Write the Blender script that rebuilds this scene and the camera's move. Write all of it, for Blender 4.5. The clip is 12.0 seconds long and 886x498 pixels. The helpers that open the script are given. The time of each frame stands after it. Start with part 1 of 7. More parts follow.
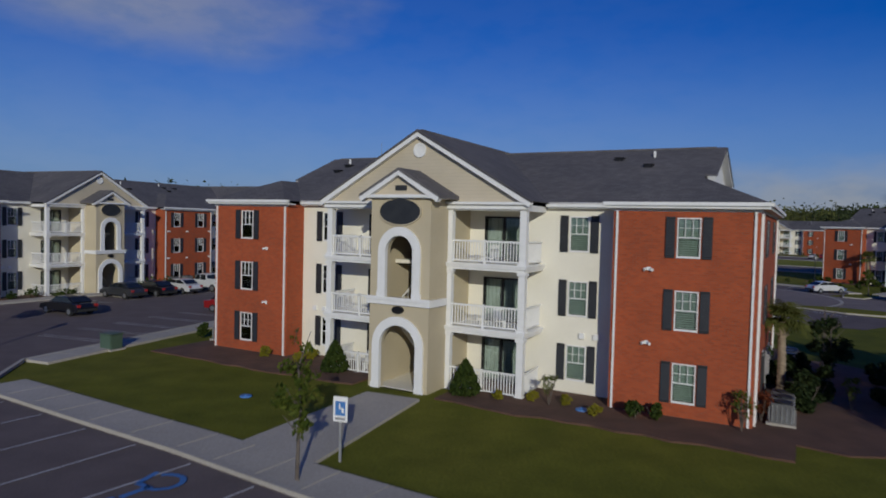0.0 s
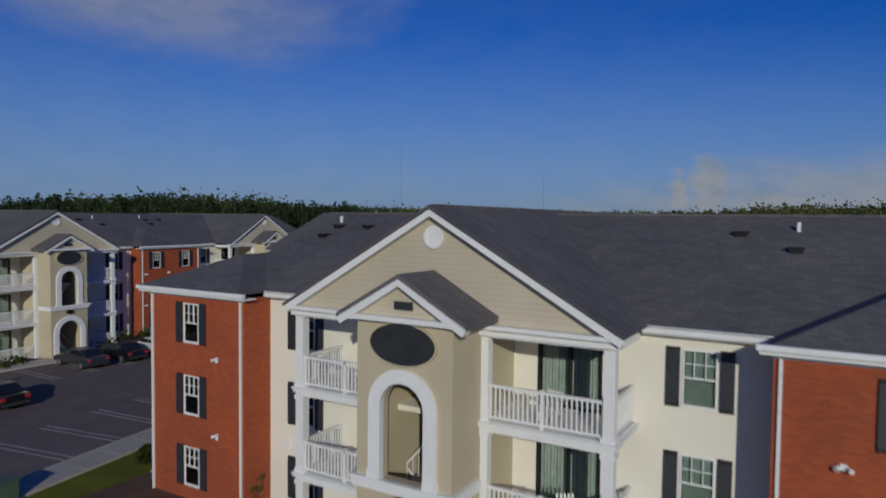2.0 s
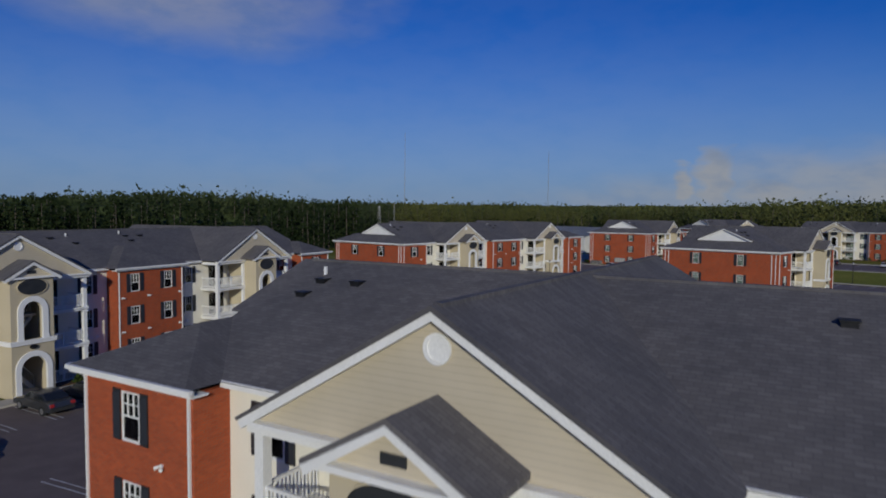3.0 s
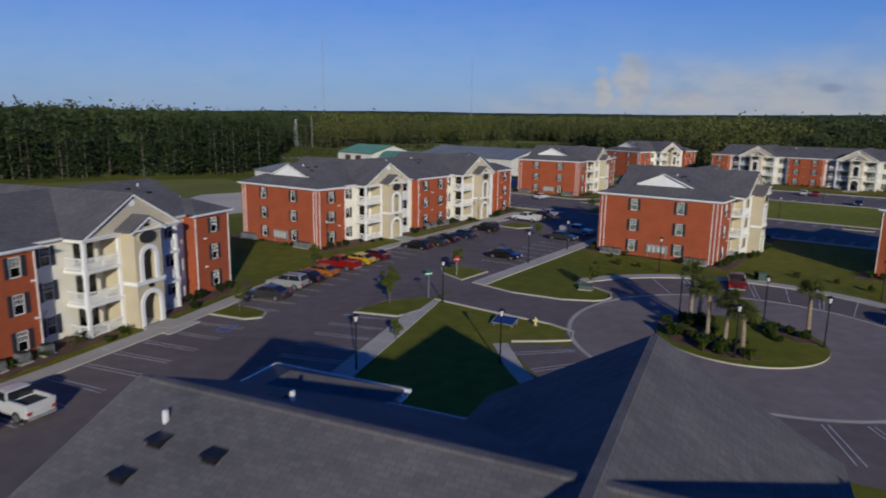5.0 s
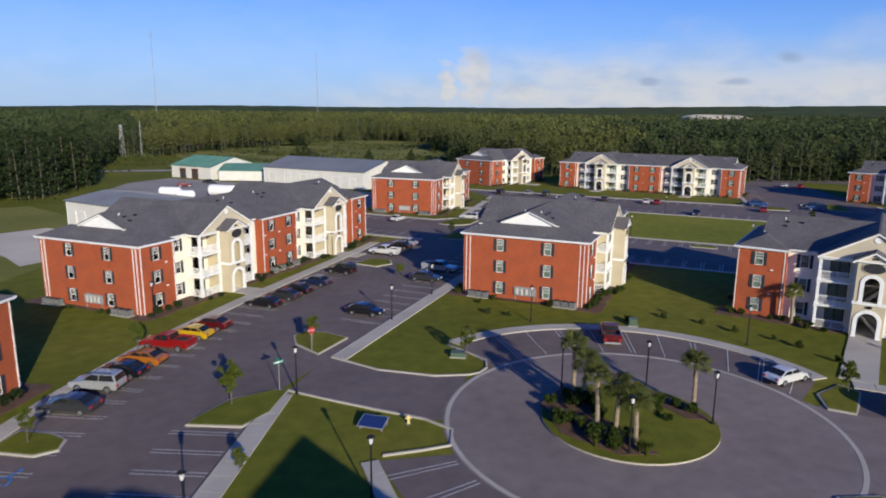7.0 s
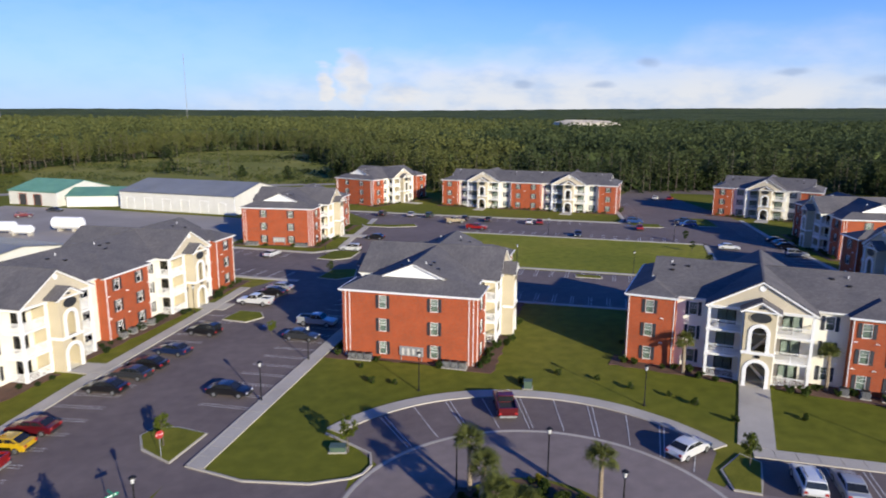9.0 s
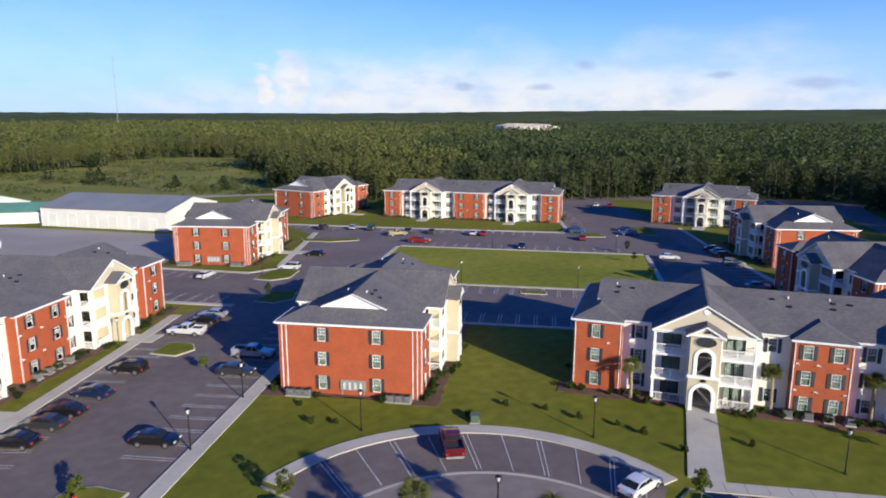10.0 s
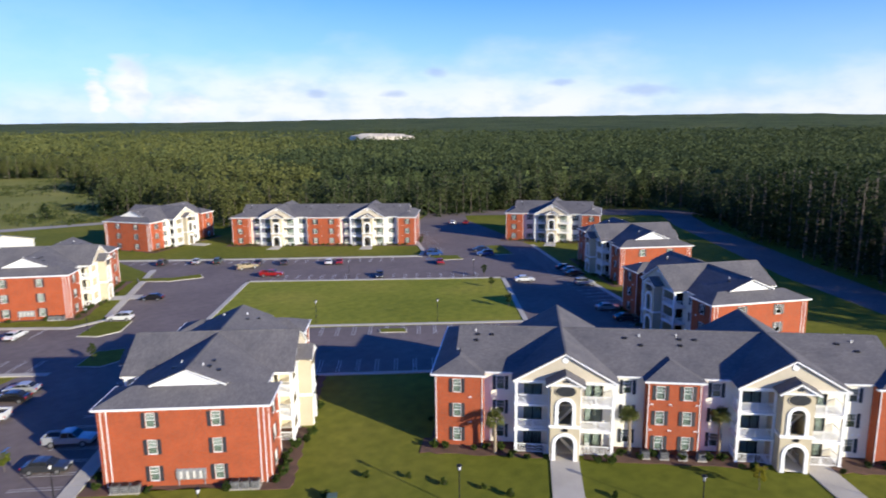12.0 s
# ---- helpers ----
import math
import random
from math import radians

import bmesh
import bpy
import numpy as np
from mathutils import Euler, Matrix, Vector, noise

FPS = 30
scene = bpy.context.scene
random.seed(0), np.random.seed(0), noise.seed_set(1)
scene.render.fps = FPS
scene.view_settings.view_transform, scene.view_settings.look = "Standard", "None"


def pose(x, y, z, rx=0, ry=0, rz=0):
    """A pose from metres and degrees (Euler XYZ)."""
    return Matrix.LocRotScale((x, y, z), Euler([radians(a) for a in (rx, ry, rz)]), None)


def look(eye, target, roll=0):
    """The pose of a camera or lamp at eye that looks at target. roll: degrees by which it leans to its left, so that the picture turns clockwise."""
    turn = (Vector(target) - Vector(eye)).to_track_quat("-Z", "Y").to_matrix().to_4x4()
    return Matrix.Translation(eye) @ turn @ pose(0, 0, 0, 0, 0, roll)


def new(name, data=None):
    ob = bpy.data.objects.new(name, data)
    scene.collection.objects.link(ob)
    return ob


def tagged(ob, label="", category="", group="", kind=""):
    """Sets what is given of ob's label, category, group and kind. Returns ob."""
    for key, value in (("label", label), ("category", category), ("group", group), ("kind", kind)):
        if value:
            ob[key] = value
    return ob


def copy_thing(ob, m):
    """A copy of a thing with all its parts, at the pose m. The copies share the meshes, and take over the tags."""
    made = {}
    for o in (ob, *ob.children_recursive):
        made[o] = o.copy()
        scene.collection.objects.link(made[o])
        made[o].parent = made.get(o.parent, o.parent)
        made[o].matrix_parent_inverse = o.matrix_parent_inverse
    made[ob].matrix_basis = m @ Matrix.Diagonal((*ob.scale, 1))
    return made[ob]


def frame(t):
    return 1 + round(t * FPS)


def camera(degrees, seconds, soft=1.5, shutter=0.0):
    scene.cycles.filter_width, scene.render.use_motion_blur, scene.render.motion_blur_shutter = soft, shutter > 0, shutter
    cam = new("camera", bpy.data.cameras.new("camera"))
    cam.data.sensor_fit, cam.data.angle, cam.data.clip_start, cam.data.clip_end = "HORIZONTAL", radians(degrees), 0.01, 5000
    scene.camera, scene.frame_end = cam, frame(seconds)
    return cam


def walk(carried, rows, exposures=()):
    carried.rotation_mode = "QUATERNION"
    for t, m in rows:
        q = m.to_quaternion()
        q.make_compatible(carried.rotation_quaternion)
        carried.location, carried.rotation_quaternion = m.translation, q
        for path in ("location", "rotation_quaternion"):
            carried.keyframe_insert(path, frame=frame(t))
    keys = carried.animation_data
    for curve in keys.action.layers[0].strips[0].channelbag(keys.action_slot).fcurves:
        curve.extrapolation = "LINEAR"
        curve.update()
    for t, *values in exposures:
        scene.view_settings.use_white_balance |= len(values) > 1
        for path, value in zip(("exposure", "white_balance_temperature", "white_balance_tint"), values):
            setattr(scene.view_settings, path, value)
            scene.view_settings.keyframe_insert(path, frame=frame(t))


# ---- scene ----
cam = camera(67.93, 12.0, soft=1.8, shutter=0.5)
PATH = [
    (0, (3.772, -0.063, 7.592), (3.606, 1.929, 7.516), 1.45),
    (0.5, (3.404, 2.900, 8.461), (3.226, 4.890, 8.372), 0.92),
    (1, (3.081, 5.837, 9.418), (2.891, 7.826, 9.325), 0.61),
    (1.5, (2.790, 8.722, 10.457), (2.581, 10.709, 10.366), 0.58),
    (2, (2.498, 11.593, 11.536), (2.268, 13.578, 11.447), 0.62),
    (2.5, (2.150, 14.552, 12.652), (1.905, 16.535, 12.566), 0.55),
    (4.5, (0.828, 24.776, 17.673), (0.711, 26.743, 17.331), 0.78),
    (5, (0.794, 27.457, 18.808), (0.790, 29.419, 18.419), 0.92),
    (5.5, (0.816, 30.126, 20.059), (0.954, 32.082, 19.664), 0.73),
    (6, (0.905, 32.846, 21.545), (1.181, 34.786, 21.146), 0.70),
    (6.5, (0.918, 35.451, 23.037), (1.281, 37.376, 22.634), 0.63),
    (8.5, (3.558, 44.622, 28.347), (4.221, 46.466, 27.949), 0.23),
    (9, (4.380, 46.416, 29.478), (5.143, 48.222, 29.082), 0.31),
    (9.5, (5.173, 48.059, 30.596), (6.026, 49.825, 30.204), 0.32),
    (10, (6.178, 49.497, 31.824), (7.093, 51.232, 31.435), 0.11),
    (10.5, (7.195, 50.738, 32.941), (8.191, 52.429, 32.558), 0.03),
    (11, (8.196, 51.852, 34.058), (9.276, 53.492, 33.680), -0.10),
    (11.5, (9.307, 52.952, 35.202), (10.468, 54.537, 34.827), -0.33),
    (12, (10.572, 53.927, 36.210), (11.836, 55.432, 35.839), -0.52),
]
walk(cam, [(t, look(eye, target, roll)) for t, eye, target, roll in PATH], exposures=[(0, -0.94, 6000, 6), (1, -1.06, 6000, 6), (2.5, -1.0, 6000, 6), (4.5, -0.6, 6200, 7), (6.5, 0.12, 6500, 7), (9, 0.57, 6600, 7), (12, 0.88, 6500, 7)])

# ---------------- world, sun, exposure ----------------
SUN_EL, SUN_AZ = 17.3, 170.0          # degrees; azimuth clockwise from +y
world = bpy.data.worlds.new("world")
scene.world = world
world.use_nodes = True
wn, wl = world.node_tree.nodes, world.node_tree.links
wn.clear()


def wnode(kind, **props):
    n = wn.new(kind)
    for key, value in props.items():
        if key == "operation":
            n.operation = value
    return n


def wmath(op, a, b=0.0, c=0.0):
    n = wn.new("ShaderNodeMath")
    n.operation = op
    for i, v in enumerate((a, b, c)):
        if isinstance(v, (int, float)):
            n.inputs[i].default_value = v
        else:
            wl.new(v, n.inputs[i])
    return n.outputs[0]


def wramp(v, lo, hi):
    n = wn.new("ShaderNodeMapRange")
    n.interpolation_type = "SMOOTHSTEP"
    n.inputs[1].default_value, n.inputs[2].default_value = lo, hi
    wl.new(v, n.inputs[0])
    return n.outputs[0]


def wnoise(vec, scale, detail=6.0, rough=0.55):
    n = wn.new("ShaderNodeTexNoise")
    n.inputs["Scale"].default_value, n.inputs["Detail"].default_value = scale, detail
    n.inputs["Roughness"].default_value = rough
    wl.new(vec, n.inputs["Vector"])
    return n.outputs["Fac"]


sky = wn.new("ShaderNodeTexSky")
sky.sky_type, sky.sun_disc = "NISHITA", False
sky.sun_elevation, sky.sun_rotation = radians(SUN_EL), radians(SUN_AZ)
sky.air_density, sky.dust_density, sky.ozone_density = 1.0, 0.3, 3.0
tc = wn.new("ShaderNodeTexCoord")
sep = wn.new("ShaderNodeSeparateXYZ")
wl.new(tc.outputs["Generated"], sep.inputs[0])
sx, sy, sz = sep.outputs
az = wmath("ARCTAN2", sx, sy)                      # radians clockwise from +y
el = wmath("ARCSINE", sz)
comb = wn.new("ShaderNodeCombineXYZ")
wl.new(az, comb.inputs[0])
wl.new(wmath("MULTIPLY", el, 2.2), comb.inputs[1])
ae = comb.outputs[0]


def puff(az0, el0, raz, rel, lump, edge=0.2):
    """A cloud mass of that half width and height, with a lumpy edge."""
    da = wmath("DIVIDE", wmath("SUBTRACT", az, radians(az0)), radians(raz))
    de = wmath("DIVIDE", wmath("SUBTRACT", el, radians(el0)), radians(rel))
    d = wmath("SQRT", wmath("ADD", wmath("MULTIPLY", da, da), wmath("MULTIPLY", de, de)))
    d = wmath("ADD", d, wmath("MULTIPLY", wmath("SUBTRACT", wnoise(ae, lump, 5.0, 0.5), 0.5), 1.25))
    return wramp(d, 1.1, edge)


tower = wmath("MULTIPLY", 0.86, wmath("MAXIMUM", wmath("MAXIMUM", puff(13.0, 2.2, 1.1, 2.5, 40.0, 0.3), puff(15.4, 2.9, 2.3, 3.3, 28.0, 0.3)), puff(19.2, 1.4, 5.2, 3.0, 20.0, 0.0)))
bank = wmath("MULTIPLY", puff(38.0, 0.4, 42.0, 6.4, 5.0), 0.76)
bank2 = wmath("MULTIPLY", puff(75.0, 0.2, 26.0, 4.6, 6.0), 0.7)
wisp = wmath("MULTIPLY", puff(-33.0, 17.2, 25.0, 5.8, 3.0, 0.2), 0.6)
thin = wmath("MULTIPLY", wmath("MULTIPLY", wramp(az, radians(45.0), radians(0.0)), wramp(el, radians(40.0), radians(2.0))), 0.13)
veil = wmath("MULTIPLY", wramp(el, radians(9.0), radians(0.0)), wmath("MULTIPLY", wramp(wnoise(ae, 2.6), 0.35, 0.8), 0.35))
cloud = wmath("MAXIMUM", wmath("MAXIMUM", tower, bank), wmath("MAXIMUM", wmath("MAXIMUM", bank2, thin), wmath("MAXIMUM", wisp, veil)))
grey = wmath("MAXIMUM", wmath("MAXIMUM", puff(39.6, 4.4, 1.1, 0.5, 30.0), puff(57.0, 2.7, 3.2, 0.6, 30.0)), wmath("MAXIMUM", puff(29.6, 2.7, 1.1, 0.45, 30.0), wmath("MAXIMUM", puff(36.0, 2.6, 1.3, 0.4, 30.0), puff(50.0, 3.4, 1.6, 0.35, 30.0))))
shade_mix = wn.new("ShaderNodeMix")
shade_mix.data_type = "RGBA"
shade_mix.inputs["A"].default_value = (0.70, 0.76, 0.92, 1)
shade_mix.inputs["B"].default_value = (1.0, 0.95, 0.93, 1)
wl.new(wramp(wnoise(ae, 14.0), 0.3, 0.6), shade_mix.inputs["Factor"])
cloud_gain = wn.new("ShaderNodeVectorMath")
cloud_gain.operation = "SCALE"
cloud_gain.inputs["Scale"].default_value = 8.6
wl.new(shade_mix.outputs["Result"], cloud_gain.inputs[0])
sky_mix = wn.new("ShaderNodeMix")
sky_mix.data_type = "RGBA"
wl.new(cloud, sky_mix.inputs["Factor"])
deep = wn.new("ShaderNodeHueSaturation")
deep.inputs["Saturation"].default_value = 1.5
wl.new(sky.outputs[0], deep.inputs["Color"])
tint = wn.new("ShaderNodeMix")
tint.data_type, tint.blend_type = "RGBA", "MULTIPLY"
tint.inputs["Factor"].default_value = 1.0
tint.inputs["B"].default_value = (0.82, 0.98, 1.92, 1)
wl.new(deep.outputs[0], tint.inputs["A"])
haze = wn.new("ShaderNodeMix")                     # pale blue air over the horizon
haze.data_type = "RGBA"
haze.inputs["B"].default_value = (4.0, 6.5, 11.4, 1)
wl.new(wmath("MULTIPLY", wramp(el, radians(17.0), radians(-1.0)), 0.72), haze.inputs["Factor"])
wl.new(tint.outputs["Result"], haze.inputs["A"])
wl.new(haze.outputs["Result"], sky_mix.inputs["A"])
wl.new(cloud_gain.outputs[0], sky_mix.inputs["B"])
flat_grey = wn.new("ShaderNodeMix")                # small flat grey clouds before the bank
flat_grey.data_type = "RGBA"
flat_grey.inputs["B"].default_value = (3.3, 4.3, 6.6, 1)
wl.new(wmath("MULTIPLY", grey, 0.6), flat_grey.inputs["Factor"])
wl.new(sky_mix.outputs["Result"], flat_grey.inputs["A"])
bg = wn.new("ShaderNodeBackground")
bg.inputs["Strength"].default_value = 0.07
wl.new(flat_grey.outputs["Result"], bg.inputs["Color"])
wout = wn.new("ShaderNodeOutputWorld")
wl.new(bg.outputs[0], wout.inputs["Surface"])

sun = new("sun", bpy.data.lights.new("sun", "SUN"))
sun.data.energy, sun.data.angle, sun.data.color = 4.6, radians(0.55), (1.0, 0.92, 0.77)
sd = Vector((math.sin(radians(SUN_AZ)) * math.cos(radians(SUN_EL)), math.cos(radians(SUN_AZ)) * math.cos(radians(SUN_EL)), math.sin(radians(SUN_EL))))
sun.matrix_world = look(sd * 200, (0, 0, 0))

# ---------------- materials ----------------


class Mat:
    """A small builder for node materials."""

    def __init__(self, name, rough=0.8, metal=0.0, spec=0.5):
        self.m = bpy.data.materials.new(name)
        self.m.use_nodes = True
        self.n, self.l = self.m.node_tree.nodes, self.m.node_tree.links
        self.b = self.n["Principled BSDF"]
        self.b.inputs["Roughness"].default_value = rough
        self.b.inputs["Metallic"].default_value = metal
        self.b.inputs["Specular IOR Level"].default_value = spec
        self.geo = self.n.new("ShaderNodeTexCoord").outputs["Object"]

    def world_pos(self):
        self.geo = self.n.new("ShaderNodeNewGeometry").outputs["Position"]
        return self

    def noise(self, scale, detail=4.0, vec=None):
        t = self.n.new("ShaderNodeTexNoise")
        t.inputs["Scale"].default_value, t.inputs["Detail"].default_value = scale, detail
        self.l.new(vec or self.geo, t.inputs["Vector"])
        return t.outputs["Fac"]

    def scaled(self, s):
        v = self.n.new("ShaderNodeVectorMath")
        v.operation = "MULTIPLY"
        v.inputs[1].default_value = s
        self.l.new(self.geo, v.inputs[0])
        return v.outputs[0]

    def ramp(self, fac, stops):
        r = self.n.new("ShaderNodeValToRGB")
        e = r.color_ramp.elements
        while len(e) < len(stops):
            e.new(0.5)
        for el_, (p, c) in zip(e, stops):
            el_.position, el_.color = p, (*c, 1)
        self.l.new(fac, r.inputs[0])
        return r.outputs[0]

    def mix(self, a, b, fac, kind="MIX"):
        x = self.n.new("ShaderNodeMix")
        x.data_type, x.blend_type = "RGBA", kind
        for v, key in ((a, "A"), (b, "B")):
            if isinstance(v, tuple):
                x.inputs[key].default_value = (*v, 1)
            else:
                self.l.new(v, x.inputs[key])
        if isinstance(fac, (int, float)):
            x.inputs["Factor"].default_value = fac
        else:
            self.l.new(fac, x.inputs["Factor"])
        return x.outputs["Result"]

    def map(self, v, lo, hi, a=0.0, b=1.0):
        r = self.n.new("ShaderNodeMapRange")
        for i, q in enumerate((lo, hi, a, b)):
            r.inputs[i + 1].default_value = q
        self.l.new(v, r.inputs[0])
        return r.outputs[0]

    def random(self):
        return self.n.new("ShaderNodeObjectInfo").outputs["Random"]

    def island(self):
        return self.n.new("ShaderNodeNewGeometry").outputs["Random Per Island"]

    def color(self, c):
        if isinstance(c, tuple):
            self.b.inputs["Base Color"].default_value = (*c, 1)
        else:
            self.l.new(c, self.b.inputs["Base Color"])
        return self

    def bump(self, h, strength=0.3, dist=0.02):
        p = self.n.new("ShaderNodeBump")
        p.inputs["Strength"].default_value, p.inputs["Distance"].default_value = strength, dist
        self.l.new(h, p.inputs["Height"])
        self.l.new(p.outputs[0], self.b.inputs["Normal"])
        return self


def mottled(name, c1, c2, scale=3.0, fine=40.0, rough=0.8, bump=0.15, metal=0.0, world_space=False, dist=0.02):
    m = Mat(name, rough, metal)
    if world_space:
        m.world_pos()
    col = m.ramp(m.noise(scale), [(0.3, c1), (0.7, c2)])
    f = m.noise(fine)
    col = m.mix(col, m.ramp(f, [(0.25, (0.72, 0.72, 0.72)), (0.75, (1.2, 1.2, 1.2))]), 0.5, "MULTIPLY")
    m.color(col)
    if bump:
        m.bump(f, bump, dist)
    return m.m


def brick_material():
    m = Mat("red_brick", 0.85)
    # courses run with height; x+y serves walls of both directions
    sp = m.n.new("ShaderNodeSeparateXYZ")
    m.l.new(m.geo, sp.inputs[0])
    add = m.n.new("ShaderNodeMath")
    m.l.new(sp.outputs[0], add.inputs[0]), m.l.new(sp.outputs[1], add.inputs[1])
    cb = m.n.new("ShaderNodeCombineXYZ")
    m.l.new(add.outputs[0], cb.inputs[0]), m.l.new(sp.outputs[2], cb.inputs[1])
    br = m.n.new("ShaderNodeTexBrick")
    br.inputs["Scale"].default_value = 1.0
    br.inputs["Mortar Size"].default_value = 0.008
    br.inputs["Brick Width"].default_value, br.inputs["Row Height"].default_value = 0.24, 0.085
    br.inputs["Color1"].default_value, br.inputs["Color2"].default_value = (0.40, 0.076, 0.017, 1), (0.30, 0.054, 0.013, 1)
    br.inputs["Mortar"].default_value = (0.23, 0.095, 0.055, 1)
    m.l.new(cb.outputs[0], br.inputs["Vector"])
    col = m.mix(br.outputs["Color"], m.ramp(m.noise(0.5), [(0.3, (0.82, 0.82, 0.82)), (0.7, (1.12, 1.08, 1.05))]), 0.8, "MULTIPLY")
    m.color(col).bump(br.outputs["Fac"], -0.35, 0.01)
    return m.m


def siding_material():
    m = Mat("tan_siding", 0.7)
    sp = m.n.new("ShaderNodeSeparateXYZ")
    m.l.new(m.geo, sp.inputs[0])
    w = m.n.new("ShaderNodeMath")
    w.operation = "MULTIPLY"
    w.inputs[1].default_value = 1 / 0.16
    m.l.new(sp.outputs[2], w.inputs[0])
    fr = m.n.new("ShaderNodeMath")
    fr.operation = "FRACT"
    m.l.new(w.outputs[0], fr.inputs[0])
    line = m.map(fr.outputs[0], 0.0, 0.12, 0.72, 1.0)
    base = m.ramp(m.noise(0.8), [(0.3, (0.50, 0.435, 0.32)), (0.7, (0.57, 0.495, 0.37))])
    g = m.n.new("ShaderNodeCombineXYZ")
    for i in range(3):
        m.l.new(line, g.inputs[i])
    m.color(m.mix(base, g.outputs[0], 1.0, "MULTIPLY")).bump(fr.outputs[0], 0.4, 0.02)
    return m.m


def shingle_material():
    m = Mat("asphalt_shingle", 0.92, spec=0.25)
    br = m.n.new("ShaderNodeTexBrick")
    br.inputs["Scale"].default_value = 1.0
    br.inputs["Mortar Size"].default_value, br.inputs["Brick Width"].default_value, br.inputs["Row Height"].default_value = 0.012, 0.34, 0.15
    br.inputs["Color1"].default_value, br.inputs["Color2"].default_value = (0.136, 0.129, 0.131, 1), (0.107, 0.101, 0.103, 1)
    br.inputs["Mortar"].default_value = (0.09, 0.086, 0.09, 1)
    m.l.new(m.geo, br.inputs["Vector"])
    big = m.ramp(m.noise(0.35, 5), [(0.3, (0.82, 0.82, 0.85)), (0.7, (1.15, 1.12, 1.1))])
    streak = m.ramp(m.noise(2.2, 3, m.scaled((1, 1, 0.3))), [(0.3, (0.9, 0.9, 0.9)), (0.7, (1.08, 1.08, 1.08))])
    m.color(m.mix(m.mix(br.outputs["Color"], big, 1.0, "MULTIPLY"), streak, 1.0, "MULTIPLY")).bump(br.outputs["Fac"], -0.3, 0.01)
    return m.m


def glass_material():
    m = Mat("window_glass", 0.04)
    tr = m.n.new("ShaderNodeBsdfTransparent")
    tr.inputs[0].default_value = (0.72, 0.80, 0.78, 1)
    gl = m.n.new("ShaderNodeBsdfGlossy")
    gl.inputs["Roughness"].default_value = 0.03
    fr = m.n.new("ShaderNodeFresnel")
    fr.inputs[0].default_value = 1.7
    mx = m.n.new("ShaderNodeMixShader")
    m.l.new(fr.outputs[0], mx.inputs[0])
    m.l.new(tr.outputs[0], mx.inputs[1]), m.l.new(gl.outputs[0], mx.inputs[2])
    m.l.new(mx.outputs[0], m.n["Material Output"].inputs["Surface"])
    return m.m


def grass_material(name="lawn_grass", gain=1.0):
    m = Mat(name, 0.95, spec=0.1).world_pos()
    a = m.ramp(m.noise(0.035, 5), [(p, tuple(v * gain for v in col)) for p, col in ((0.3, (0.104, 0.116, 0.015)), (0.5, (0.134, 0.141, 0.019)), (0.72, (0.182, 0.166, 0.030)))])
    b = m.ramp(m.noise(0.6, 6), [(0.25, (0.72, 0.76, 0.7)), (0.75, (1.2, 1.16, 1.1))])
    f = m.noise(9.0, 3)
    c = m.ramp(f, [(0.25, (0.75, 0.75, 0.75)), (0.75, (1.25, 1.22, 1.15))])
    m.color(m.mix(m.mix(a, b, 1.0, "MULTIPLY"), c, 0.8, "MULTIPLY")).bump(f, 0.6, 0.05)
    return m.m


def asphalt_material(name, c1, c2):
    m = Mat(name, 0.9, spec=0.3).world_pos()
    a = m.ramp(m.noise(0.09, 5), [(0.3, c1), (0.7, c2)])
    s = m.ramp(m.noise(0.7, 4), [(0.3, (0.86, 0.86, 0.86)), (0.72, (1.1, 1.1, 1.1))])
    f = m.noise(25.0, 3)
    c = m.ramp(f, [(0.3, (0.8, 0.8, 0.8)), (0.7, (1.2, 1.2, 1.2))])
    m.color(m.mix(m.mix(a, s, 1.0, "MULTIPLY"), c, 0.6, "MULTIPLY")).bump(f, 0.3, 0.01)
    return m.m


def leaf_material(name, dark, light, spread=0.5):
    m = Mat(name, 0.75, spec=0.2).world_pos()
    col = m.mix(dark, light, m.island())
    patch = m.ramp(m.noise(0.022, 5), [(0.3, (0.60, 0.68, 0.70)), (0.7, (1.35, 1.25, 1.05))])
    col = m.mix(col, patch, 0.8, "MULTIPLY")
    m.color(col)
    tl = m.n.new("ShaderNodeBsdfTranslucent")       # thin leaves let some light through
    m.l.new(col, tl.inputs["Color"])
    mx = m.n.new("ShaderNodeMixShader")
    mx.inputs[0].default_value = 0.38
    m.l.new(m.b.outputs[0], mx.inputs[1]), m.l.new(tl.outputs[0], mx.inputs[2])
    m.l.new(mx.outputs[0], m.n["Material Output"].inputs["Surface"])
    return m.m


def paint(name, c, rough=0.3, metal=0.0):
    m = Mat(name, rough, metal)
    n = m.noise(1.5)
    m.color(m.mix(tuple(v * 0.9 for v in c), tuple(min(1, v * 1.06) for v in c), n))
    m.b.inputs["Coat Weight"].default_value = 0.6 if rough < 0.35 else 0.0
    m.b.inputs["Coat Roughness"].default_value = 0.06
    return m.m


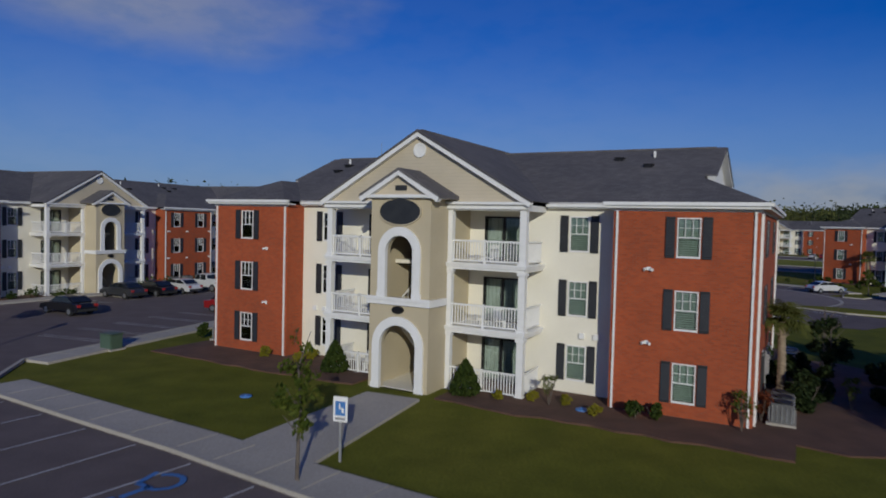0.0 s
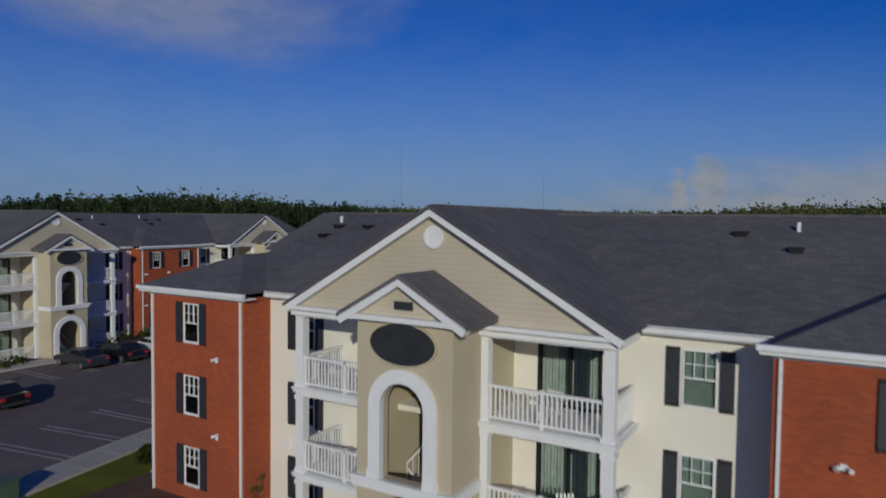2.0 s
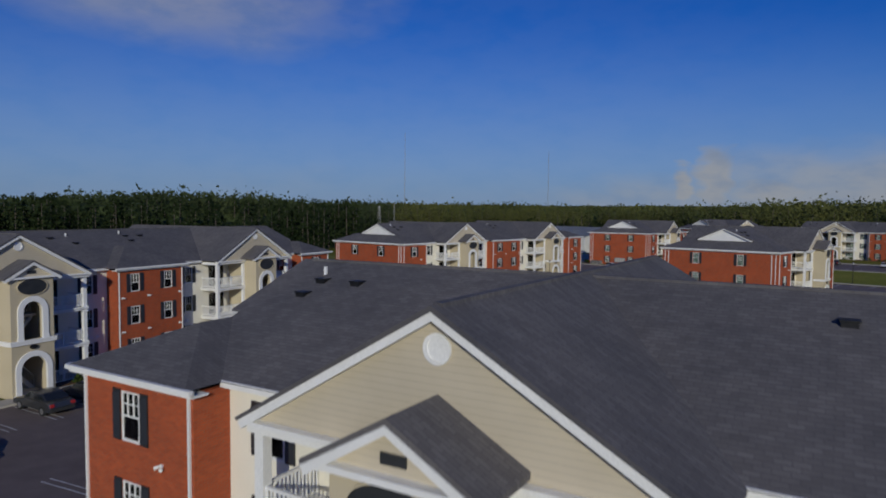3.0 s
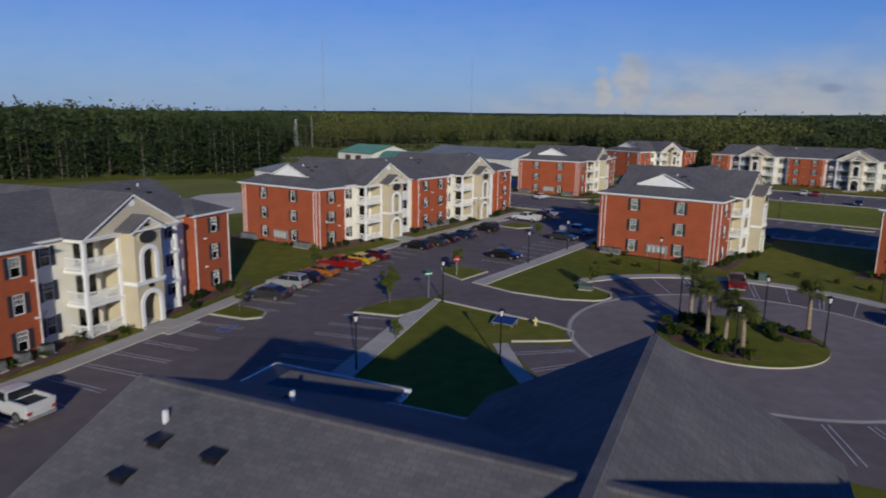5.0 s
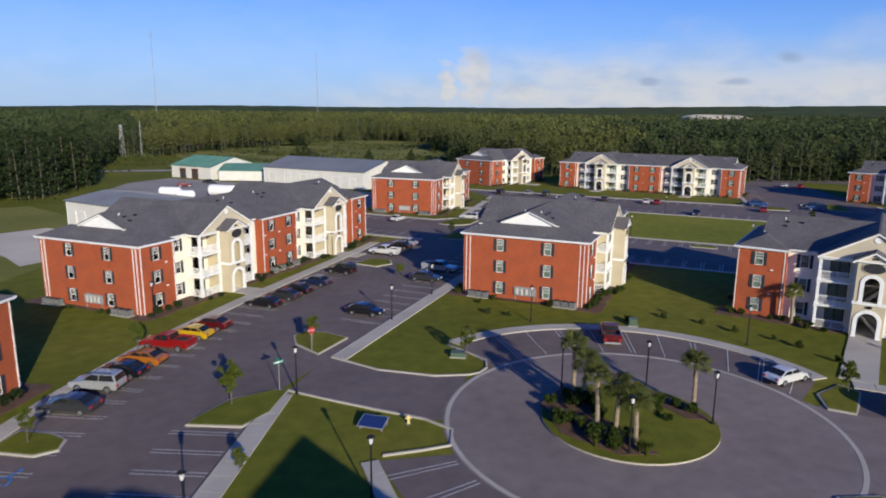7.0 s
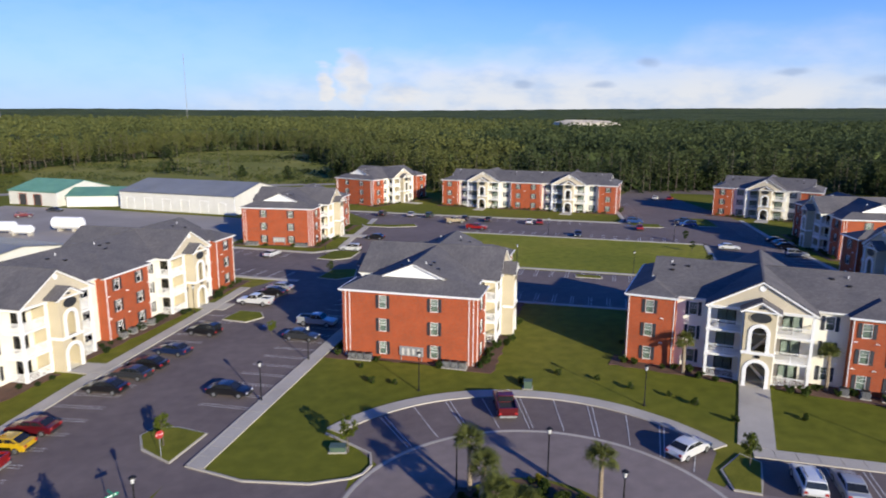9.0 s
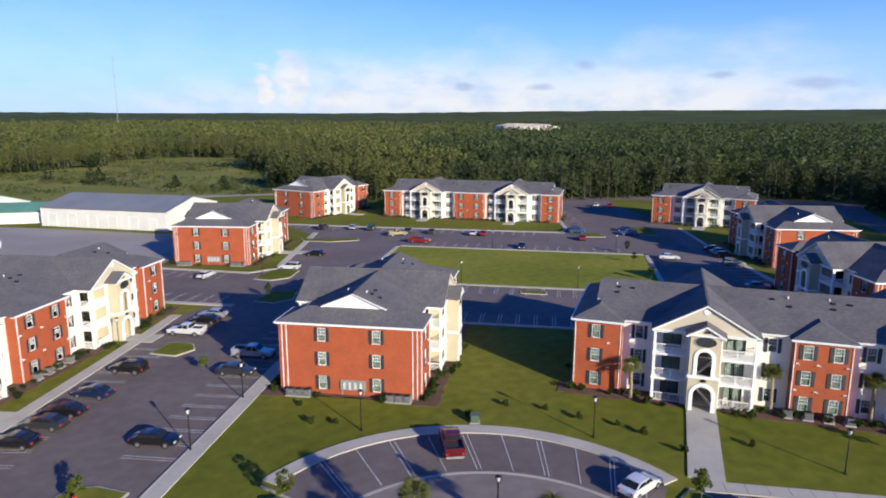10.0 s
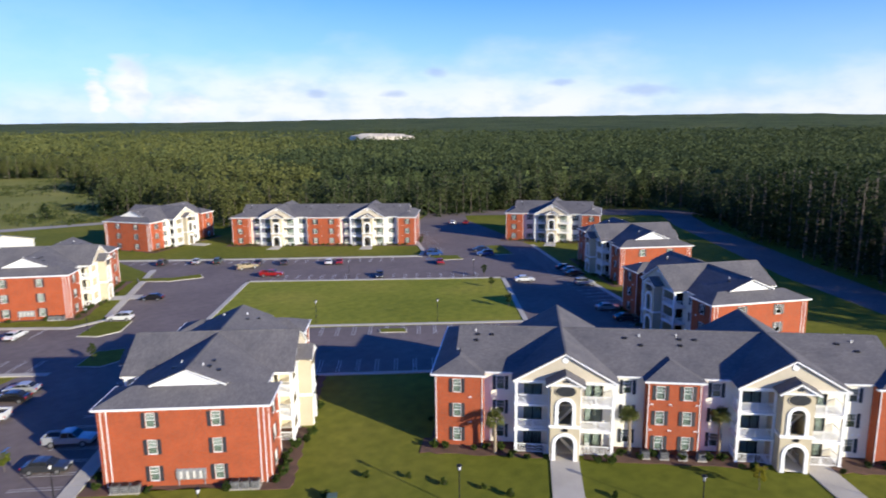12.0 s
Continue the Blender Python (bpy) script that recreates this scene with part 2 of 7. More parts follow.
BRICK, SIDING, SHINGLE, GLASS, GRASS = brick_material(), siding_material(), shingle_material(), glass_material(), grass_material()
TURF = grass_material("green_turf", 1.4)
CREAM = mottled("cream_stucco", (0.77, 0.725, 0.60), (0.83, 0.785, 0.66), 0.6, 60, 0.85, 0.1)
TAN = mottled("tan_stucco", (0.475, 0.405, 0.275), (0.525, 0.45, 0.31), 0.6, 60, 0.88, 0.12)
WHITE = mottled("white_trim_paint", (0.76, 0.75, 0.72), (0.82, 0.81, 0.79), 1.5, 30, 0.5, 0.03)
SHUTTER = mottled("black_shutter_paint", (0.018, 0.019, 0.021), (0.03, 0.031, 0.034), 2, 50, 0.55, 0.05)
BLIND = mottled("window_blind", (0.33, 0.38, 0.35), (0.45, 0.49, 0.45), 1.2, 25, 0.7, 0.05)
CURTAIN = mottled("pale_curtain", (0.52, 0.52, 0.48), (0.68, 0.67, 0.62), 5, 18, 0.9, 0.2)
# near-black colour painting unlit interiors; dark roller doors share it
PAINTED_DARK = mottled("dim_room", (0.03, 0.03, 0.032), (0.05, 0.05, 0.05), 1, 12, 0.9, 0)
DARKMETAL = mottled("dark_bronze_metal", (0.018, 0.018, 0.02), (0.035, 0.034, 0.034), 4, 60, 0.45, 0.05, 0.6)
PLAQUE = mottled("dark_sign_face", (0.022, 0.024, 0.026), (0.035, 0.036, 0.038), 2, 40, 0.5, 0.05)
ASPHALT = asphalt_material("parking_asphalt", (0.124, 0.098, 0.093), (0.164, 0.131, 0.122))
CIRCLE = asphalt_material("pale_road_surface", (0.182, 0.147, 0.135), (0.23, 0.188, 0.172))
CONCRETE = mottled("concrete", (0.36, 0.33, 0.28), (0.45, 0.41, 0.35), 0.25, 12, 0.9, 0.15, world_space=True)
SAND = mottled("pale_sand", (0.46, 0.40, 0.31), (0.58, 0.51, 0.40), 0.08, 3, 0.95, 0.2, world_space=True)
GRAVEL = mottled("yard_gravel", (0.24, 0.21, 0.185), (0.32, 0.285, 0.25), 0.06, 4, 0.95, 0.2, world_space=True)
LINE = mottled("road_paint", (0.44, 0.43, 0.42), (0.58, 0.57, 0.55), 0.7, 15, 0.7, 0.05, world_space=True)
BLUEPAINT = mottled("blue_road_paint", (0.05, 0.16, 0.42), (0.08, 0.22, 0.5), 0.7, 15, 0.7, 0.05)
MULCH = mottled("pine_mulch", (0.080, 0.042, 0.026), (0.13, 0.068, 0.042), 0.8, 14, 0.95, 0.5, world_space=True, dist=0.05)
BARK = mottled("bark", (0.085, 0.068, 0.055), (0.15, 0.123, 0.10), 3, 25, 0.95, 0.5)
PALMBARK = mottled("palm_bark", (0.20, 0.15, 0.10), (0.34, 0.27, 0.19), 4, 18, 0.95, 0.6)
# pine in the darker tone, with the shade of the eastern wood in it
PINE = leaf_material("pine_needles", (0.048, 0.066, 0.027), (0.078, 0.099, 0.038))
DRYGRASS = mottled("rough_dry_grass", (0.145, 0.155, 0.036), (0.23, 0.215, 0.062), 0.03, 0.6, 0.95, 0.5, world_space=True, dist=0.1)
DRYGRASS.node_tree.nodes["Principled BSDF"].inputs["Specular IOR Level"].default_value = 0.05
# lighter copy of the pine colour, painting the sunlit part of the wood
LITPINE = leaf_material("lit_pine_needles", (0.088, 0.102, 0.032), (0.146, 0.154, 0.048))
# dark broad leaves; on the south-east wood edge the tone paints shade
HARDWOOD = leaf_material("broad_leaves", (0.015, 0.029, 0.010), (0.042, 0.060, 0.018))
SCRUB = leaf_material("olive_scrub", (0.055, 0.072, 0.020), (0.095, 0.105, 0.032))
SHRUB = leaf_material("shrub_leaves", (0.020, 0.040, 0.008), (0.075, 0.105, 0.018))
YELLOWLEAF = leaf_material("golden_leaves", (0.16, 0.15, 0.01), (0.34, 0.30, 0.03))
REDLEAF = leaf_material("russet_leaves", (0.09, 0.025, 0.012), (0.22, 0.06, 0.025))
LIGHTLEAF = leaf_material("young_tree_leaves", (0.05, 0.08, 0.010), (0.15, 0.17, 0.025))
PALMLEAF = leaf_material("palm_fronds", (0.045, 0.065, 0.014), (0.14, 0.15, 0.04))
ACGREY = mottled("weathered_grey_paint", (0.085, 0.085, 0.085), (0.14, 0.14, 0.135), 2, 30, 0.6, 0.1)
GALV = mottled("grey_metal", (0.24, 0.24, 0.24), (0.36, 0.36, 0.36), 2, 30, 0.5, 0.1, 0.3)
METALROOF = mottled("grey_metal_roof", (0.17, 0.175, 0.18), (0.22, 0.225, 0.23), 0.15, 3, 0.5, 0.1, 0.2)
GREENROOF = mottled("green_metal_roof", (0.10, 0.24, 0.165), (0.14, 0.29, 0.20), 0.3, 3, 0.5, 0.1, 0.1)
SHEDWALL = mottled("white_metal_wall", (0.58, 0.56, 0.51), (0.66, 0.64, 0.58), 0.3, 5, 0.6, 0.1)
TYRE = mottled("tyre_rubber", (0.015, 0.015, 0.015), (0.028, 0.028, 0.028), 5, 60, 0.9, 0.2)
RIM = mottled("alloy_rim", (0.35, 0.35, 0.36), (0.5, 0.5, 0.5), 5, 60, 0.35, 0.05, 0.8)
CARGLASS = mottled("tinted_car_glass", (0.012, 0.014, 0.016), (0.02, 0.022, 0.025), 1, 10, 0.06, 0)
LAMPRED = paint("red_lens", (0.35, 0.02, 0.02), 0.3)
LAMPWHITE = paint("clear_lens", (0.6, 0.6, 0.6), 0.25)

# ---------------- mesh helpers ----------------


def part(name, bm, material, parent=None, label="", loc=None, kind=""):
    me = bm if isinstance(bm, bpy.types.Mesh) else bpy.data.meshes.new(name)
    if not isinstance(bm, bpy.types.Mesh):
        bm.to_mesh(me)
        bm.free()
    if material and not me.materials:
        me.materials.append(material)
    ob = new(name, me)
    if parent:
        ob.parent = parent
    if loc is not None:
        ob.matrix_basis = loc if isinstance(loc, Matrix) else Matrix.Translation(loc)
    if label or kind:
        tagged(ob, label=label, kind=kind)
    return ob


def hexa(bm, p):
    """Eight corners: four below, four above, both counter-clockwise."""
    v = [bm.verts.new(q) for q in p]
    for f in ((3, 2, 1, 0), (4, 5, 6, 7), (0, 1, 5, 4), (1, 2, 6, 5), (2, 3, 7, 6), (3, 0, 4, 7)):
        bm.faces.new([v[i] for i in f])


def box(bm, x0, x1, y0, y1, z0, z1):
    x0, x1, y0, y1, z0, z1 = min(x0, x1), max(x0, x1), min(y0, y1), max(y0, y1), min(z0, z1), max(z0, z1)
    hexa(bm, [(x0, y0, z0), (x1, y0, z0), (x1, y1, z0), (x0, y1, z0), (x0, y0, z1), (x1, y0, z1), (x1, y1, z1), (x0, y1, z1)])


def boxes(*dims):
    bm = bmesh.new()
    for d in dims:
        box(bm, *d)
    return bm


def prism_xz(bm, pts, y0, y1):
    """A polygon in the x-z plane, drawn out from y0 to y1."""
    a = [bm.verts.new((x, y0, z)) for x, z in pts]
    b = [bm.verts.new((x, y1, z)) for x, z in pts]
    bm.faces.new(a), bm.faces.new(b[::-1])
    for i in range(len(pts)):
        j = (i + 1) % len(pts)
        bm.faces.new((a[i], b[i], b[j], a[j]))


def solid(bm, faces, pts):
    v = [bm.verts.new(p) for p in pts]
    for f in faces:
        bm.faces.new([v[i] for i in f])


def tidy(bm):
    bmesh.ops.recalc_face_normals(bm, faces=bm.faces)
    return bm


def tube(bm, a, b, r0, r1=None, n=8):
    a, b = Vector(a), Vector(b)
    r1 = r0 if r1 is None else r1
    q = (b - a).to_track_quat("Z", "Y")
    rings = []
    for p, r in ((a, r0), (b, r1)):
        rings.append([bm.verts.new(p + q @ Vector((r * math.cos(t * 2 * math.pi / n), r * math.sin(t * 2 * math.pi / n), 0))) for t in range(n)])
    for i in range(n):
        j = (i + 1) % n
        bm.faces.new((rings[0][i], rings[0][j], rings[1][j], rings[1][i]))
    bm.faces.new(rings[0][::-1]), bm.faces.new(rings[1])


def rot(x, y, deg):
    c, s = math.cos(radians(deg)), math.sin(radians(deg))
    return x * c - y * s, x * s + y * c

# ---------------- apartment buildings ----------------
END, BAY = 5.55, 17.88                  # red end wing, cream bay with its gable
TW = 1.58                               # half width of the entrance tower
RED, SET, GAB, TOW = 8.47, 7.12, 9.44, 11.0   # wall planes, out from the long axis
EAVE, STOREY = 8.45, 2.92
W, H = 0.88, 1.54                       # window opening


def lattice(bm, xs, zs, filled, y0, y1):
    """One welded plate in the x-z plane, made of the grid's cells for which filled(x, z) holds at their middle."""
    xs, zs = sorted(set(round(v, 5) for v in xs)), sorted(set(round(v, 5) for v in zs))
    nx, nz = len(xs) - 1, len(zs) - 1
    on = [[filled((xs[i] + xs[i + 1]) / 2, (zs[k] + zs[k + 1]) / 2) for k in range(nz)] for i in range(nx)]
    known = {}

    def v(i, k, y):
        if (i, k, y) not in known:
            known[(i, k, y)] = bm.verts.new((xs[i], y, zs[k]))
        return known[(i, k, y)]
    for i in range(nx):
        for k in range(nz):
            if not on[i][k]:
                continue
            bm.faces.new((v(i, k, y0), v(i + 1, k, y0), v(i + 1, k + 1, y0), v(i, k + 1, y0)))
            bm.faces.new((v(i, k + 1, y1), v(i + 1, k + 1, y1), v(i + 1, k, y1), v(i, k, y1)))
            if i == 0 or not on[i - 1][k]:
                bm.faces.new((v(i, k, y1), v(i, k, y0), v(i, k + 1, y0), v(i, k + 1, y1)))
            if i == nx - 1 or not on[i + 1][k]:
                bm.faces.new((v(i + 1, k, y0), v(i + 1, k, y1), v(i + 1, k + 1, y1), v(i + 1, k + 1, y0)))
            if k == 0 or not on[i][k - 1]:
                bm.faces.new((v(i, k, y1), v(i + 1, k, y1), v(i + 1, k, y0), v(i, k, y0)))
            if k == nz - 1 or not on[i][k + 1]:
                bm.faces.new((v(i, k + 1, y0), v(i + 1, k + 1, y0), v(i + 1, k + 1, y1), v(i, k + 1, y1)))


def wall_x(bm, x0, x1, ya, yb, z0, z1, holes):
    """A wall along x between the planes ya and yb; holes: (middle, half width, bottom, top)."""
    xs, zs = [x0, x1], [z0, z1]
    for c, h, lo, hi in holes:
        xs += [c - h, c + h]
        zs += [max(lo, z0), min(hi, z1)]
    lattice(bm, xs, zs, lambda x, z: not any(abs(x - c) < h and lo < z < hi for c, h, lo, hi in holes), ya, yb)


def turn_z(bm, deg, cx=0.0, cy=0.0):
    bmesh.ops.rotate(bm, verts=bm.verts, cent=(cx, cy, 0), matrix=Matrix.Rotation(radians(deg), 3, "Z"))
    return bm


def arch_wall(bm, cx, hw, w, z0, z1, sill, spring, y0, y1):
    """A wall 2*w wide from z0 to z1 with a round-headed opening of half width hw."""
    box(bm, cx - w, cx - hw, y0, y1, z0, z1)
    box(bm, cx + hw, cx + w, y0, y1, z0, z1)
    if sill > z0:
        box(bm, cx - hw, cx + hw, y0, y1, z0, sill)
    n = 14
    for i in range(n):
        a, b = math.pi * i / n, math.pi * (i + 1) / n
        xa, za, xb, zb = cx + hw * math.cos(a), spring + hw * math.sin(a), cx + hw * math.cos(b), spring + hw * math.sin(b)
        prism_xz(bm, [(xa, za), (xa, z1), (xb, z1), (xb, zb)], y0, y1)


def arch_trim(cx, hw, width, bottom, spring, y0, y1):
    bm = bmesh.new()
    for s in (-1, 1):
        box(bm, cx + s * (hw - 0.02), cx + s * (hw + width), y0, y1, bottom, spring)
        box(bm, cx + s * (hw - 0.03), cx + s * (hw + width + 0.04), y0 - 0.02, y1, bottom, bottom + 0.25)
    n = 16
    for i in range(n):
        a, b = math.pi * i / n, math.pi * (i + 1) / n
        r0, r1 = hw - 0.02, hw + width
        prism_xz(bm, [(cx + r0 * math.cos(a), spring + r0 * math.sin(a)), (cx + r1 * math.cos(a), spring + r1 * math.sin(a)),
                      (cx + r1 * math.cos(b), spring + r1 * math.sin(b)), (cx + r0 * math.cos(b), spring + r0 * math.sin(b))], y0, y1)
    return tidy(bm)


def oval(rx, rz, y0, y1, n=28):
    bm = bmesh.new()
    prism_xz(bm, [(rx * math.cos(2 * math.pi * i / n), rz * math.sin(2 * math.pi * i / n)) for i in range(n)], y0, y1)
    return tidy(bm)


def ring(rx, rz, t, y0, y1, n=28):
    bm = bmesh.new()
    for i in range(n):
        a, b = 2 * math.pi * i / n, 2 * math.pi * (i + 1) / n
        prism_xz(bm, [(rx * math.cos(a), rz * math.sin(a)), ((rx + t) * math.cos(a), (rz + t) * math.sin(a)),
                      ((rx + t) * math.cos(b), (rz + t) * math.sin(b)), (rx * math.cos(b), rz * math.sin(b))], y0, y1)
    return tidy(bm)


def mesh_of(name, bm, material):
    me = bpy.data.meshes.new(name)
    bm.to_mesh(me)
    bm.free()
    me.materials.append(material)
    return me


# window pieces, facing -y, the opening's middle at the origin on the wall's face
def window_meshes():
    w, h = W / 2, H / 2
    bars_x = [(-w - .01, -w + .035), (w - .035, w + .01)]
    bars_z = [(-h - .05, -h + .03), (h - .03, h + .02), (-.022, .022)]
    thin_x = [(-w / 3 - .009, -w / 3 + .009), (w / 3 - .009, w / 3 + .009)]
    thin_z = [(h / 2 - .009, h / 2 + .009)]
    bm = bmesh.new()
    lattice(bm, [q for p in bars_x + thin_x for q in p], [q for p in bars_z + thin_z for q in p],
            lambda x, z: any(p < x < q for p, q in bars_x) or any(p < z < q for p, q in bars_z) or (z > 0 and (any(p < x < q for p, q in thin_x) or any(p < z < q for p, q in thin_z))), -.03, .015)
    f = mesh_of("window", bm, WHITE)
    p = mesh_of("pane", boxes((-w + .04, w - .04, .02, .03, -h + .04, h - .04)), GLASS)
    bm = bmesh.new()
    n = 16
    for i in range(n):
        z = -h + .06 + (H - .12) * i / n
        box(bm, -w + .05, w - .05, .08, .10, z, z + (H - .12) / n * (0.62 if i < 8 else 0.86))
    b = mesh_of("blind", bm, BLIND)
    sw = .36
    prof = [(-.005, -h - .06), (-.06, -h - .06), (-.06, -h + .02)]
    for i in range(12):
        z = -h + .04 + i * (H - .08) / 12
        prof += [(-.085, z), (-.05, z + (H - .08) / 12 - .005)]
    prof += [(-.06, h + .0), (-.06, h + .06), (-.005, h + .06)]
    bm = bmesh.new()
    va, vb = [bm.verts.new((0, y, z)) for y, z in prof], [bm.verts.new((sw, y, z)) for y, z in prof]
    bm.faces.new(va), bm.faces.new(vb[::-1])
    for i in range(len(prof)):
        j = (i + 1) % len(prof)
        bm.faces.new((va[i], vb[i], vb[j], va[j]))
    tidy(bm)
    s = mesh_of("shutter", bm, SHUTTER)
    # unlit inside behind the glass, given as near-black colour
    bm = boxes((-w - .2, w + .2, .3, .34, -h - .2, h + .2))
    d = mesh_of("room", bm, PAINTED_DARK)
    return f, p, b, s, d


WIN = window_meshes()


def window(parent, m):
    f = part("window", WIN[0], None, parent, "white double-hung window with muntins", m)
    part("pane", WIN[1], None, f).visible_shadow = False
    part("blind", WIN[2], None, f, "pale lowered slatted blind")
    part("shutter", WIN[3], None, f, "black louvred shutter", (W / 2 + .08, 0, 0))
    part("shutter", WIN[3], None, f, "black louvred shutter", (-W / 2 - .08 - .36, 0, 0))
    return f


def railing_mesh():
    """The balustrade of a balcony's front, with a post in its middle, and of its side."""
    out = {}
    for key, length in (("front", 3.5), ("side", 2.0)):
        bm = boxes((0, length, -.05, .05, .98, 1.06), (0, length, -.035, .035, .1, .16))
        n = int(length / .135)
        for i in range(n):
            x = (i + .5) * length / n
            box(bm, x - .02, x + .02, -.02, .02, .16, .98)
        if key == "front":
            box(bm, length / 2 - .05, length / 2 + .05, -.05, .05, 0, 1.1)
        out[key] = mesh_of("railing", bm, WHITE)
    return out


RAIL = railing_mesh()


def door_meshes():
    bm = boxes((-1.0, -.93, -.05, .08, 0, 2.1), (.93, 1.0, -.05, .08, 0, 2.1), (-1, 1, -.05, .08, 2.04, 2.12), (-.05, .05, -.04, .08, 0, 2.1), (-1, 1, -.05, .08, 0, .06))
    f = mesh_of("sliding_door", bm, DARKMETAL)
    p = mesh_of("pane", boxes((-.94, .94, .03, .04, .05, 2.05)), GLASS)
    bm = bmesh.new()
    for i in range(17):
        x = -.9 + i * .105
        box(bm, x, x + .085, .12 + .02 * (i % 2), .15 + .02 * (i % 2), .05, 2.03)
    c = mesh_of("curtain", bm, CURTAIN)
    # the dark inside behind a balcony door, put into the colour
    d = mesh_of("room", boxes((-1.1, 1.1, .34, .38, 0, 2.2)), PAINTED_DARK)
    return f, p, c, d


DOOR = door_meshes()


def balcony_meshes():
    """A bay from the tower to x 5.45 and y -GAB to -SET, its floor at 0."""
    y0, y1 = -GAB, -SET
    bm = boxes((TW, 5.42, y0, y1, -.28, .02), (TW - .04, 5.49, y0 - .07, y1, -.16, -.02), (TW - .05, 5.53, y0 - .11, y1, -.05, .0))
    slab = mesh_of("balcony", bm, WHITE)
    bm = boxes((5.12, 5.42, y0 + .03, y0 + .33, 0, STOREY - .28), (5.07, 5.47, y0 - .02, y0 + .38, 0, .14), (5.07, 5.47, y0 - .02, y0 + .38, STOREY - .42, STOREY - .28))
    post = mesh_of("post", bm, WHITE)
    bm = boxes((TW + .01, TW + .24, y0 + .03, y0 + .3, 0, STOREY - .28), (TW, TW + .3, y0 - .01, y0 + .34, STOREY - .42, STOREY - .28))
    inner = mesh_of("pilaster", bm, WHITE)
    return slab, post, inner


BALC = balcony_meshes()


def mirror_mesh(me, name):
    bm = bmesh.new()
    bm.from_mesh(me)
    bmesh.ops.scale(bm, vec=(-1, 1, 1), verts=bm.verts)
    bmesh.ops.reverse_faces(bm, faces=bm.faces)
    return mesh_of(name, bm, me.materials[0])


BALC_M = [mirror_mesh(m, m.name) for m in BALC]


def hip_roof(x0, x1, y0, y1, z, peak, inset, along="y", over=0.0):
    """A hip roof over a rectangle; its ridge runs along y (or x), ending at the inset from both ends."""
    bm = bmesh.new()
    if along == "y":
        xm = (x0 + x1) / 2
        pts = [(x0, y0, z), (x1, y0, z), (x1, y1, z), (x0, y1, z), (xm, y0 + inset, peak), (xm, y1 - inset, peak)]
        faces = [(0, 1, 4), (1, 2, 5, 4), (2, 3, 5), (3, 0, 4, 5), (3, 2, 1, 0)]
    else:
        ym = (y0 + y1) / 2
        pts = [(x0, y0, z), (x1, y0, z), (x1, y1, z), (x0, y1, z), (x0 + inset, ym, peak), (x1 - inset, ym, peak)]
        faces = [(0, 1, 5, 4), (1, 2, 5), (2, 3, 4, 5), (3, 0, 4), (3, 2, 1, 0)]
    solid(bm, faces, pts)
    return tidy(bm)


def gable_roof(half, z, peak, y0, y1, t=0.16):
    """Two sloping slabs meeting over x = 0, from y0 to y1."""
    bm = bmesh.new()
    prism_xz(bm, [(-half, z), (0, peak), (half, z), (half, z - t), (0, peak - t), (-half, z - t)], y0, y1)
    return tidy(bm)


def rake_trim(half, z, peak, y0, y1, depth=0.28):
    bm = bmesh.new()
    for s in (-1, 1):
        prism_xz(bm, [(s * (half + .02), z - .02), (0, peak - .02), (0, peak - depth), (s * (half - .1), z - depth)], y0, y1)
    return tidy(bm)


def shifted(bm, x, y, z=0.0):
    bmesh.ops.translate(bm, verts=bm.verts, vec=(x, y, z))
    return bm


PIPE = mesh_of("vent_pipe", boxes((-.05, .05, -.05, .05, -.3, .3)), WHITE)
VENT = mesh_of("roof_vent", boxes((-.2, .2, -.2, .2, -.2, .08), (-.24, .24, -.24, .24, .06, .11)), DARKMETAL)


def wall_light_mesh():
    bm = boxes((-.07, .07, -.05, 0, -.07, .07))
    tube(bm, (-.08, -.05, 0), (-.16, -.17, -.04), .04, .065)
    tube(bm, (.08, -.05, 0), (.16, -.17, -.04), .04, .065)
    return mesh_of("flood_light", bm, WHITE)


FLOOD = wall_light_mesh()
hood = bmesh.new()
prism_xz(hood, [(-.13, -.13), (.13, -.13), (.11, .11), (-.11, .11)], -.12, -.004)
HOOD = mesh_of("vent_hood", tidy(hood), WHITE)


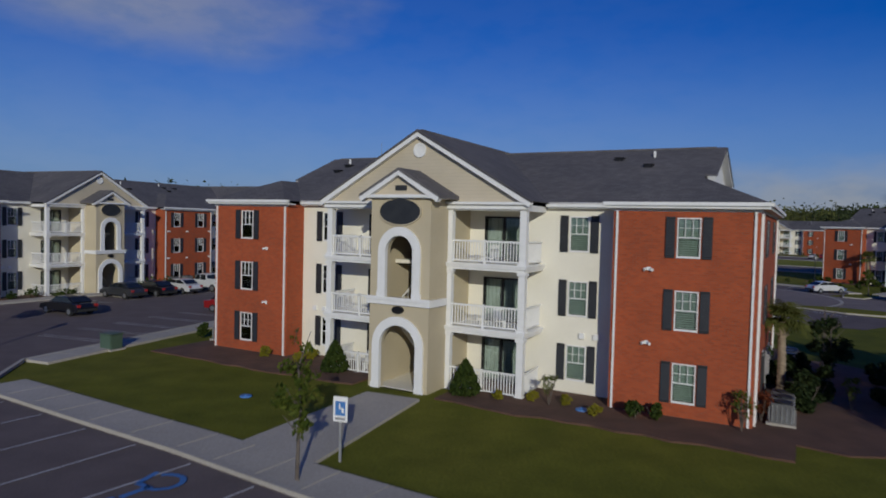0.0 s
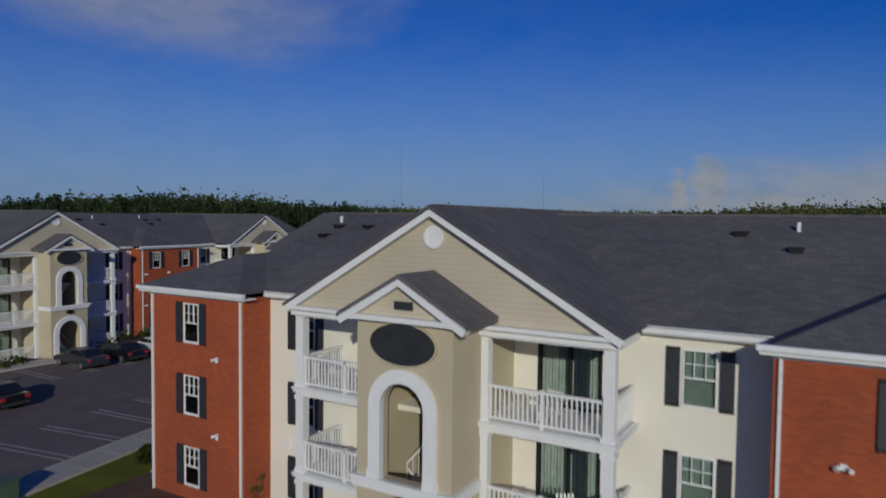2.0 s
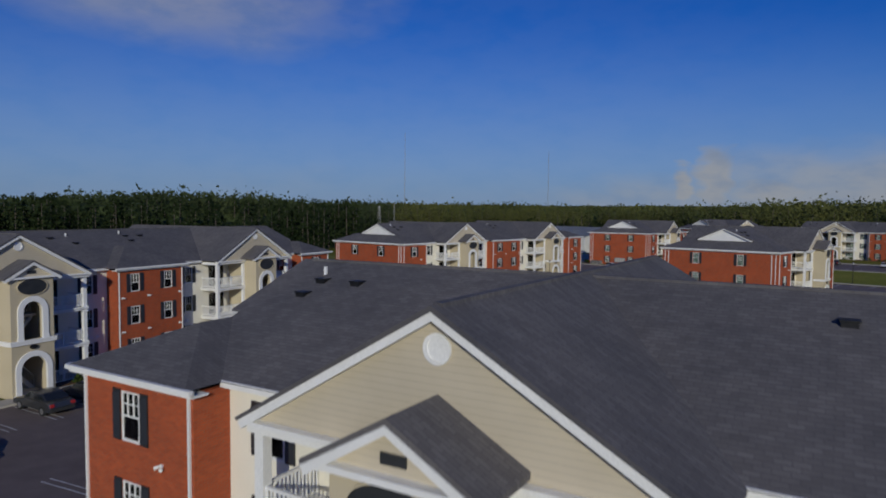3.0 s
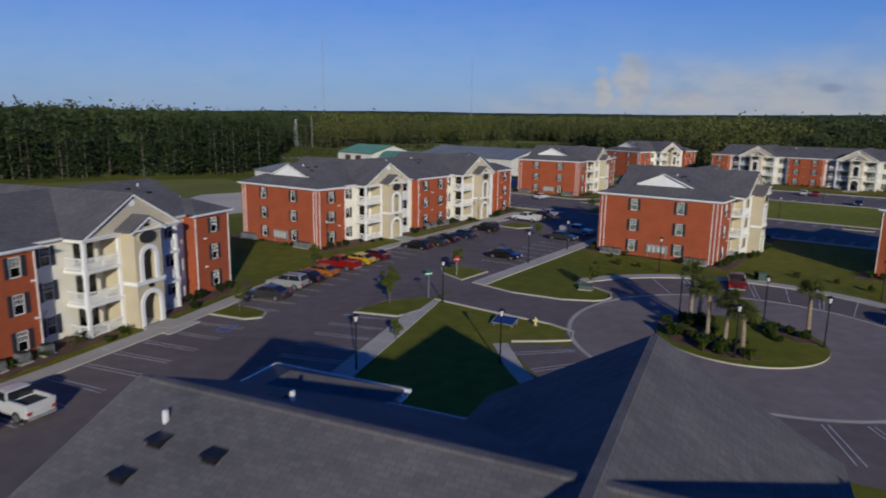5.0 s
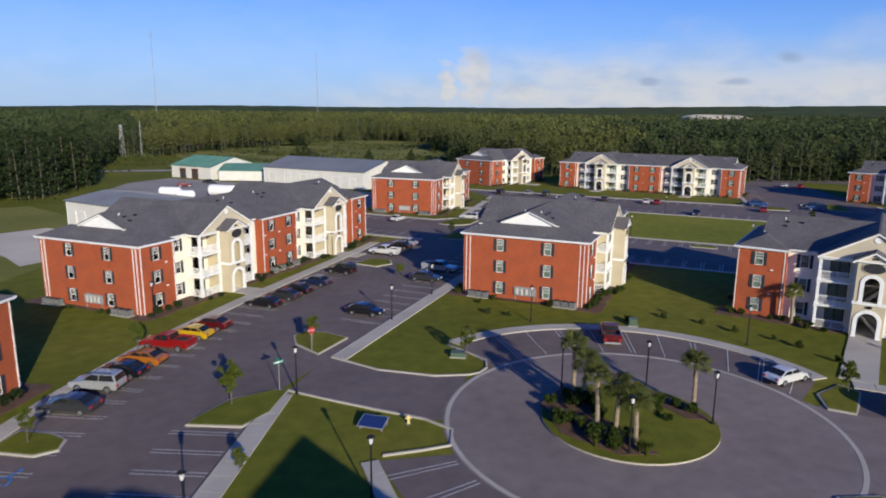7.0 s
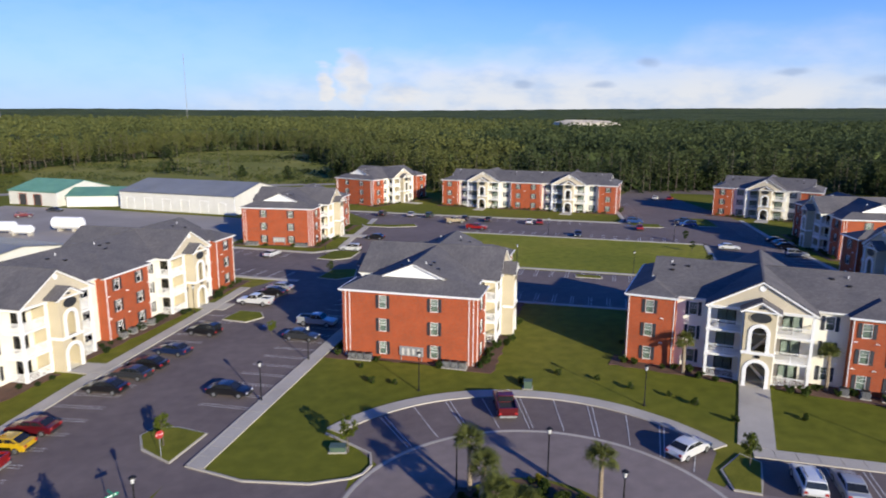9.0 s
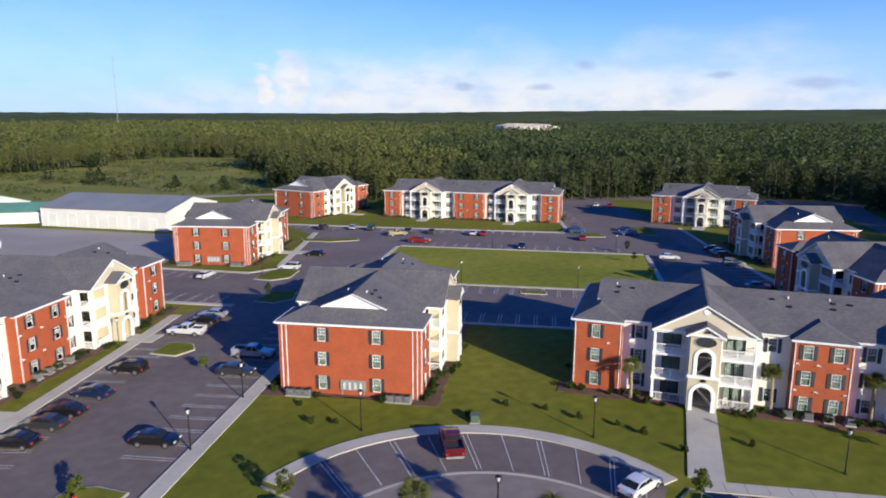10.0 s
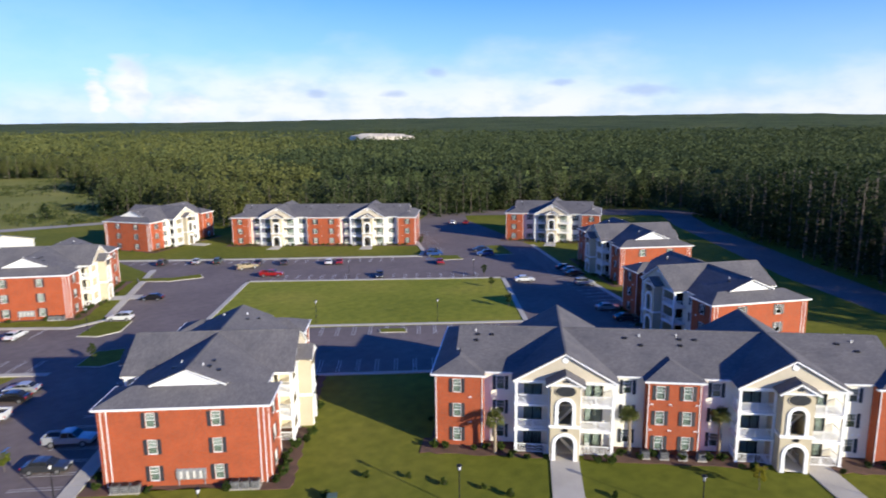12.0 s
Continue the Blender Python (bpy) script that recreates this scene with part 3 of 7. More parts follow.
def make_building(bays, mid=0.0):
    b = new("apartment_building")
    L = (END * 2 + BAY * bays + mid * (bays - 1)) / 2
    centres = [0.0] if bays == 1 else [-(BAY + mid) / 2, (BAY + mid) / 2]
    reds = [(-L, -L + END), (L - END, L)] + ([(-mid / 2, mid / 2)] if bays == 2 else [])
    floors = [STOREY * i for i in range(3)]
    wz = [(f + .68, f + .68 + H) for f in floors]
    T = .25
    wing_slope = 0.43
    for side in (0, 1):                     # front, then the same turned round
        R = Matrix.Rotation(math.pi * side, 4, "Z")
        # red walls
        for x0, x1 in reds:
            xs = [x0 * .46 + x1 * .54] if x0 > 0 else [x0 * .54 + x1 * .46] if x1 < 0 else [x0 * .5, x1 * .5]
            bm = bmesh.new()
            wall_x(bm, x0, x1, -RED, -RED + T, -.3, EAVE, [(x, W / 2, lo, hi) for x in xs for lo, hi in wz])
            for xe in (x0, x1):             # returns back to the cream wall
                if abs(abs(xe) - L) > .1:
                    box(bm, xe, xe + (T if xe == x0 else -T), -RED + T, -SET, -.3, EAVE)
            part("brick_wall", bm, BRICK, b, "red brick wall", R)
            # sheet whose near-black colour replaces the shade indoors
            part("dim_room", boxes((x0 + .3, x1 - .3, -RED + .55, -RED + .6, 0, EAVE - .2)), PAINTED_DARK, b, "near-black sheet painted as the unlit inside behind the windows", R)
            for x in xs:
                for k, (lo, hi) in enumerate(wz):
                    window(b, R @ Matrix.Translation((x, -RED, (lo + hi) / 2)))
            side_x = [x1 - 1.5] if x0 < -L + 1 else [x0 + 1.5] if x1 > L - 1 else [-.4, x0 + .5, x1 - .5]
            for x in side_x:
                for z in (floors[1] + .05, floors[2] + .15):
                    part("flood_light", FLOOD, None, b, "white twin flood light", R @ Matrix.Translation((x, -RED, z)))
            # downspouts and the board under the eaves
            for xe, s in ((x0, 1), (x1, -1)):
                bm = boxes((xe + s * .12, xe + s * .2, -RED - .08, -RED - .005, 0, EAVE - .1))
                part("downspout", bm, WHITE, b, "white metal downspout", R)
            bm = boxes((x0 - .3, x1 + .3, -RED - .34, -RED - .2, EAVE, EAVE + .2), (x0 - .36, x1 + .36, -RED - .44, -RED - .3, EAVE + .1, EAVE + .24),
                       (x0 - .05, x1 + .05, -RED - .04, -RED - .002, EAVE - .12, EAVE + .0), (x0 - .3, x1 + .3, -RED - .3, -RED + .3, EAVE - .02, EAVE + .04))
            part("eave_board", bm, WHITE, b, "white gutter and eave board", R)
        for cx in centres:
            C = R @ Matrix.Translation((cx, 0, 0))
            # cream wall with its windows and balcony doors
            bm = bmesh.new()
            holes = [(s * 7.08, W / 2, lo, hi) for s in (-1, 1) for lo, hi in wz]
            holes += [(s * 3.4, 1.0, f + .06, f + 2.16) for s in (-1, 1) for f in floors]
            holes += [(0, 1.2, -.3, 8.2)]
            wall_x(bm, -BAY / 2, BAY / 2, -SET, -SET + T, -.3, EAVE + .05, holes)
            part("stucco_wall", bm, CREAM, b, "cream stucco wall", C)
            for s in (-1, 1):
                # indoor shade painted as a dark sheet behind these openings
                part("dim_room", boxes((s * 2.0, s * 8.7, -SET + .5, -SET + .55, 0, EAVE - .2)), PAINTED_DARK, b, "near-black sheet painted as the unlit inside behind the windows", C)
            for s in (-1, 1):
                for lo, hi in wz:
                    window(b, C @ Matrix.Translation((s * 7.08, -SET, (lo + hi) / 2)))
                bm = boxes((s * 5.6, s * (BAY / 2 - .05), -SET - .42, -SET - .28, EAVE + .04, EAVE + .24), (s * 5.6, s * (BAY / 2 - .05), -SET - .3, -SET, EAVE - .02, EAVE + .05))
                part("eave_board", bm, WHITE, b, "white gutter and eave board", C)
                for x in (7.35, 8.0):
                    part("vent_hood", HOOD, None, b, "small white vent hood", C @ Matrix.Translation((s * x, -SET, 2.72)))
                me = BALC if s > 0 else BALC_M
                for k, f in enumerate(floors):
                    g = part("balcony", me[0], None, b, "white balcony slab", C @ Matrix.Translation((0, 0, f)))
                    part("post", me[1], None, g)
                    part("pilaster", me[2], None, g)
                    part("railing", RAIL["front"], None, g, "white balustrade", (1.66 if s > 0 else -5.16, -GAB + .15, 0), "stuff")
                    part("railing", RAIL["side"], None, g, "white balustrade", Matrix.Translation((s * 5.3, -GAB + .3, 0)) @ Matrix.Rotation(math.pi / 2, 4, "Z"), "stuff")
                    d = part("sliding_door", DOOR[0], None, g, "dark-framed sliding glass door", (s * 3.4, -SET, .06))
                    part("pane", DOOR[1], None, d).visible_shadow = False
                    part("curtain", DOOR[2], None, d)
                bm = boxes((s * TW, s * 5.48, -GAB + .02, -GAB + .36, 8.24, 8.5), (s * 5.1, s * 5.48, -GAB + .3, -SET, 8.24, 8.5), (s * TW, s * 5.2, -GAB + .3, -SET, 8.4, 8.46))
                part("balcony_beam", bm, WHITE, b, "white beam over the balconies", C)
            # gable over the balconies
            bm = bmesh.new()
            prism_xz(bm, [(-5.45, 8.5), (5.45, 8.5), (5.45, 8.7), (0, 11.68), (-5.45, 8.7)], -GAB + .04, -GAB + .3)
            part("gable_wall", tidy(bm), SIDING, b, "tan lap siding gable", C)
            part("gable_trim", rake_trim(5.7, 8.68, 11.92, -GAB - .27, -GAB + .04), WHITE, b, "white rake boards", C)
            part("gable_base", boxes((-5.7, 5.7, -GAB - .25, -GAB + .02, 8.5, 8.62), (-5.55, 5.55, -GAB - .1, -GAB + .03, 8.3, 8.5)), WHITE, b, "white cornice", C)
            part("round_vent", shifted(ring(.24, .24, .1, -.06, .0), 0, -GAB + .02, 11.02), WHITE, b, "", C)
            part("vent_louvre", shifted(oval(.25, .25, -.03, .0), 0, -GAB + .02, 11.02), WHITE, b, "", C)
            # entrance tower
            bm = bmesh.new()
            arch_wall(bm, 0, .98, TW, -.3, 3.72, 0, 2.0, -TOW, -TOW + .35)
            arch_wall(bm, 0, .74, TW, 3.72, 8.75, 4.2, 6.3, -TOW, -TOW + .35)
            for s in (-1, 1):
                box(bm, s * TW, s * (TW - .25), -TOW + .35, -SET, -.3, 8.75)
            box(bm, .25 - TW, TW - .25, -TOW + .35, -SET, 8.3, 8.75)
            bmesh.ops.remove_doubles(bm, verts=bm.verts, dist=.001)
            part("entrance_tower", tidy(bm), TAN, b, "tan stucco entrance tower with two arches", C)
            part("arch_trim", arch_trim(0, .98, .38, 0, 2.0, -TOW - .1, -TOW + .1), WHITE, b, "white arch surround", C)
            part("arch_trim", arch_trim(0, .74, .38, 4.2, 6.3, -TOW - .1, -TOW + .1), WHITE, b, "white arch surround", C)
            bm = boxes((-TW - .1, TW + .1, -TOW - .12, -TOW, 3.88, 4.16), (-TW - .15, TW + .15, -TOW - .17, -TOW, 4.08, 4.22))
            for s in (-1, 1):
                box(bm, s * TW, s * (TW + .12), -TOW, -GAB - .1, 3.88, 4.2)
            part("string_course", bm, WHITE, b, "white string course", C)
            part("oval_plaque", shifted(oval(1.08, .58, -.07, .0), 0, -TOW, 8.1), PLAQUE, b, "dark oval name plaque", C)
            part("plaque_rim", shifted(ring(1.08, .58, .05, -.1, .0), 0, -TOW, 8.1), TAN, b, "", C)
            part("oval_lamp", shifted(oval(.3, .17, -.12, .0), 0, -TOW, 3.66), DARKMETAL, b, "dark oval fitting", C)
            bm = bmesh.new()
            prism_xz(bm, [(-1.75, 8.75), (1.75, 8.75), (0, 9.8)], -TOW + .02, -TOW + .2)
            part("pediment", tidy(bm), SIDING, b, "tan lap siding pediment", C)
            part("pediment_vent", boxes((-.3, .3, -TOW - .03, -TOW + .03, 9.05, 9.28)), PLAQUE, b, "", C)
            part("pediment_trim", rake_trim(2.1, 8.76, 9.95, -TOW - .3, -TOW + .02, .22), WHITE, b, "white rake boards", C)
            part("pediment_base", boxes((-2.06, 2.06, -TOW - .27, -TOW + .02, 8.72, 8.86), (-1.75, 1.75, -TOW - .12, -TOW, 8.68, 8.72)), WHITE, b, "white cornice", C)
            part("pediment_roof", shifted(gable_roof(2.12, 8.86, 10.06, -TOW - .3, -GAB + .2), 0, 0), SHINGLE, b, "dark grey shingle roof", C)
            for s in (-1, 1):
                part("pediment_eave", boxes((s * TW, s * 2.1, -TOW - .27, -GAB - .2, 8.7, 8.82)), WHITE, b, "", C)
            # stair in the open passage
            bm = boxes((-1.32, 1.32, -TOW + .2, -SET + 3, -.1, .03), (-1.32, 1.32, -TOW + 1.7, -SET + 3, 2.75, 2.92), (-1.32, 1.32, -TOW + 1.7, -SET + 3, 5.67, 5.84), (-1.32, 1.32, -SET + 2.9, -SET + 3.1, 0, 8.4))
            part("landing", bm, CREAM, b, "", C)
            for z0, d in ((0, 1), (2.92, -1)):
                pts = []
                for i in range(14):
                    x = d * (1.3 - i * .185)
                    pts += [(x, z0 + i * .2), (x, z0 + (i + 1) * .2)]
                pts += [(d * (1.3 - 14 * .185), z0 + 2.8), (d * (1.3 - 14 * .185), z0 + 2.5), (d * 1.0, z0)]
                bm = bmesh.new()
                prism_xz(bm, pts, -SET - 1.7, -SET - .6)
                part("stair_flight", tidy(bm), CREAM, b, "pale stair flight", C)
            bm = bmesh.new()
            for z0, d in ((0, 1), (2.92, -1)):
                tube(bm, (d * 1.25, -SET - 1.75, z0 + .95), (-d * 1.2, -SET - 1.75, z0 + 3.7), .035)
                for i in range(12):
                    x = d * (1.25 - i * .215)
                    tube(bm, (x, -SET - 1.75, z0 + i * .23), (x, -SET - 1.75, z0 + i * .23 + .95), .015, n=4)
            part("stair_rail", bm, WHITE, b, "", C)
    # end walls
    for side in (0, 1):
        R = Matrix.Rotation(math.pi * side, 4, "Z")
        E_ = R @ Matrix.Translation((-L, 0, 0)) @ Matrix.Rotation(-math.pi / 2, 4, "Z")      # its own x runs along the end wall
        bm = bmesh.new()
        wall_x(bm, -RED + T, RED - T, 0, T, -.3, EAVE, [(x, W / 2, lo, hi) for x in (-3.25, 3.25) for lo, hi in wz])
        part("brick_wall", bm, BRICK, b, "red brick wall", E_)
        # end wall likewise: a near-black sheet in place of shaded interiors
        part("dim_room", boxes((-RED + .7, RED - .7, .5, .55, 0, EAVE - .2)), PAINTED_DARK, b, "near-black sheet painted as the unlit inside behind the windows", E_)
        for x in (-3.25, 3.25):
            for lo, hi in wz:
                window(b, E_ @ Matrix.Translation((x, 0, (lo + hi) / 2)))
        for x in (-RED + .35, RED - .47, -RED + .9, RED - 1.0):
            part("downspout", boxes((x, x + .08, -.08, -.005, 0, EAVE - .1)), WHITE, b, "white metal downspout", E_)
        bm = boxes((-RED - .3, RED + .3, -.34, -.2, EAVE, EAVE + .2), (-RED - .36, RED + .36, -.44, -.3, EAVE + .1, EAVE + .24), (-RED - .05, RED + .05, -.04, -.002, EAVE - .12, EAVE), (-RED - .3, RED + .3, -.3, .3, EAVE - .02, EAVE + .04))
        part("eave_board", bm, WHITE, b, "white gutter and eave board", E_)
        # end gable standing on the hip
        hb = 3.75
        zb = 11.75 - hb * wing_slope
        bm = bmesh.new()
        prism_xz(bm, [(-hb, zb - .3), (hb, zb - .3), (hb, zb), (0, 11.65), (-hb, zb)], 2.5, 2.8)
        part("end_gable", tidy(bm), WHITE, b, "white gable vent wall", E_)
        part("end_gable_trim", rake_trim(hb + .25, zb - .06, 11.77, 2.15, 2.5, .2), WHITE, b, "white rake boards", E_)
    # roofs
    z = EAVE + .2
    slope = (11.82 - z) / (SET + .45)
    bm = bmesh.new()
    e = L - 2.6
    y = SET + .45
    solid(bm, [(0, 1, 5, 4), (2, 3, 4, 5), (3, 0, 4), (1, 2, 5), (3, 2, 1, 0)],
          [(-e, -y, z), (e, -y, z), (e, y, z), (-e, y, z), (-e, 0, 11.82), (e, 0, 11.82)])
    for s in (-1, 1):                       # the roof's overhang beyond the end gables
        hb = 4.0
        zb = 11.82 - hb * slope
        solid(bm, [(0, 1, 2, 3, 4, 5), (11, 10, 9, 8, 7, 6)] + [(i, (i + 1) % 6, (i + 1) % 6 + 6, i + 6) for i in range(6)],
              [(s * xx, yy, zz) for xx in (e - .05, e + .5) for yy, zz in ((-hb, zb), (0, 11.82), (hb, zb), (hb, zb - .1), (0, 11.72), (-hb, zb - .1))])
    part("main_roof", tidy(bm), SHINGLE, b, "dark grey shingle roof")
    w = END + .45 + .1
    for s in (-1, 1):
        part("wing_roof", hip_roof(min(s * (L + .4), s * (L + .4 - w)), max(s * (L + .4), s * (L + .4 - w)), -RED - .42, RED + .42, z, z + w / 2 * .43, w / 2), SHINGLE, b, "dark grey hipped shingle roof")
    if bays == 2:
        w = mid + .8
        part("cross_roof", hip_roof(-w / 2, w / 2, -RED - .42, RED + .42, z, z + w / 2 * .43, w / 2), SHINGLE, b, "dark grey hipped shingle roof")
    for cx in centres:
        bm = bmesh.new()
        prism_xz(bm, [(cx - 5.78, 8.66), (cx + 5.78, 8.66), (cx, 11.97)], -GAB + .28, GAB - .28)
        for s in (-1, 1):
            prism_xz(bm, [(cx - 5.78, 8.66), (cx, 11.97), (cx + 5.78, 8.66), (cx + 5.7, 8.6), (cx, 11.84), (cx - 5.7, 8.6)], s * (GAB - .28), s * (GAB + .3))
        part("gable_roof", tidy(bm), SHINGLE, b, "dark grey shingle roof")
        part("ridge_cap", boxes((cx - .12, cx + .12, -GAB, GAB, 11.9, 11.99)), SHINGLE, b)
    part("ridge_cap", boxes((-e, e, -.13, .13, 11.75, 11.85)), SHINGLE, b)
    for c in centres:
        for d, yy, pipe in ((7.4, -1.6, 0), (9.1, -2.7, 0), (-10.1, -2.6, 0), (-10, -1.6, 0), (-8.3, -1.6, 0), (9.1, -1.3, 1), (-10.3, -1.1, 1), (9.2, 2.4, 0), (10.4, 1.6, 0), (-9.4, 2.2, 0), (9.8, 2.0, 1), (-8.6, 1.7, 1)):
            cx, zz = c + d, 11.82 - abs(yy) * slope
            if pipe:
                part("vent_pipe", PIPE, None, b, "white vent pipe", (cx, yy, zz))
            else:
                part("roof_vent", VENT, None, b, "dark roof vent", (cx, yy, zz))
    return b


MIDDLE = {1: 7.2, 2: 9.0, 4: 5.8, 7: 10.0}     # width of the red middle of the long buildings
SITES = [  # middle x, y, heading of the long axis, number of gables, label
    (3.85, 39.33, -24.0, 1, "three-storey red brick and cream stucco apartment building with one gable"),
    (-40.19, 76.81, 70.5, 2, "long three-storey brick and stucco apartment building beside the main street"),
    (-8.29, 148.42, 55.2, 2, "long three-storey brick and stucco apartment building with parked cars in front"),
    (38.93, 130.01, 53.3, 1, "three-storey brick apartment building whose end wall faces the roundabout"),
    (79.22, 95.16, -46.8, 2, "long three-storey brick and stucco apartment building behind the roundabout"),
    (34.83, 211.17, 58.8, 1, "three-storey brick apartment building beside the warehouse"),
    (75.39, 270.42, 31.9, 1, "three-storey brick apartment building before the pine wood"),
    (116.85, 237.27, -41.9, 2, "long three-storey brick and stucco apartment building behind the green"),
    (174.27, 192.55, -54.1, 1, "three-storey brick apartment building at the edge of the wood"),
    (149.87, 147.20, 56.9, 1, "three-storey brick apartment building beside the east car park"),
    (119.16, 110.75, 61.6, 1, "three-storey brick apartment building with its facade in shade"),
]
protos = {}
for k, (x, y, h, bays, label) in enumerate(SITES):
    key = (bays, MIDDLE.get(k, 0.0))
    if key not in protos:
        protos[key] = b = make_building(*key)
        b.matrix_basis = pose(x, y, 0, 0, 0, h)
    else:
        b = copy_thing(protos[key], pose(x, y, 0, 0, 0, h))
    tagged(b, label=label, category="apartment building", group="apartment buildings of the estate")

# ---------------- ground ----------------
gx = sorted({*np.linspace(-4600, 4600, 24).tolist(), *np.linspace(-350, 450, 17).tolist()})
gv = [(x, y, 0.0) for y in gx for x in gx]
gn = len(gx)
gm = bpy.data.meshes.new("ground")
gm.from_pydata(gv, [], [(j * gn + i, j * gn + i + 1, (j + 1) * gn + i + 1, (j + 1) * gn + i) for j in range(gn - 1) for i in range(gn - 1)])
gm.materials.append(GRASS)
tagged(new("ground", gm), "mown green lawn and rough grass reaching to the woods", "ground", kind="structure")


def flat(name, pts, z, material, label, category, kind="structure"):
    bm = bmesh.new()
    f = bm.faces.new([bm.verts.new((x, y, z)) for x, y in pts])
    if f.normal.z < 0:
        f.normal_flip()
    f.normal_update()
    if f.normal.z < 0:
        f.normal_flip()
    bmesh.ops.triangulate(bm, faces=bm.faces)
    return tagged(part(name, bm, material), label, category, kind=kind)


def raised(name, pts, z0, z1, material, label="", category="", kind="structure", parent=None):
    bm = bmesh.new()
    if sum(pts[i - 1][0] * pts[i][1] - pts[i][0] * pts[i - 1][1] for i in range(len(pts))) < 0:
        pts = pts[::-1]
    a = [bm.verts.new((x, y, z0)) for x, y in pts]
    b = [bm.verts.new((x, y, z1)) for x, y in pts]
    top = bm.faces.new(b)
    for i in range(len(pts)):
        j = (i + 1) % len(pts)
        bm.faces.new((a[i], a[j], b[j], b[i]))
    bmesh.ops.triangulate(bm, faces=[top])
    ob = part(name, bm, material, parent)
    return tagged(ob, label, category, kind=kind) if label else ob


def offset_line(pts, d):
    """A polyline moved d to its left."""
    out = []
    for i, p in enumerate(pts):
        a = Vector(pts[max(i - 1, 0)])
        b = Vector(pts[min(i + 1, len(pts) - 1)])
        t = (b - a).normalized()
        out.append((p[0] - t.y * d, p[1] + t.x * d))
    return out


def strip(name, pts, d0, d1, z0, z1, material, label, category, gap=0.0):
    """A raised band along a polyline, between two offsets from it, cut by joints."""
    l, r = offset_line(pts, d0), offset_line(pts, d1)
    bm = bmesh.new()
    for i in range(len(pts) - 1):
        a, b, c, d = Vector(r[i]), Vector(r[i + 1]), Vector(l[i + 1]), Vector(l[i])
        if (b - a).cross(d - a) < 0:
            a, b, c, d = d, c, b, a
        n = max(1, int((b - a).length / gap)) if gap else 1
        for k in range(n):
            g = .012 if n > 1 else 0
            f0, f1 = k / n + g / n, (k + 1) / n - g / n
            q = [a.lerp(b, f0), a.lerp(b, f1), d.lerp(c, f1), d.lerp(c, f0)]
            hexa(bm, [(v.x, v.y, z0) for v in q] + [(v.x, v.y, z1) for v in q])
    return tagged(part(name, bm, material), label, category, kind="structure")


def arc(cx, cy, r, a0, a1, n=40):
    return [(cx + r * math.cos(radians(a0 + (a1 - a0) * i / n)), cy + r * math.sin(radians(a0 + (a1 - a0) * i / n))) for i in range(n + 1)]


LEFT = [(-87.7, -40.3), (-53.1, 16.2), (-37.5, 49.5), (-27.0, 73.5), (-22.6, 85.2), (-18.5, 98.0), (-13.6, 110.0), (-5.6, 124.6), (3.2, 139.0), (12.3, 154.0), (16.6, 161.5)]
RIGHT_A = [(-20.4, 31.5), (-17.0, 45.0), (-8.0, 72.0), (-1.4, 94.2)]
RIGHT_B = [(4.1, 102.2), (23.7, 130.8), (34.0, 145.5), (49.9, 171.0)]
SOUTH = [(-20.4, 31.5), (-18.2, 26.0), (-11.0, 22.3), (-6.6, 20.1), (-1.6, 17.3), (22.7, 5.0)]
CC = (27.0, 83.1)                       # middle of the roundabout
OC, PC = (27.8, 82.7), (28.4, 86.2)       # middles of its outer edge and of the kerb behind the bays
RI, RO, RS = 7.0, 16.0, 19.9

flat("road", [(-87.7, -40.3), (-53.1, 16.2)] + LEFT[2:] + [(26.9, 169.5), (40.8, 190.3), (54.6, 216.7), (62.6, 230.6), (88.1, 223.8), (72.8, 200.9), (49.9, 171.0)] + RIGHT_B[::-1] + RIGHT_A[::-1] + SOUTH[1:] + [(32.2, -28.1)],
     .012, ASPHALT, "dark asphalt street with parking bays on both sides", "road")
flat("road", [(-0.0, 94.9), (3.6, 92.0), (7.3, 89.3), (10.9, 86.8), (13.7, 85.7), (14.4, 90.2), (16.6, 95.1), (13.4, 95.4), (8.3, 97.9), (3.8, 102.5)], .017, ASPHALT, "dark asphalt link road", "road")
flat("parking_lot", arc(*OC, RO - .3, 122, 2) + arc(*PC, RS, 2, 122), .022, ASPHALT, "dark asphalt parking bays fanned round the circle", "parking lot")
flat("parking_lot", arc(*OC, RO - .3, 187, 296) + [(37.0, 65.0), (40.0, 60.0), (33.0, 54.5), (13.2, 64.6), (9.0, 68.0), (8.4, 70.8), (6.3, 81.0)], .026, ASPHALT, "dark asphalt parking bays behind the first building", "parking lot")
flat("parking_lot", [(41.1, 76.9), (43.9, 82.0), (50.6, 84.8), (92.5, 52.9), (77.7, 34.4), (38.7, 64.5), (34.6, 70.1)], .030, ASPHALT, "dark asphalt parking lot in front of the long building", "parking lot")
flat("roundabout", arc(*OC, RO, 0, 360, 72)[:-1], .040, CIRCLE, "pale worn circular drive", "road")
flat("road", [(41.5, 90.5), (44.6, 81.6), (60.8, 69.7), (95.4, 45.2), (88.4, 35.0), (48.0, 62.5), (42.0, 67.0), (38.0, 70.2), (35.0, 70.6), (33.0, 69.0)], .036, CIRCLE, "pale worn drive leaving the circle", "road")
flat("parking_lot", [(44.3, 145.9), (55.1, 137.4), (69.1, 126.9), (103.4, 100.1), (112.2, 117.6), (98.4, 133.7), (65.5, 158.3), (49.9, 171.0), (37.9, 151.7)], .016, ASPHALT, "dark asphalt parking lot beside the green", "parking lot")
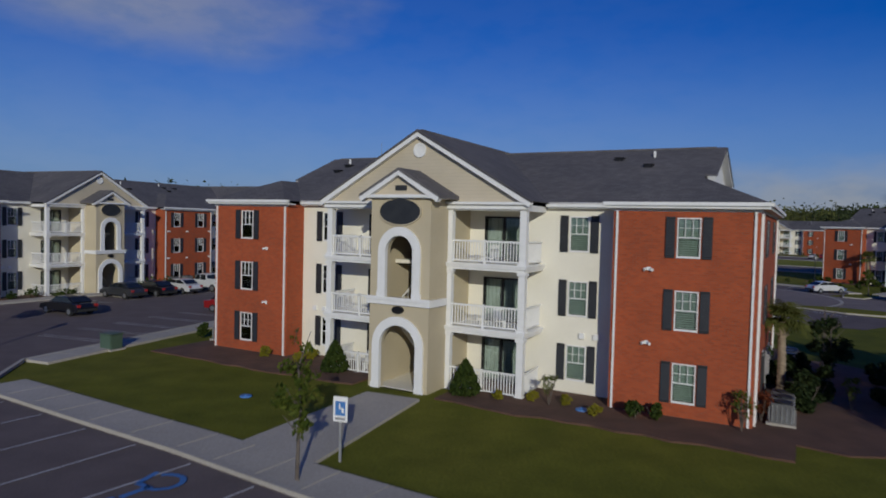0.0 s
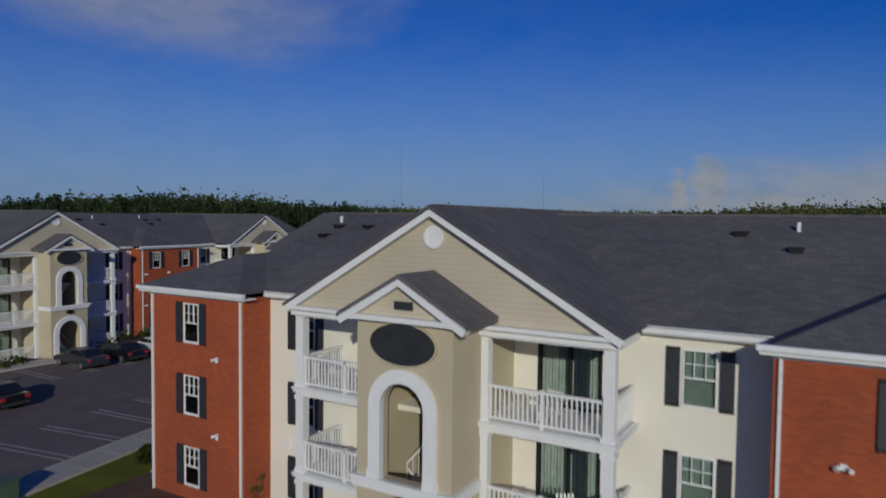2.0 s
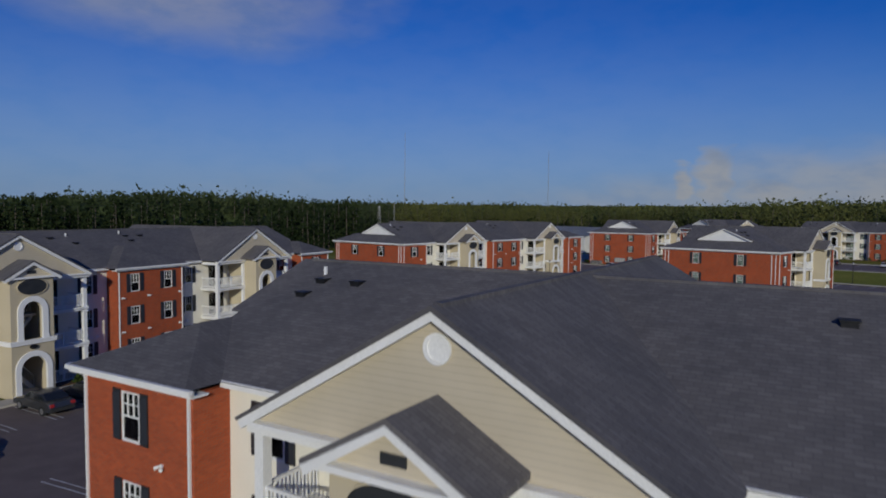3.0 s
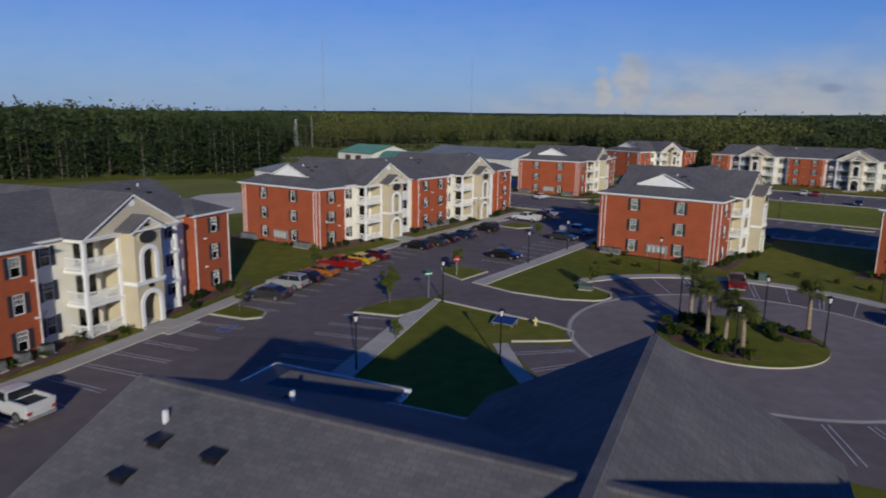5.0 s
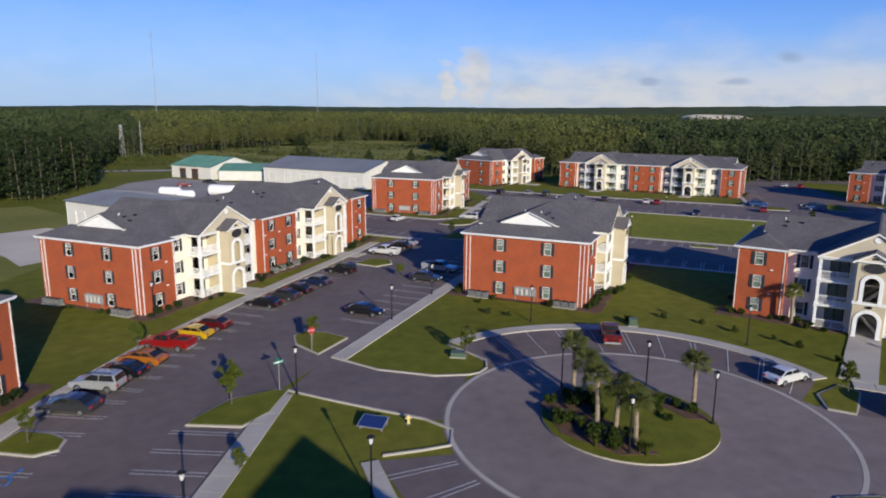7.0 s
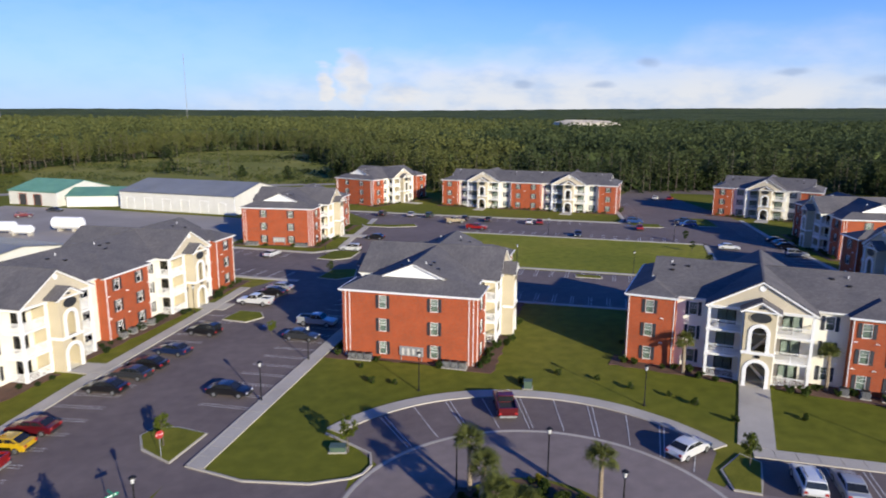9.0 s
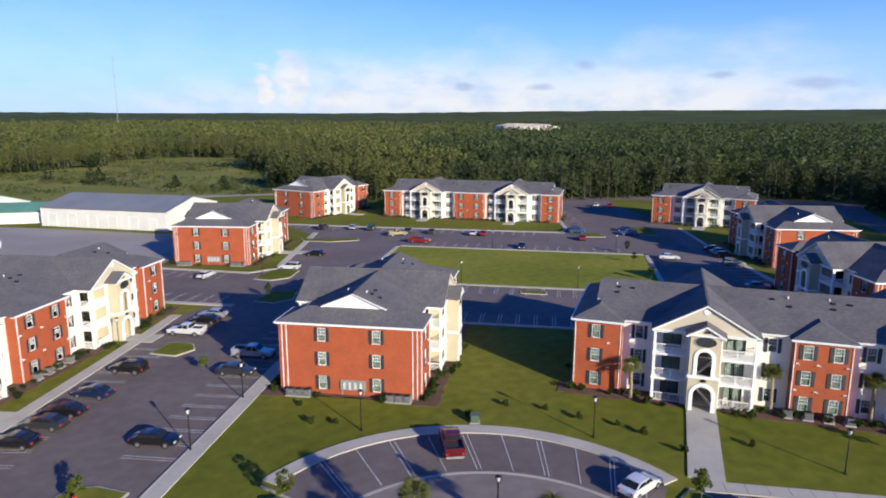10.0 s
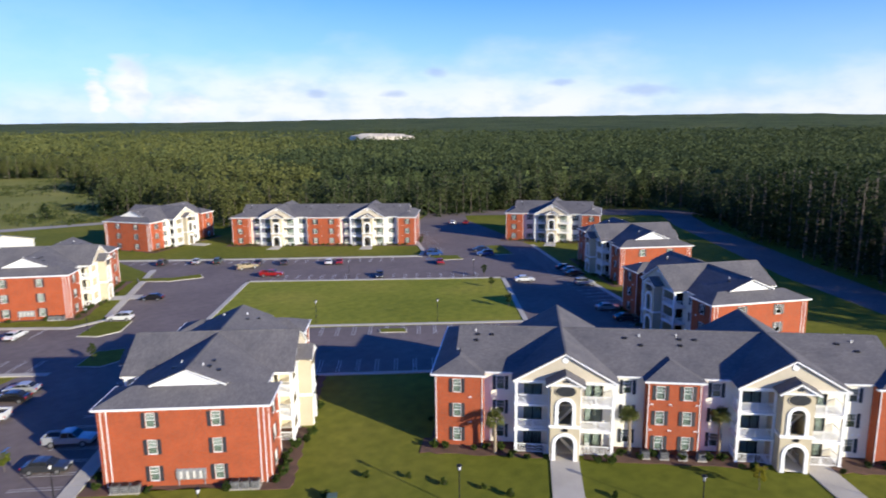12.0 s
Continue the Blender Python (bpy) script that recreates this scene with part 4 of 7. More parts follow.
flat("parking_lot", [(55.9, 247.1), (84.3, 224.5), (122.2, 195.9), (125.7, 185.2), (137.1, 181.8), (121.3, 162.7), (72.8, 200.9), (58.9, 213.4)], .020, ASPHALT, "dark asphalt parking lot before the long building", "parking lot")
flat("road", [(121.3, 162.7), (98.4, 133.7), (96.2, 106.8), (106.4, 102.6), (121.3, 127.5), (140.3, 161.0), (157.7, 187.8), (163.9, 202.4), (179.5, 240.4), (198.5, 263.8), (185.9, 270.5), (150.1, 238.7), (127.7, 201.1), (121.7, 196.1)], .024, ASPHALT, "dark asphalt street past the east buildings", "road")
flat("parking_lot", [(11.1, 175.0), (25.6, 163.8), (30.0, 171.5), (41.9, 188.2), (32.5, 186.6), (15.8, 200.3), (3.2, 186.4)], .015, ASPHALT, "dark asphalt parking lot between two buildings", "parking lot")
flat("yard", [(-43.7, 205.6), (-16.7, 197.1), (3.1, 188.5), (15.3, 201.3), (25.1, 218.2), (34.9, 239.7), (25.2, 243.1), (-9.6, 273.3), (-44.3, 299.1), (-55.0, 282.4), (-57.3, 248.6)], .010, GRAVEL, "grey gravel storage yard before the warehouse", "yard")
flat("meadow", [(-120, 196), (-92, 214), (-66, 226), (-52, 208), (-42, 192), (-38, 152), (-44, 130), (-66, 112), (-120, 120)], .03, DRYGRASS, "rough yellow grass beside the wood", "meadow")
flat("sand_patch", [(-58, 173), (-57.5, 184), (-50, 190), (-44, 184), (-40, 170), (-38.6, 156), (-42, 152), (-47, 160)], .05, SAND, "pale bare sand between grass", "ground")
flat("road", [(119.7, 37.6), (138.0, 61.9), (152.6, 92.9), (171.1, 119.2), (196.9, 147.7), (223.9, 178.5), (252.1, 203.9), (260.1, 195.4), (231.8, 170.1), (206.0, 138.9), (181.3, 110.6), (161.7, 86.2), (145.7, 55.7), (127.3, 33.6)], .009, ASPHALT, "asphalt outer road along the wood", "road")
flat("road", [(150.1, 238.7), (185.9, 270.5), (217.6, 250.8), (264.1, 202.8), (260.0, 186.9), (248.0, 193.3), (207.7, 235.6), (186.9, 251.0), (179.5, 240.4)], .006, ASPHALT, "asphalt outer road along the wood", "road")
flat("country_road", [(-89.4, 336.9), (32.2, 341.4), (97.0, 330.0), (96.6, 324.4), (32.2, 333.4), (-89.4, 328.9)], .005, GRAVEL, "grey service road before the wood", "road")

# kerbs and pavements
SW = ("pale concrete pavement with joints", "pavement")
KB = ("pale concrete kerb", "kerb")
strip("pavement", LEFT, .2, 1.75, 0, .13, CONCRETE, *SW, gap=1.8)
strip("pavement", RIGHT_A[::-1], .2, 1.8, 0, .13, CONCRETE, *SW, gap=1.8)
strip("pavement", RIGHT_B, -1.8, -.2, 0, .13, CONCRETE, *SW, gap=1.8)
strip("pavement", SOUTH[1:], .2, 1.95, 0, .13, CONCRETE, *SW, gap=1.8)
strip("kerb", LEFT, 0, .2, 0, .15, CONCRETE, *KB)
strip("kerb", RIGHT_A[::-1], 0, .2, 0, .15, CONCRETE, *KB)
strip("kerb", RIGHT_B, -.2, 0, 0, .15, CONCRETE, *KB)
strip("kerb", SOUTH, 0, .2, 0, .15, CONCRETE, *KB)
strip("pavement", arc(*PC, RS, 122, 3), .2, 1.75, 0, .13, CONCRETE, *SW, gap=1.2)
strip("kerb", arc(*PC, RS, 122, 3), 0, .2, 0, .15, CONCRETE, *KB)
strip("kerb", arc(*CC, RI, 0, 360, 60), 0, .3, 0, .17, CONCRETE, *KB)
strip("kerb", arc(*OC, RO - .18, 0, 360, 72), 0, .36, 0, .052, CONCRETE, "flush concrete band round the circle", "kerb")
strip("kerb", [(16.7, 94.9), (13.4, 95.3), (8.3, 97.9), (4.1, 102.2)], -.2, 0, 0, .15, CONCRETE, *KB)
strip("kerb", [(19.0, 96.3), (19.5, 98.3), (18.3, 100.7), (16.7, 103.6)], 0, .2, 0, .15, CONCRETE, *KB)
strip("kerb", [(16.7, 94.9), (17.9, 95.2), (19.0, 96.3)], 0, .2, 0, .15, CONCRETE, *KB)
strip("kerb", [(0.1, 94.7), (3.6, 92.0), (7.3, 89.3), (10.9, 86.8), (12.7, 84.5), (12.0, 82.0), (9.8, 81.7), (6.7, 81.5)], -.2, 0, 0, .15, CONCRETE, *KB)
strip("pavement", [(6.3, 81.0), (7.0, 75.5), (8.4, 70.0), (8.6, 67.8), (13.0, 64.5)], -1.3, 0, 0, .13, CONCRETE, *SW, gap=1.6)
strip("pavement", [(50.6, 84.8), (92.5, 52.9)], .2, 1.8, 0, .13, CONCRETE, *SW, gap=1.8)
strip("kerb", [(50.6, 84.8), (92.5, 52.9)], 0, .2, 0, .15, CONCRETE, *KB)
GREEN = [(49.9, 171.0), (72.8, 200.9), (121.3, 162.7), (98.4, 133.7)]
raised("lawn", GREEN, 0, .05, TURF, "bright well-kept green between the parking lots", "grass")
for a, b in zip(GREEN, GREEN[1:] + GREEN[:1]):
    strip("kerb", [a, b], -1.0, 0, 0, .14, CONCRETE, "pale concrete edging of the green", "kerb")
strip("kerb", [(44.3, 145.9), (55.1, 137.4), (69.1, 126.9), (103.4, 100.1)], -.9, 0, 0, .14, CONCRETE, *KB)
strip("pavement", [(84.3, 224.5), (122.2, 195.9)], 0, 1.5, 0, .14, CONCRETE, *SW)
strip("pavement", [(55.9, 247.1), (84.3, 224.5)], 0, 1.5, 0, .14, CONCRETE, *SW)
strip("pavement", [(40.8, 190.3), (54.6, 216.7), (60.6, 228.5)], 0, 1.5, 0, .14, CONCRETE, *SW)
strip("pavement", [(15.8, 200.3), (32.5, 186.6), (40.8, 188.2)], 0, 1.2, 0, .14, CONCRETE, *SW)
strip("pavement", [(11.1, 175.0), (25.6, 163.8)], -1.2, 0, 0, .14, CONCRETE, *SW)
strip("pavement", [(122.2, 196.1), (127.7, 201.1), (150.1, 238.7)], 0, 1.2, 0, .14, CONCRETE, *SW)
strip("pavement", [(106.4, 102.6), (121.3, 127.5), (140.3, 161.0), (157.7, 187.8)], -1.2, 0, 0, .14, CONCRETE, *SW)


def island(name, pts, label):
    raised("kerb", offset_ring(pts, .22), 0, .15, CONCRETE, "pale concrete kerb of a planted island", "kerb")
    raised(name, pts, 0, .19, GRASS, label, "grass")


def offset_ring(pts, d):
    c = Vector((sum(p[0] for p in pts) / len(pts), sum(p[1] for p in pts) / len(pts)))
    return [tuple(Vector(p) + (Vector(p) - c).normalized() * d) for p in pts]


raised("lawn", arc(*CC, RI - .01, 0, 360, 60)[:-1], 0, .2, GRASS, "green lawn on the roundabout island", "grass")
island("lawn", [(-21.4, 88.0), (-17.9, 86.7), (-16.5, 87.2), (-16.5, 88.7), (-17.7, 89.8), (-20.2, 90.8)], "grass island beside parking bays")
island("lawn", [(-7.8, 89.5), (-7.2, 90.7), (-4.9, 93.5), (-1.6, 94.8), (-0.1, 94.7), (-1.6, 90.5), (-3.6, 88.4)], "grass island with a young tree")
island("lawn", [(2.9, 103.4), (0.8, 106.8), (0.6, 109.4), (1.7, 110.6), (3.8, 109.9), (6.1, 107.7)], "grass island with a stop sign")
island("lawn", [(44.9, 81.6), (46.3, 84.2), (49.7, 85.6), (50.2, 83.8), (47.9, 81.7), (46.4, 80.3)], "grass island beside the drive")
island("lawn", [(10.8, 144.1), (13.5, 147.5), (16.3, 145.5), (16.2, 143.0), (13.6, 141.6)], "grass island at the end of a row of bays")
island("lawn", [(29.2, 164.2), (33.2, 169.4), (37.4, 167.8), (35.5, 162.6), (31.9, 161.7)], "grass island in the parking lot")
island("lawn", [(32.7, 180.9), (37.7, 187.2), (42.5, 184.0), (39.1, 178.8), (35.4, 178.3)], "grass island in the parking lot")
island("lawn", [(123.0, 188.4), (123.6, 194.9), (130.3, 190.3), (128.2, 185.6)], "grass island with shrubs")
island("lawn", [(139.1, 183.9), (146.3, 195.3), (150.4, 193.1), (143.2, 181.2)], "grass island in the parking lot")
island("lawn", [(53.9, 221.0), (60.9, 216.0), (67.2, 215.4), (66.3, 211.7), (58.9, 213.2), (53.5, 217.8)], "grass island in the parking lot")
island("lawn", [(33.9, 69.2), (35.2, 70.0), (37.8, 69.5), (41.5, 66.6), (39.6, 63.6), (36.8, 65.0)], "grass island between the drive and the bays")
island("lawn", [(75.0, 148.6), (78.7, 145.7), (77.6, 144.2), (74.1, 147.0)], "grass island in the parking lot")

# lawns and paths with beds round the buildings


def path_quad(a, b, w0, w1, label="pale concrete entrance path"):
    a, b = Vector(a), Vector(b)
    n = Vector((-(b - a).y, (b - a).x)).normalized()
    q = [a + n * w0, a - n * w0, b - n * w1, b + n * w1]
    raised("path", [tuple(v) for v in q], 0, .11, CONCRETE, label, "path")


path_quad((-0.6, 28.0), (-3.5, 19.6), 1.3, 1.7)
path_quad((64.3, 97.3), (52.3, 86.1), 1.55, 1.6)
path_quad((83.5, 79.5), (75.0, 68.5), 1.45, 1.5)


def on_site(k, lx, ly):
    x, y, h, _, _ = SITES[k]
    a, b = rot(lx, ly, h)
    return x + a, y + b


path_quad(on_site(1, 12.5, -11.2), on_site(1, 12.5, -14.6), 1.6, 2.0)
path_quad(on_site(1, -12.5, -11.2), on_site(1, -12.5, -15.5), 1.6, 2.0)
path_quad(on_site(2, 13.4, -11.2), on_site(2, 13.4, -15.6), 1.5, 1.8)
path_quad(on_site(2, -13.4, -11.2), on_site(2, -13.4, -16), 1.5, 1.8)
path_quad(on_site(5, 0, -11.2), on_site(5, 0, -17), 1.5, 1.8)
path_quad(on_site(7, 13.9, -11.2), on_site(7, 13.9, -16), 1.5, 1.8)
path_quad(on_site(7, -13.9, -11.2), on_site(7, -13.9, -16), 1.5, 1.8)
path_quad(on_site(6, 0, -11.2), on_site(6, 0, -17), 1.5, 1.8)
path_quad(on_site(8, 0, -11.2), on_site(8, 0, -17), 1.5, 1.8)


def half_length(k):
    return END + BAY / 2 + (BAY + MIDDLE[k]) / 2 if k in MIDDLE else END + BAY / 2


def bed(k, x0, x1, y0, y1):
    n = 14
    rnd = random.Random(k * 7 + int(x0 * 3))
    pts = [(x0 + (x1 - x0) * i / n, y0 + rnd.uniform(-.25, .25)) for i in range(n + 1)] + [(x1, y1), (x0, y1)]
    raised("planting_bed", [on_site(k, *p) for p in pts], 0, .07, MULCH, "brown mulch bed along the wall", "planting bed")


def beds(k, bays):
    L = half_length(k)
    for s in (1, -1):
        xs = [-L] + ([0] if bays == 1 else [-(BAY + MIDDLE[k]) / 2, (BAY + MIDDLE[k]) / 2]) + [L]
        for i in range(len(xs) - 1):
            a, b = xs[i] + (2.2 if i else -1.5), xs[i + 1] - (2.2 if i < len(xs) - 2 else -1.5)
            bed(k, a, b, -s * (11.6 if k == 0 else 10.6), -s * 7.1)
    for s in (-1, 1):
        n = 12
        rnd = random.Random(k)
        pts = [(s * (L + (1.3 if k == 0 else .75) + rnd.uniform(-.2, .2)), -8.5 + 17.0 * i / n) for i in range(n + 1)] + [(s * L, 8.5), (s * L, -8.5)]
        raised("planting_bed", [on_site(k, *p) for p in pts], 0, .065, MULCH, "brown mulch bed along the wall", "planting bed")


for k, site in enumerate(SITES):
    beds(k, site[3])
raised("planting_bed", [on_site(0, *p) for p in ((15.9, -9.6), (17.6, -9.9), (20.2, -8.6), (22.4, -5.8), (23.0, -1.5), (22.0, 3.0), (20.4, 6.4), (18.0, 8.4), (15.9, 8.4))], 0, .06, MULCH, "brown pine straw bed beside the brick end wall", "planting bed")

# ---------------- painted bay lines ----------------
lines = bmesh.new()


def stripe(bm, a, b, w=.085, z=.052):
    a, b = Vector(a), Vector(b)
    n = Vector((-(b - a).y, (b - a).x)).normalized() * w / 2
    v = [bm.verts.new((*p, z)) for p in (a - n, b - n, b + n, a + n)]
    f = bm.faces.new(v)
    f.normal_update()
    if f.normal.z < 0:
        f.normal_flip()


def bays(pts, side, start, end, depth=5.4, pitch=2.9, double=.45, skew=0.0):
    """Bay lines square to a kerb polyline, between two lengths along it."""
    run = 0.0
    for i in range(len(pts) - 1):
        a, b = Vector(pts[i]), Vector(pts[i + 1])
        d = (b - a).length
        t = (b - a) / d
        n = Vector((-t.y, t.x)) * side
        s = math.ceil(max(start, run) / pitch) * pitch
        while s < min(end, run + d):
            for o in ((-double / 2, double / 2) if double else (0,)):
                p = a + t * (s - run + o) + n * .25
                stripe(lines, p, p + n * depth + t * skew)
            s += pitch
        run += d


bays(LEFT, -1, 40, 100), bays(LEFT, -1, 108, 140), bays(LEFT, -1, 140, 190), bays(LEFT, -1, 196, 214)
bays(RIGHT_A, 1, 3, 58)
bays(RIGHT_B, 1, 9, 70)
bays(SOUTH[1:], -1, 0, 50, double=0.0)
for a in range(8, 112, 11):
    for o in ((-.7, .7) if a % 2 else (0,)):
        c, s = math.cos(radians(a + o)), math.sin(radians(a + o))
        stripe(lines, (OC[0] + 16.2 * c, OC[1] + 16.2 * s), (PC[0] + 19.7 * c, PC[1] + 19.7 * s))
for a in range(191, 292, 10):
    for o in (-.7, .7):
        c, s = math.cos(radians(a + o)), math.sin(radians(a + o))
        stripe(lines, (OC[0] + 16.3 * c, OC[1] + 16.3 * s), (OC[0] + 21.6 * c, OC[1] + 21.6 * s))
bays([(50.6, 84.8), (92.5, 52.9)], -1, 1, 50)
bays([GREEN[0], GREEN[3]], -1, 3, 56), bays([(44.3, 145.9), (55.1, 137.4), (69.1, 126.9), (103.4, 100.1)], 1, 2, 70)
bays([GREEN[1], GREEN[2]], 1, 3, 56), bays([(55.9, 247.1), (84.3, 224.5), (122.2, 195.9)], -1, 3, 76)
bays([(15.8, 200.3), (32.5, 186.6)], -1, 1, 20), bays([(11.1, 175.0), (25.6, 163.8)], 1, 1, 17)
bays([(106.4, 102.6), (121.3, 127.5), (140.3, 161.0), (157.7, 187.8)], 1, 3, 95), bays([(127.7, 201.1), (150.1, 238.7)], -1, 2, 40)
tagged(part("bay_lines", lines, LINE), "white painted parking bay lines on asphalt", "road marking", kind="structure")


def accessible_mark(x, y, deg, size=1.3):
    bm = bmesh.new()
    for i in range(12):
        a, b = math.pi * (.55 + 1.3 * i / 12), math.pi * (.55 + 1.3 * (i + 1) / 12)
        stripe(bm, (.42 * math.cos(a), .42 * math.sin(a) - .25), (.42 * math.cos(b), .42 * math.sin(b) - .25), .14)
    stripe(bm, (-.05, .75), (-.02, .05), .16)
    stripe(bm, (-.02, .12), (.38, .12), .14)
    stripe(bm, (.36, .12), (.6, -.5), .14)
    stripe(bm, (-.16, .95), (.1, .95), .24)
    bmesh.ops.scale(bm, vec=(size, size, 1), verts=bm.verts)
    ob = part("bay_symbol", bm, BLUEPAINT, loc=pose(x, y, .004, 0, 0, deg))
    tagged(ob, "blue painted accessible bay symbol on asphalt", "road marking", kind="structure")


accessible_mark(-18.6, 83.7, -30), accessible_mark(-5.7, 17.4, 150), accessible_mark(16.5, 139.2, -40), accessible_mark(121.6, 192.3, -36)

# ---------------- cars ----------------
CAR_SHAPES = {
    # side outline of the body below the glass, then of the cabin: (x, z); half width; wheel places
    "sedan": dict(body=[(-2.3, .32), (-2.35, .62), (-2.25, .93), (-1.5, 1.0), (.75, .98), (1.9, .82), (2.3, .66), (2.35, .36)],
                  cabin=[(-1.85, .96), (-1.05, 1.42), (-.35, 1.47), (.3, 1.42), (1.15, .95)], half=.88, wheels=(-1.4, 1.42), r=.32),
    "suv": dict(body=[(-2.25, .38), (-2.32, .75), (-2.25, 1.05), (-1.5, 1.1), (.85, 1.1), (1.9, 1.0), (2.25, .82), (2.3, .42)],
                cabin=[(-2.22, 1.05), (-2.0, 1.68), (-1.2, 1.76), (.1, 1.72), (1.05, 1.08)], half=.93, wheels=(-1.4, 1.42), r=.37),
    "pickup": dict(body=[(-2.75, .48), (-2.8, .85), (-2.78, 1.12), (-.75, 1.12), (1.1, 1.14), (2.3, 1.06), (2.75, .92), (2.8, .5)],
                   cabin=[(-.8, 1.1), (-.68, 1.78), (.2, 1.82), (.55, 1.76), (1.25, 1.12)], half=.97, wheels=(-1.75, 1.75), r=.4),
}


def loft(bm, outline, half, tuck, n_in=.12):
    """A car shell: the outline on five sections across, drawn in towards the sides."""
    secs = []
    for y, k in ((-half, 1.0), (-half + .1, .35), (0, 0.0), (half - .1, .35), (half, 1.0)):
        row = []
        for x, z in outline:
            cx = x * (1 - .035 * k)
            cz = z - (.05 * k if z > .7 else 0)
            row.append(bm.verts.new((cx, y * (1 - tuck * max(0, z - .9)), cz)))
        secs.append(row)
    for a, b in zip(secs, secs[1:]):
        for i in range(len(outline)):
            j = (i + 1) % len(outline)
            bm.faces.new((a[i], a[j], b[j], b[i]))
    bm.faces.new(secs[0]), bm.faces.new(secs[-1][::-1])
    return tidy(bm)


def wheel_mesh(r):
    bm = bmesh.new()
    tube(bm, (0, -.11, 0), (0, .11, 0), r, n=18)
    return bm


def make_car(kind, colour_name, colour, rough=.28, metal=.3):
    s = CAR_SHAPES[kind]
    paint_m = paint("car_paint_" + colour_name, colour, rough, metal)
    c = new({"sedan": "car", "suv": "sport_utility_vehicle", "pickup": "pickup_truck"}[kind])
    bm = bmesh.new()
    loft(bm, s["body"], s["half"], .0)
    part("body", bm, paint_m, c)
    bm = bmesh.new()
    cab = s["cabin"]
    loft(bm, cab, s["half"] - .06, .16)
    part("cabin", bm, paint_m, c)
    h = s["half"]
    # glass: sides, windscreen, rear window, a little proud of the cabin
    zb, zt = cab[0][1] + .08, max(z for _, z in cab) - .1
    (x0, z0), (x1, z1), (x3, z3), (x4, z4) = cab[0], cab[1], cab[-2], cab[-1]

    def at(xa, za, xb, zb_, z):
        return xa + (xb - xa) * (z - za) / (zb_ - za)
    for sgn, nm in ((1, "side_window"), (-1, "side_window")):
        bm = bmesh.new()
        yb, yt = (h - .06) * (1 - .16 * max(0, zb - .9)) + .012, (h - .06) * (1 - .16 * max(0, zt - .9)) + .012
        a0, a1 = at(x0, z0, x1, z1, zb) + .12, at(x0, z0, x1, z1, zt) + .14
        b0, b1 = at(x3, z3, x4, z4, zb) - .14, at(x3, z3, x4, z4, zt) - .1
        mid = (a0 + b0) / 2
        for p, q, r_, t_ in ((a0, mid - .04, mid - .04, a1), (mid + .04, b0, b1, mid + .04)):
            hexa(bm, [(p, sgn * (yb - .05), zb), (q, sgn * (yb - .05), zb), (q, sgn * yb, zb), (p, sgn * yb, zb),
                      (t_, sgn * (yt - .05), zt), (r_, sgn * (yt - .05), zt), (r_, sgn * yt, zt), (t_, sgn * yt, zt)])
        part(nm, tidy(bm), CARGLASS, c, "dark tinted side window")
    for (xa, za), (xb, zb2), nm, d in ((cab[-1], cab[-2], "windscreen", 1), (cab[0], cab[1], "rear_window", -1)):
        bm = bmesh.new()
        lo, hi = za + (zb2 - za) * .15, za + (zb2 - za) * .9
        p, q = at(xa, za, xb, zb2, lo), at(xa, za, xb, zb2, hi)
        yl, yh = (h - .06) * .9, (h - .06) * .8
        hexa(bm, [(p - .06, -yl, lo), (p + d * .03, -yl, lo), (p + d * .03, yl, lo), (p - .06, yl, lo),
                  (q - .06, -yh, hi), (q + d * .03, -yh, hi), (q + d * .03, yh, hi), (q - .06, yh, hi)])
        part(nm, tidy(bm), CARGLASS, c, "dark tinted glass")
    fx, rx = max(x for x, _ in s["body"]), min(x for x, _ in s["body"])
    zl = s["body"][-2][1] - .04
    for sg in (-1, 1):
        part("headlight", boxes((fx - .12, fx - .02, sg * (h - .42), sg * (h - .1), zl - .1, zl + .06)), LAMPWHITE, c, "clear headlight")
        part("tail_light", boxes((rx - .01, rx + .1, sg * (h - .32), sg * (h - .06), .68, .88)), LAMPRED, c, "red tail light")
    part("bumper", boxes((fx - .1, fx + .04, -h + .15, h - .15, .32, .5)), TYRE, c)
    part("bumper", boxes((rx - .05, rx + .1, -h + .12, h - .12, .36, .54)), GALV if kind == "pickup" else TYRE, c)
    if kind == "pickup":
        part("bed_floor", boxes((-2.6, -.9, -h + .14, h - .14, 1.1, 1.135)), TYRE, c, "dark bed floor")
        for sg in (-1, 1):
            part("bed_side", boxes((-2.78, -.8, sg * (h - .14), sg * (h - .02), 1.05, 1.36)), paint_m, c)
        part("tailgate", boxes((-2.8, -2.68, -h + .05, h - .05, 1.05, 1.36)), paint_m, c)
    if kind == "suv":
        for sg in (-1, 1):
            part("roof_rail", boxes((-1.7, -.1, sg * .6 - .02, sg * .6 + .02, 1.76, 1.83)), DARKMETAL, c)
    for x in s["wheels"]:
        for sg in (-1, 1):
            w = part("wheel", wheel_mesh(s["r"]), TYRE, c, "black tyre", (x, sg * (h - .09), s["r"]))
            bm = bmesh.new()
            tube(bm, (0, sg * .09, 0), (0, sg * .125, 0), s["r"] * .62, n=12)
            part("rim", bm, RIM, w, "alloy rim")
    return c


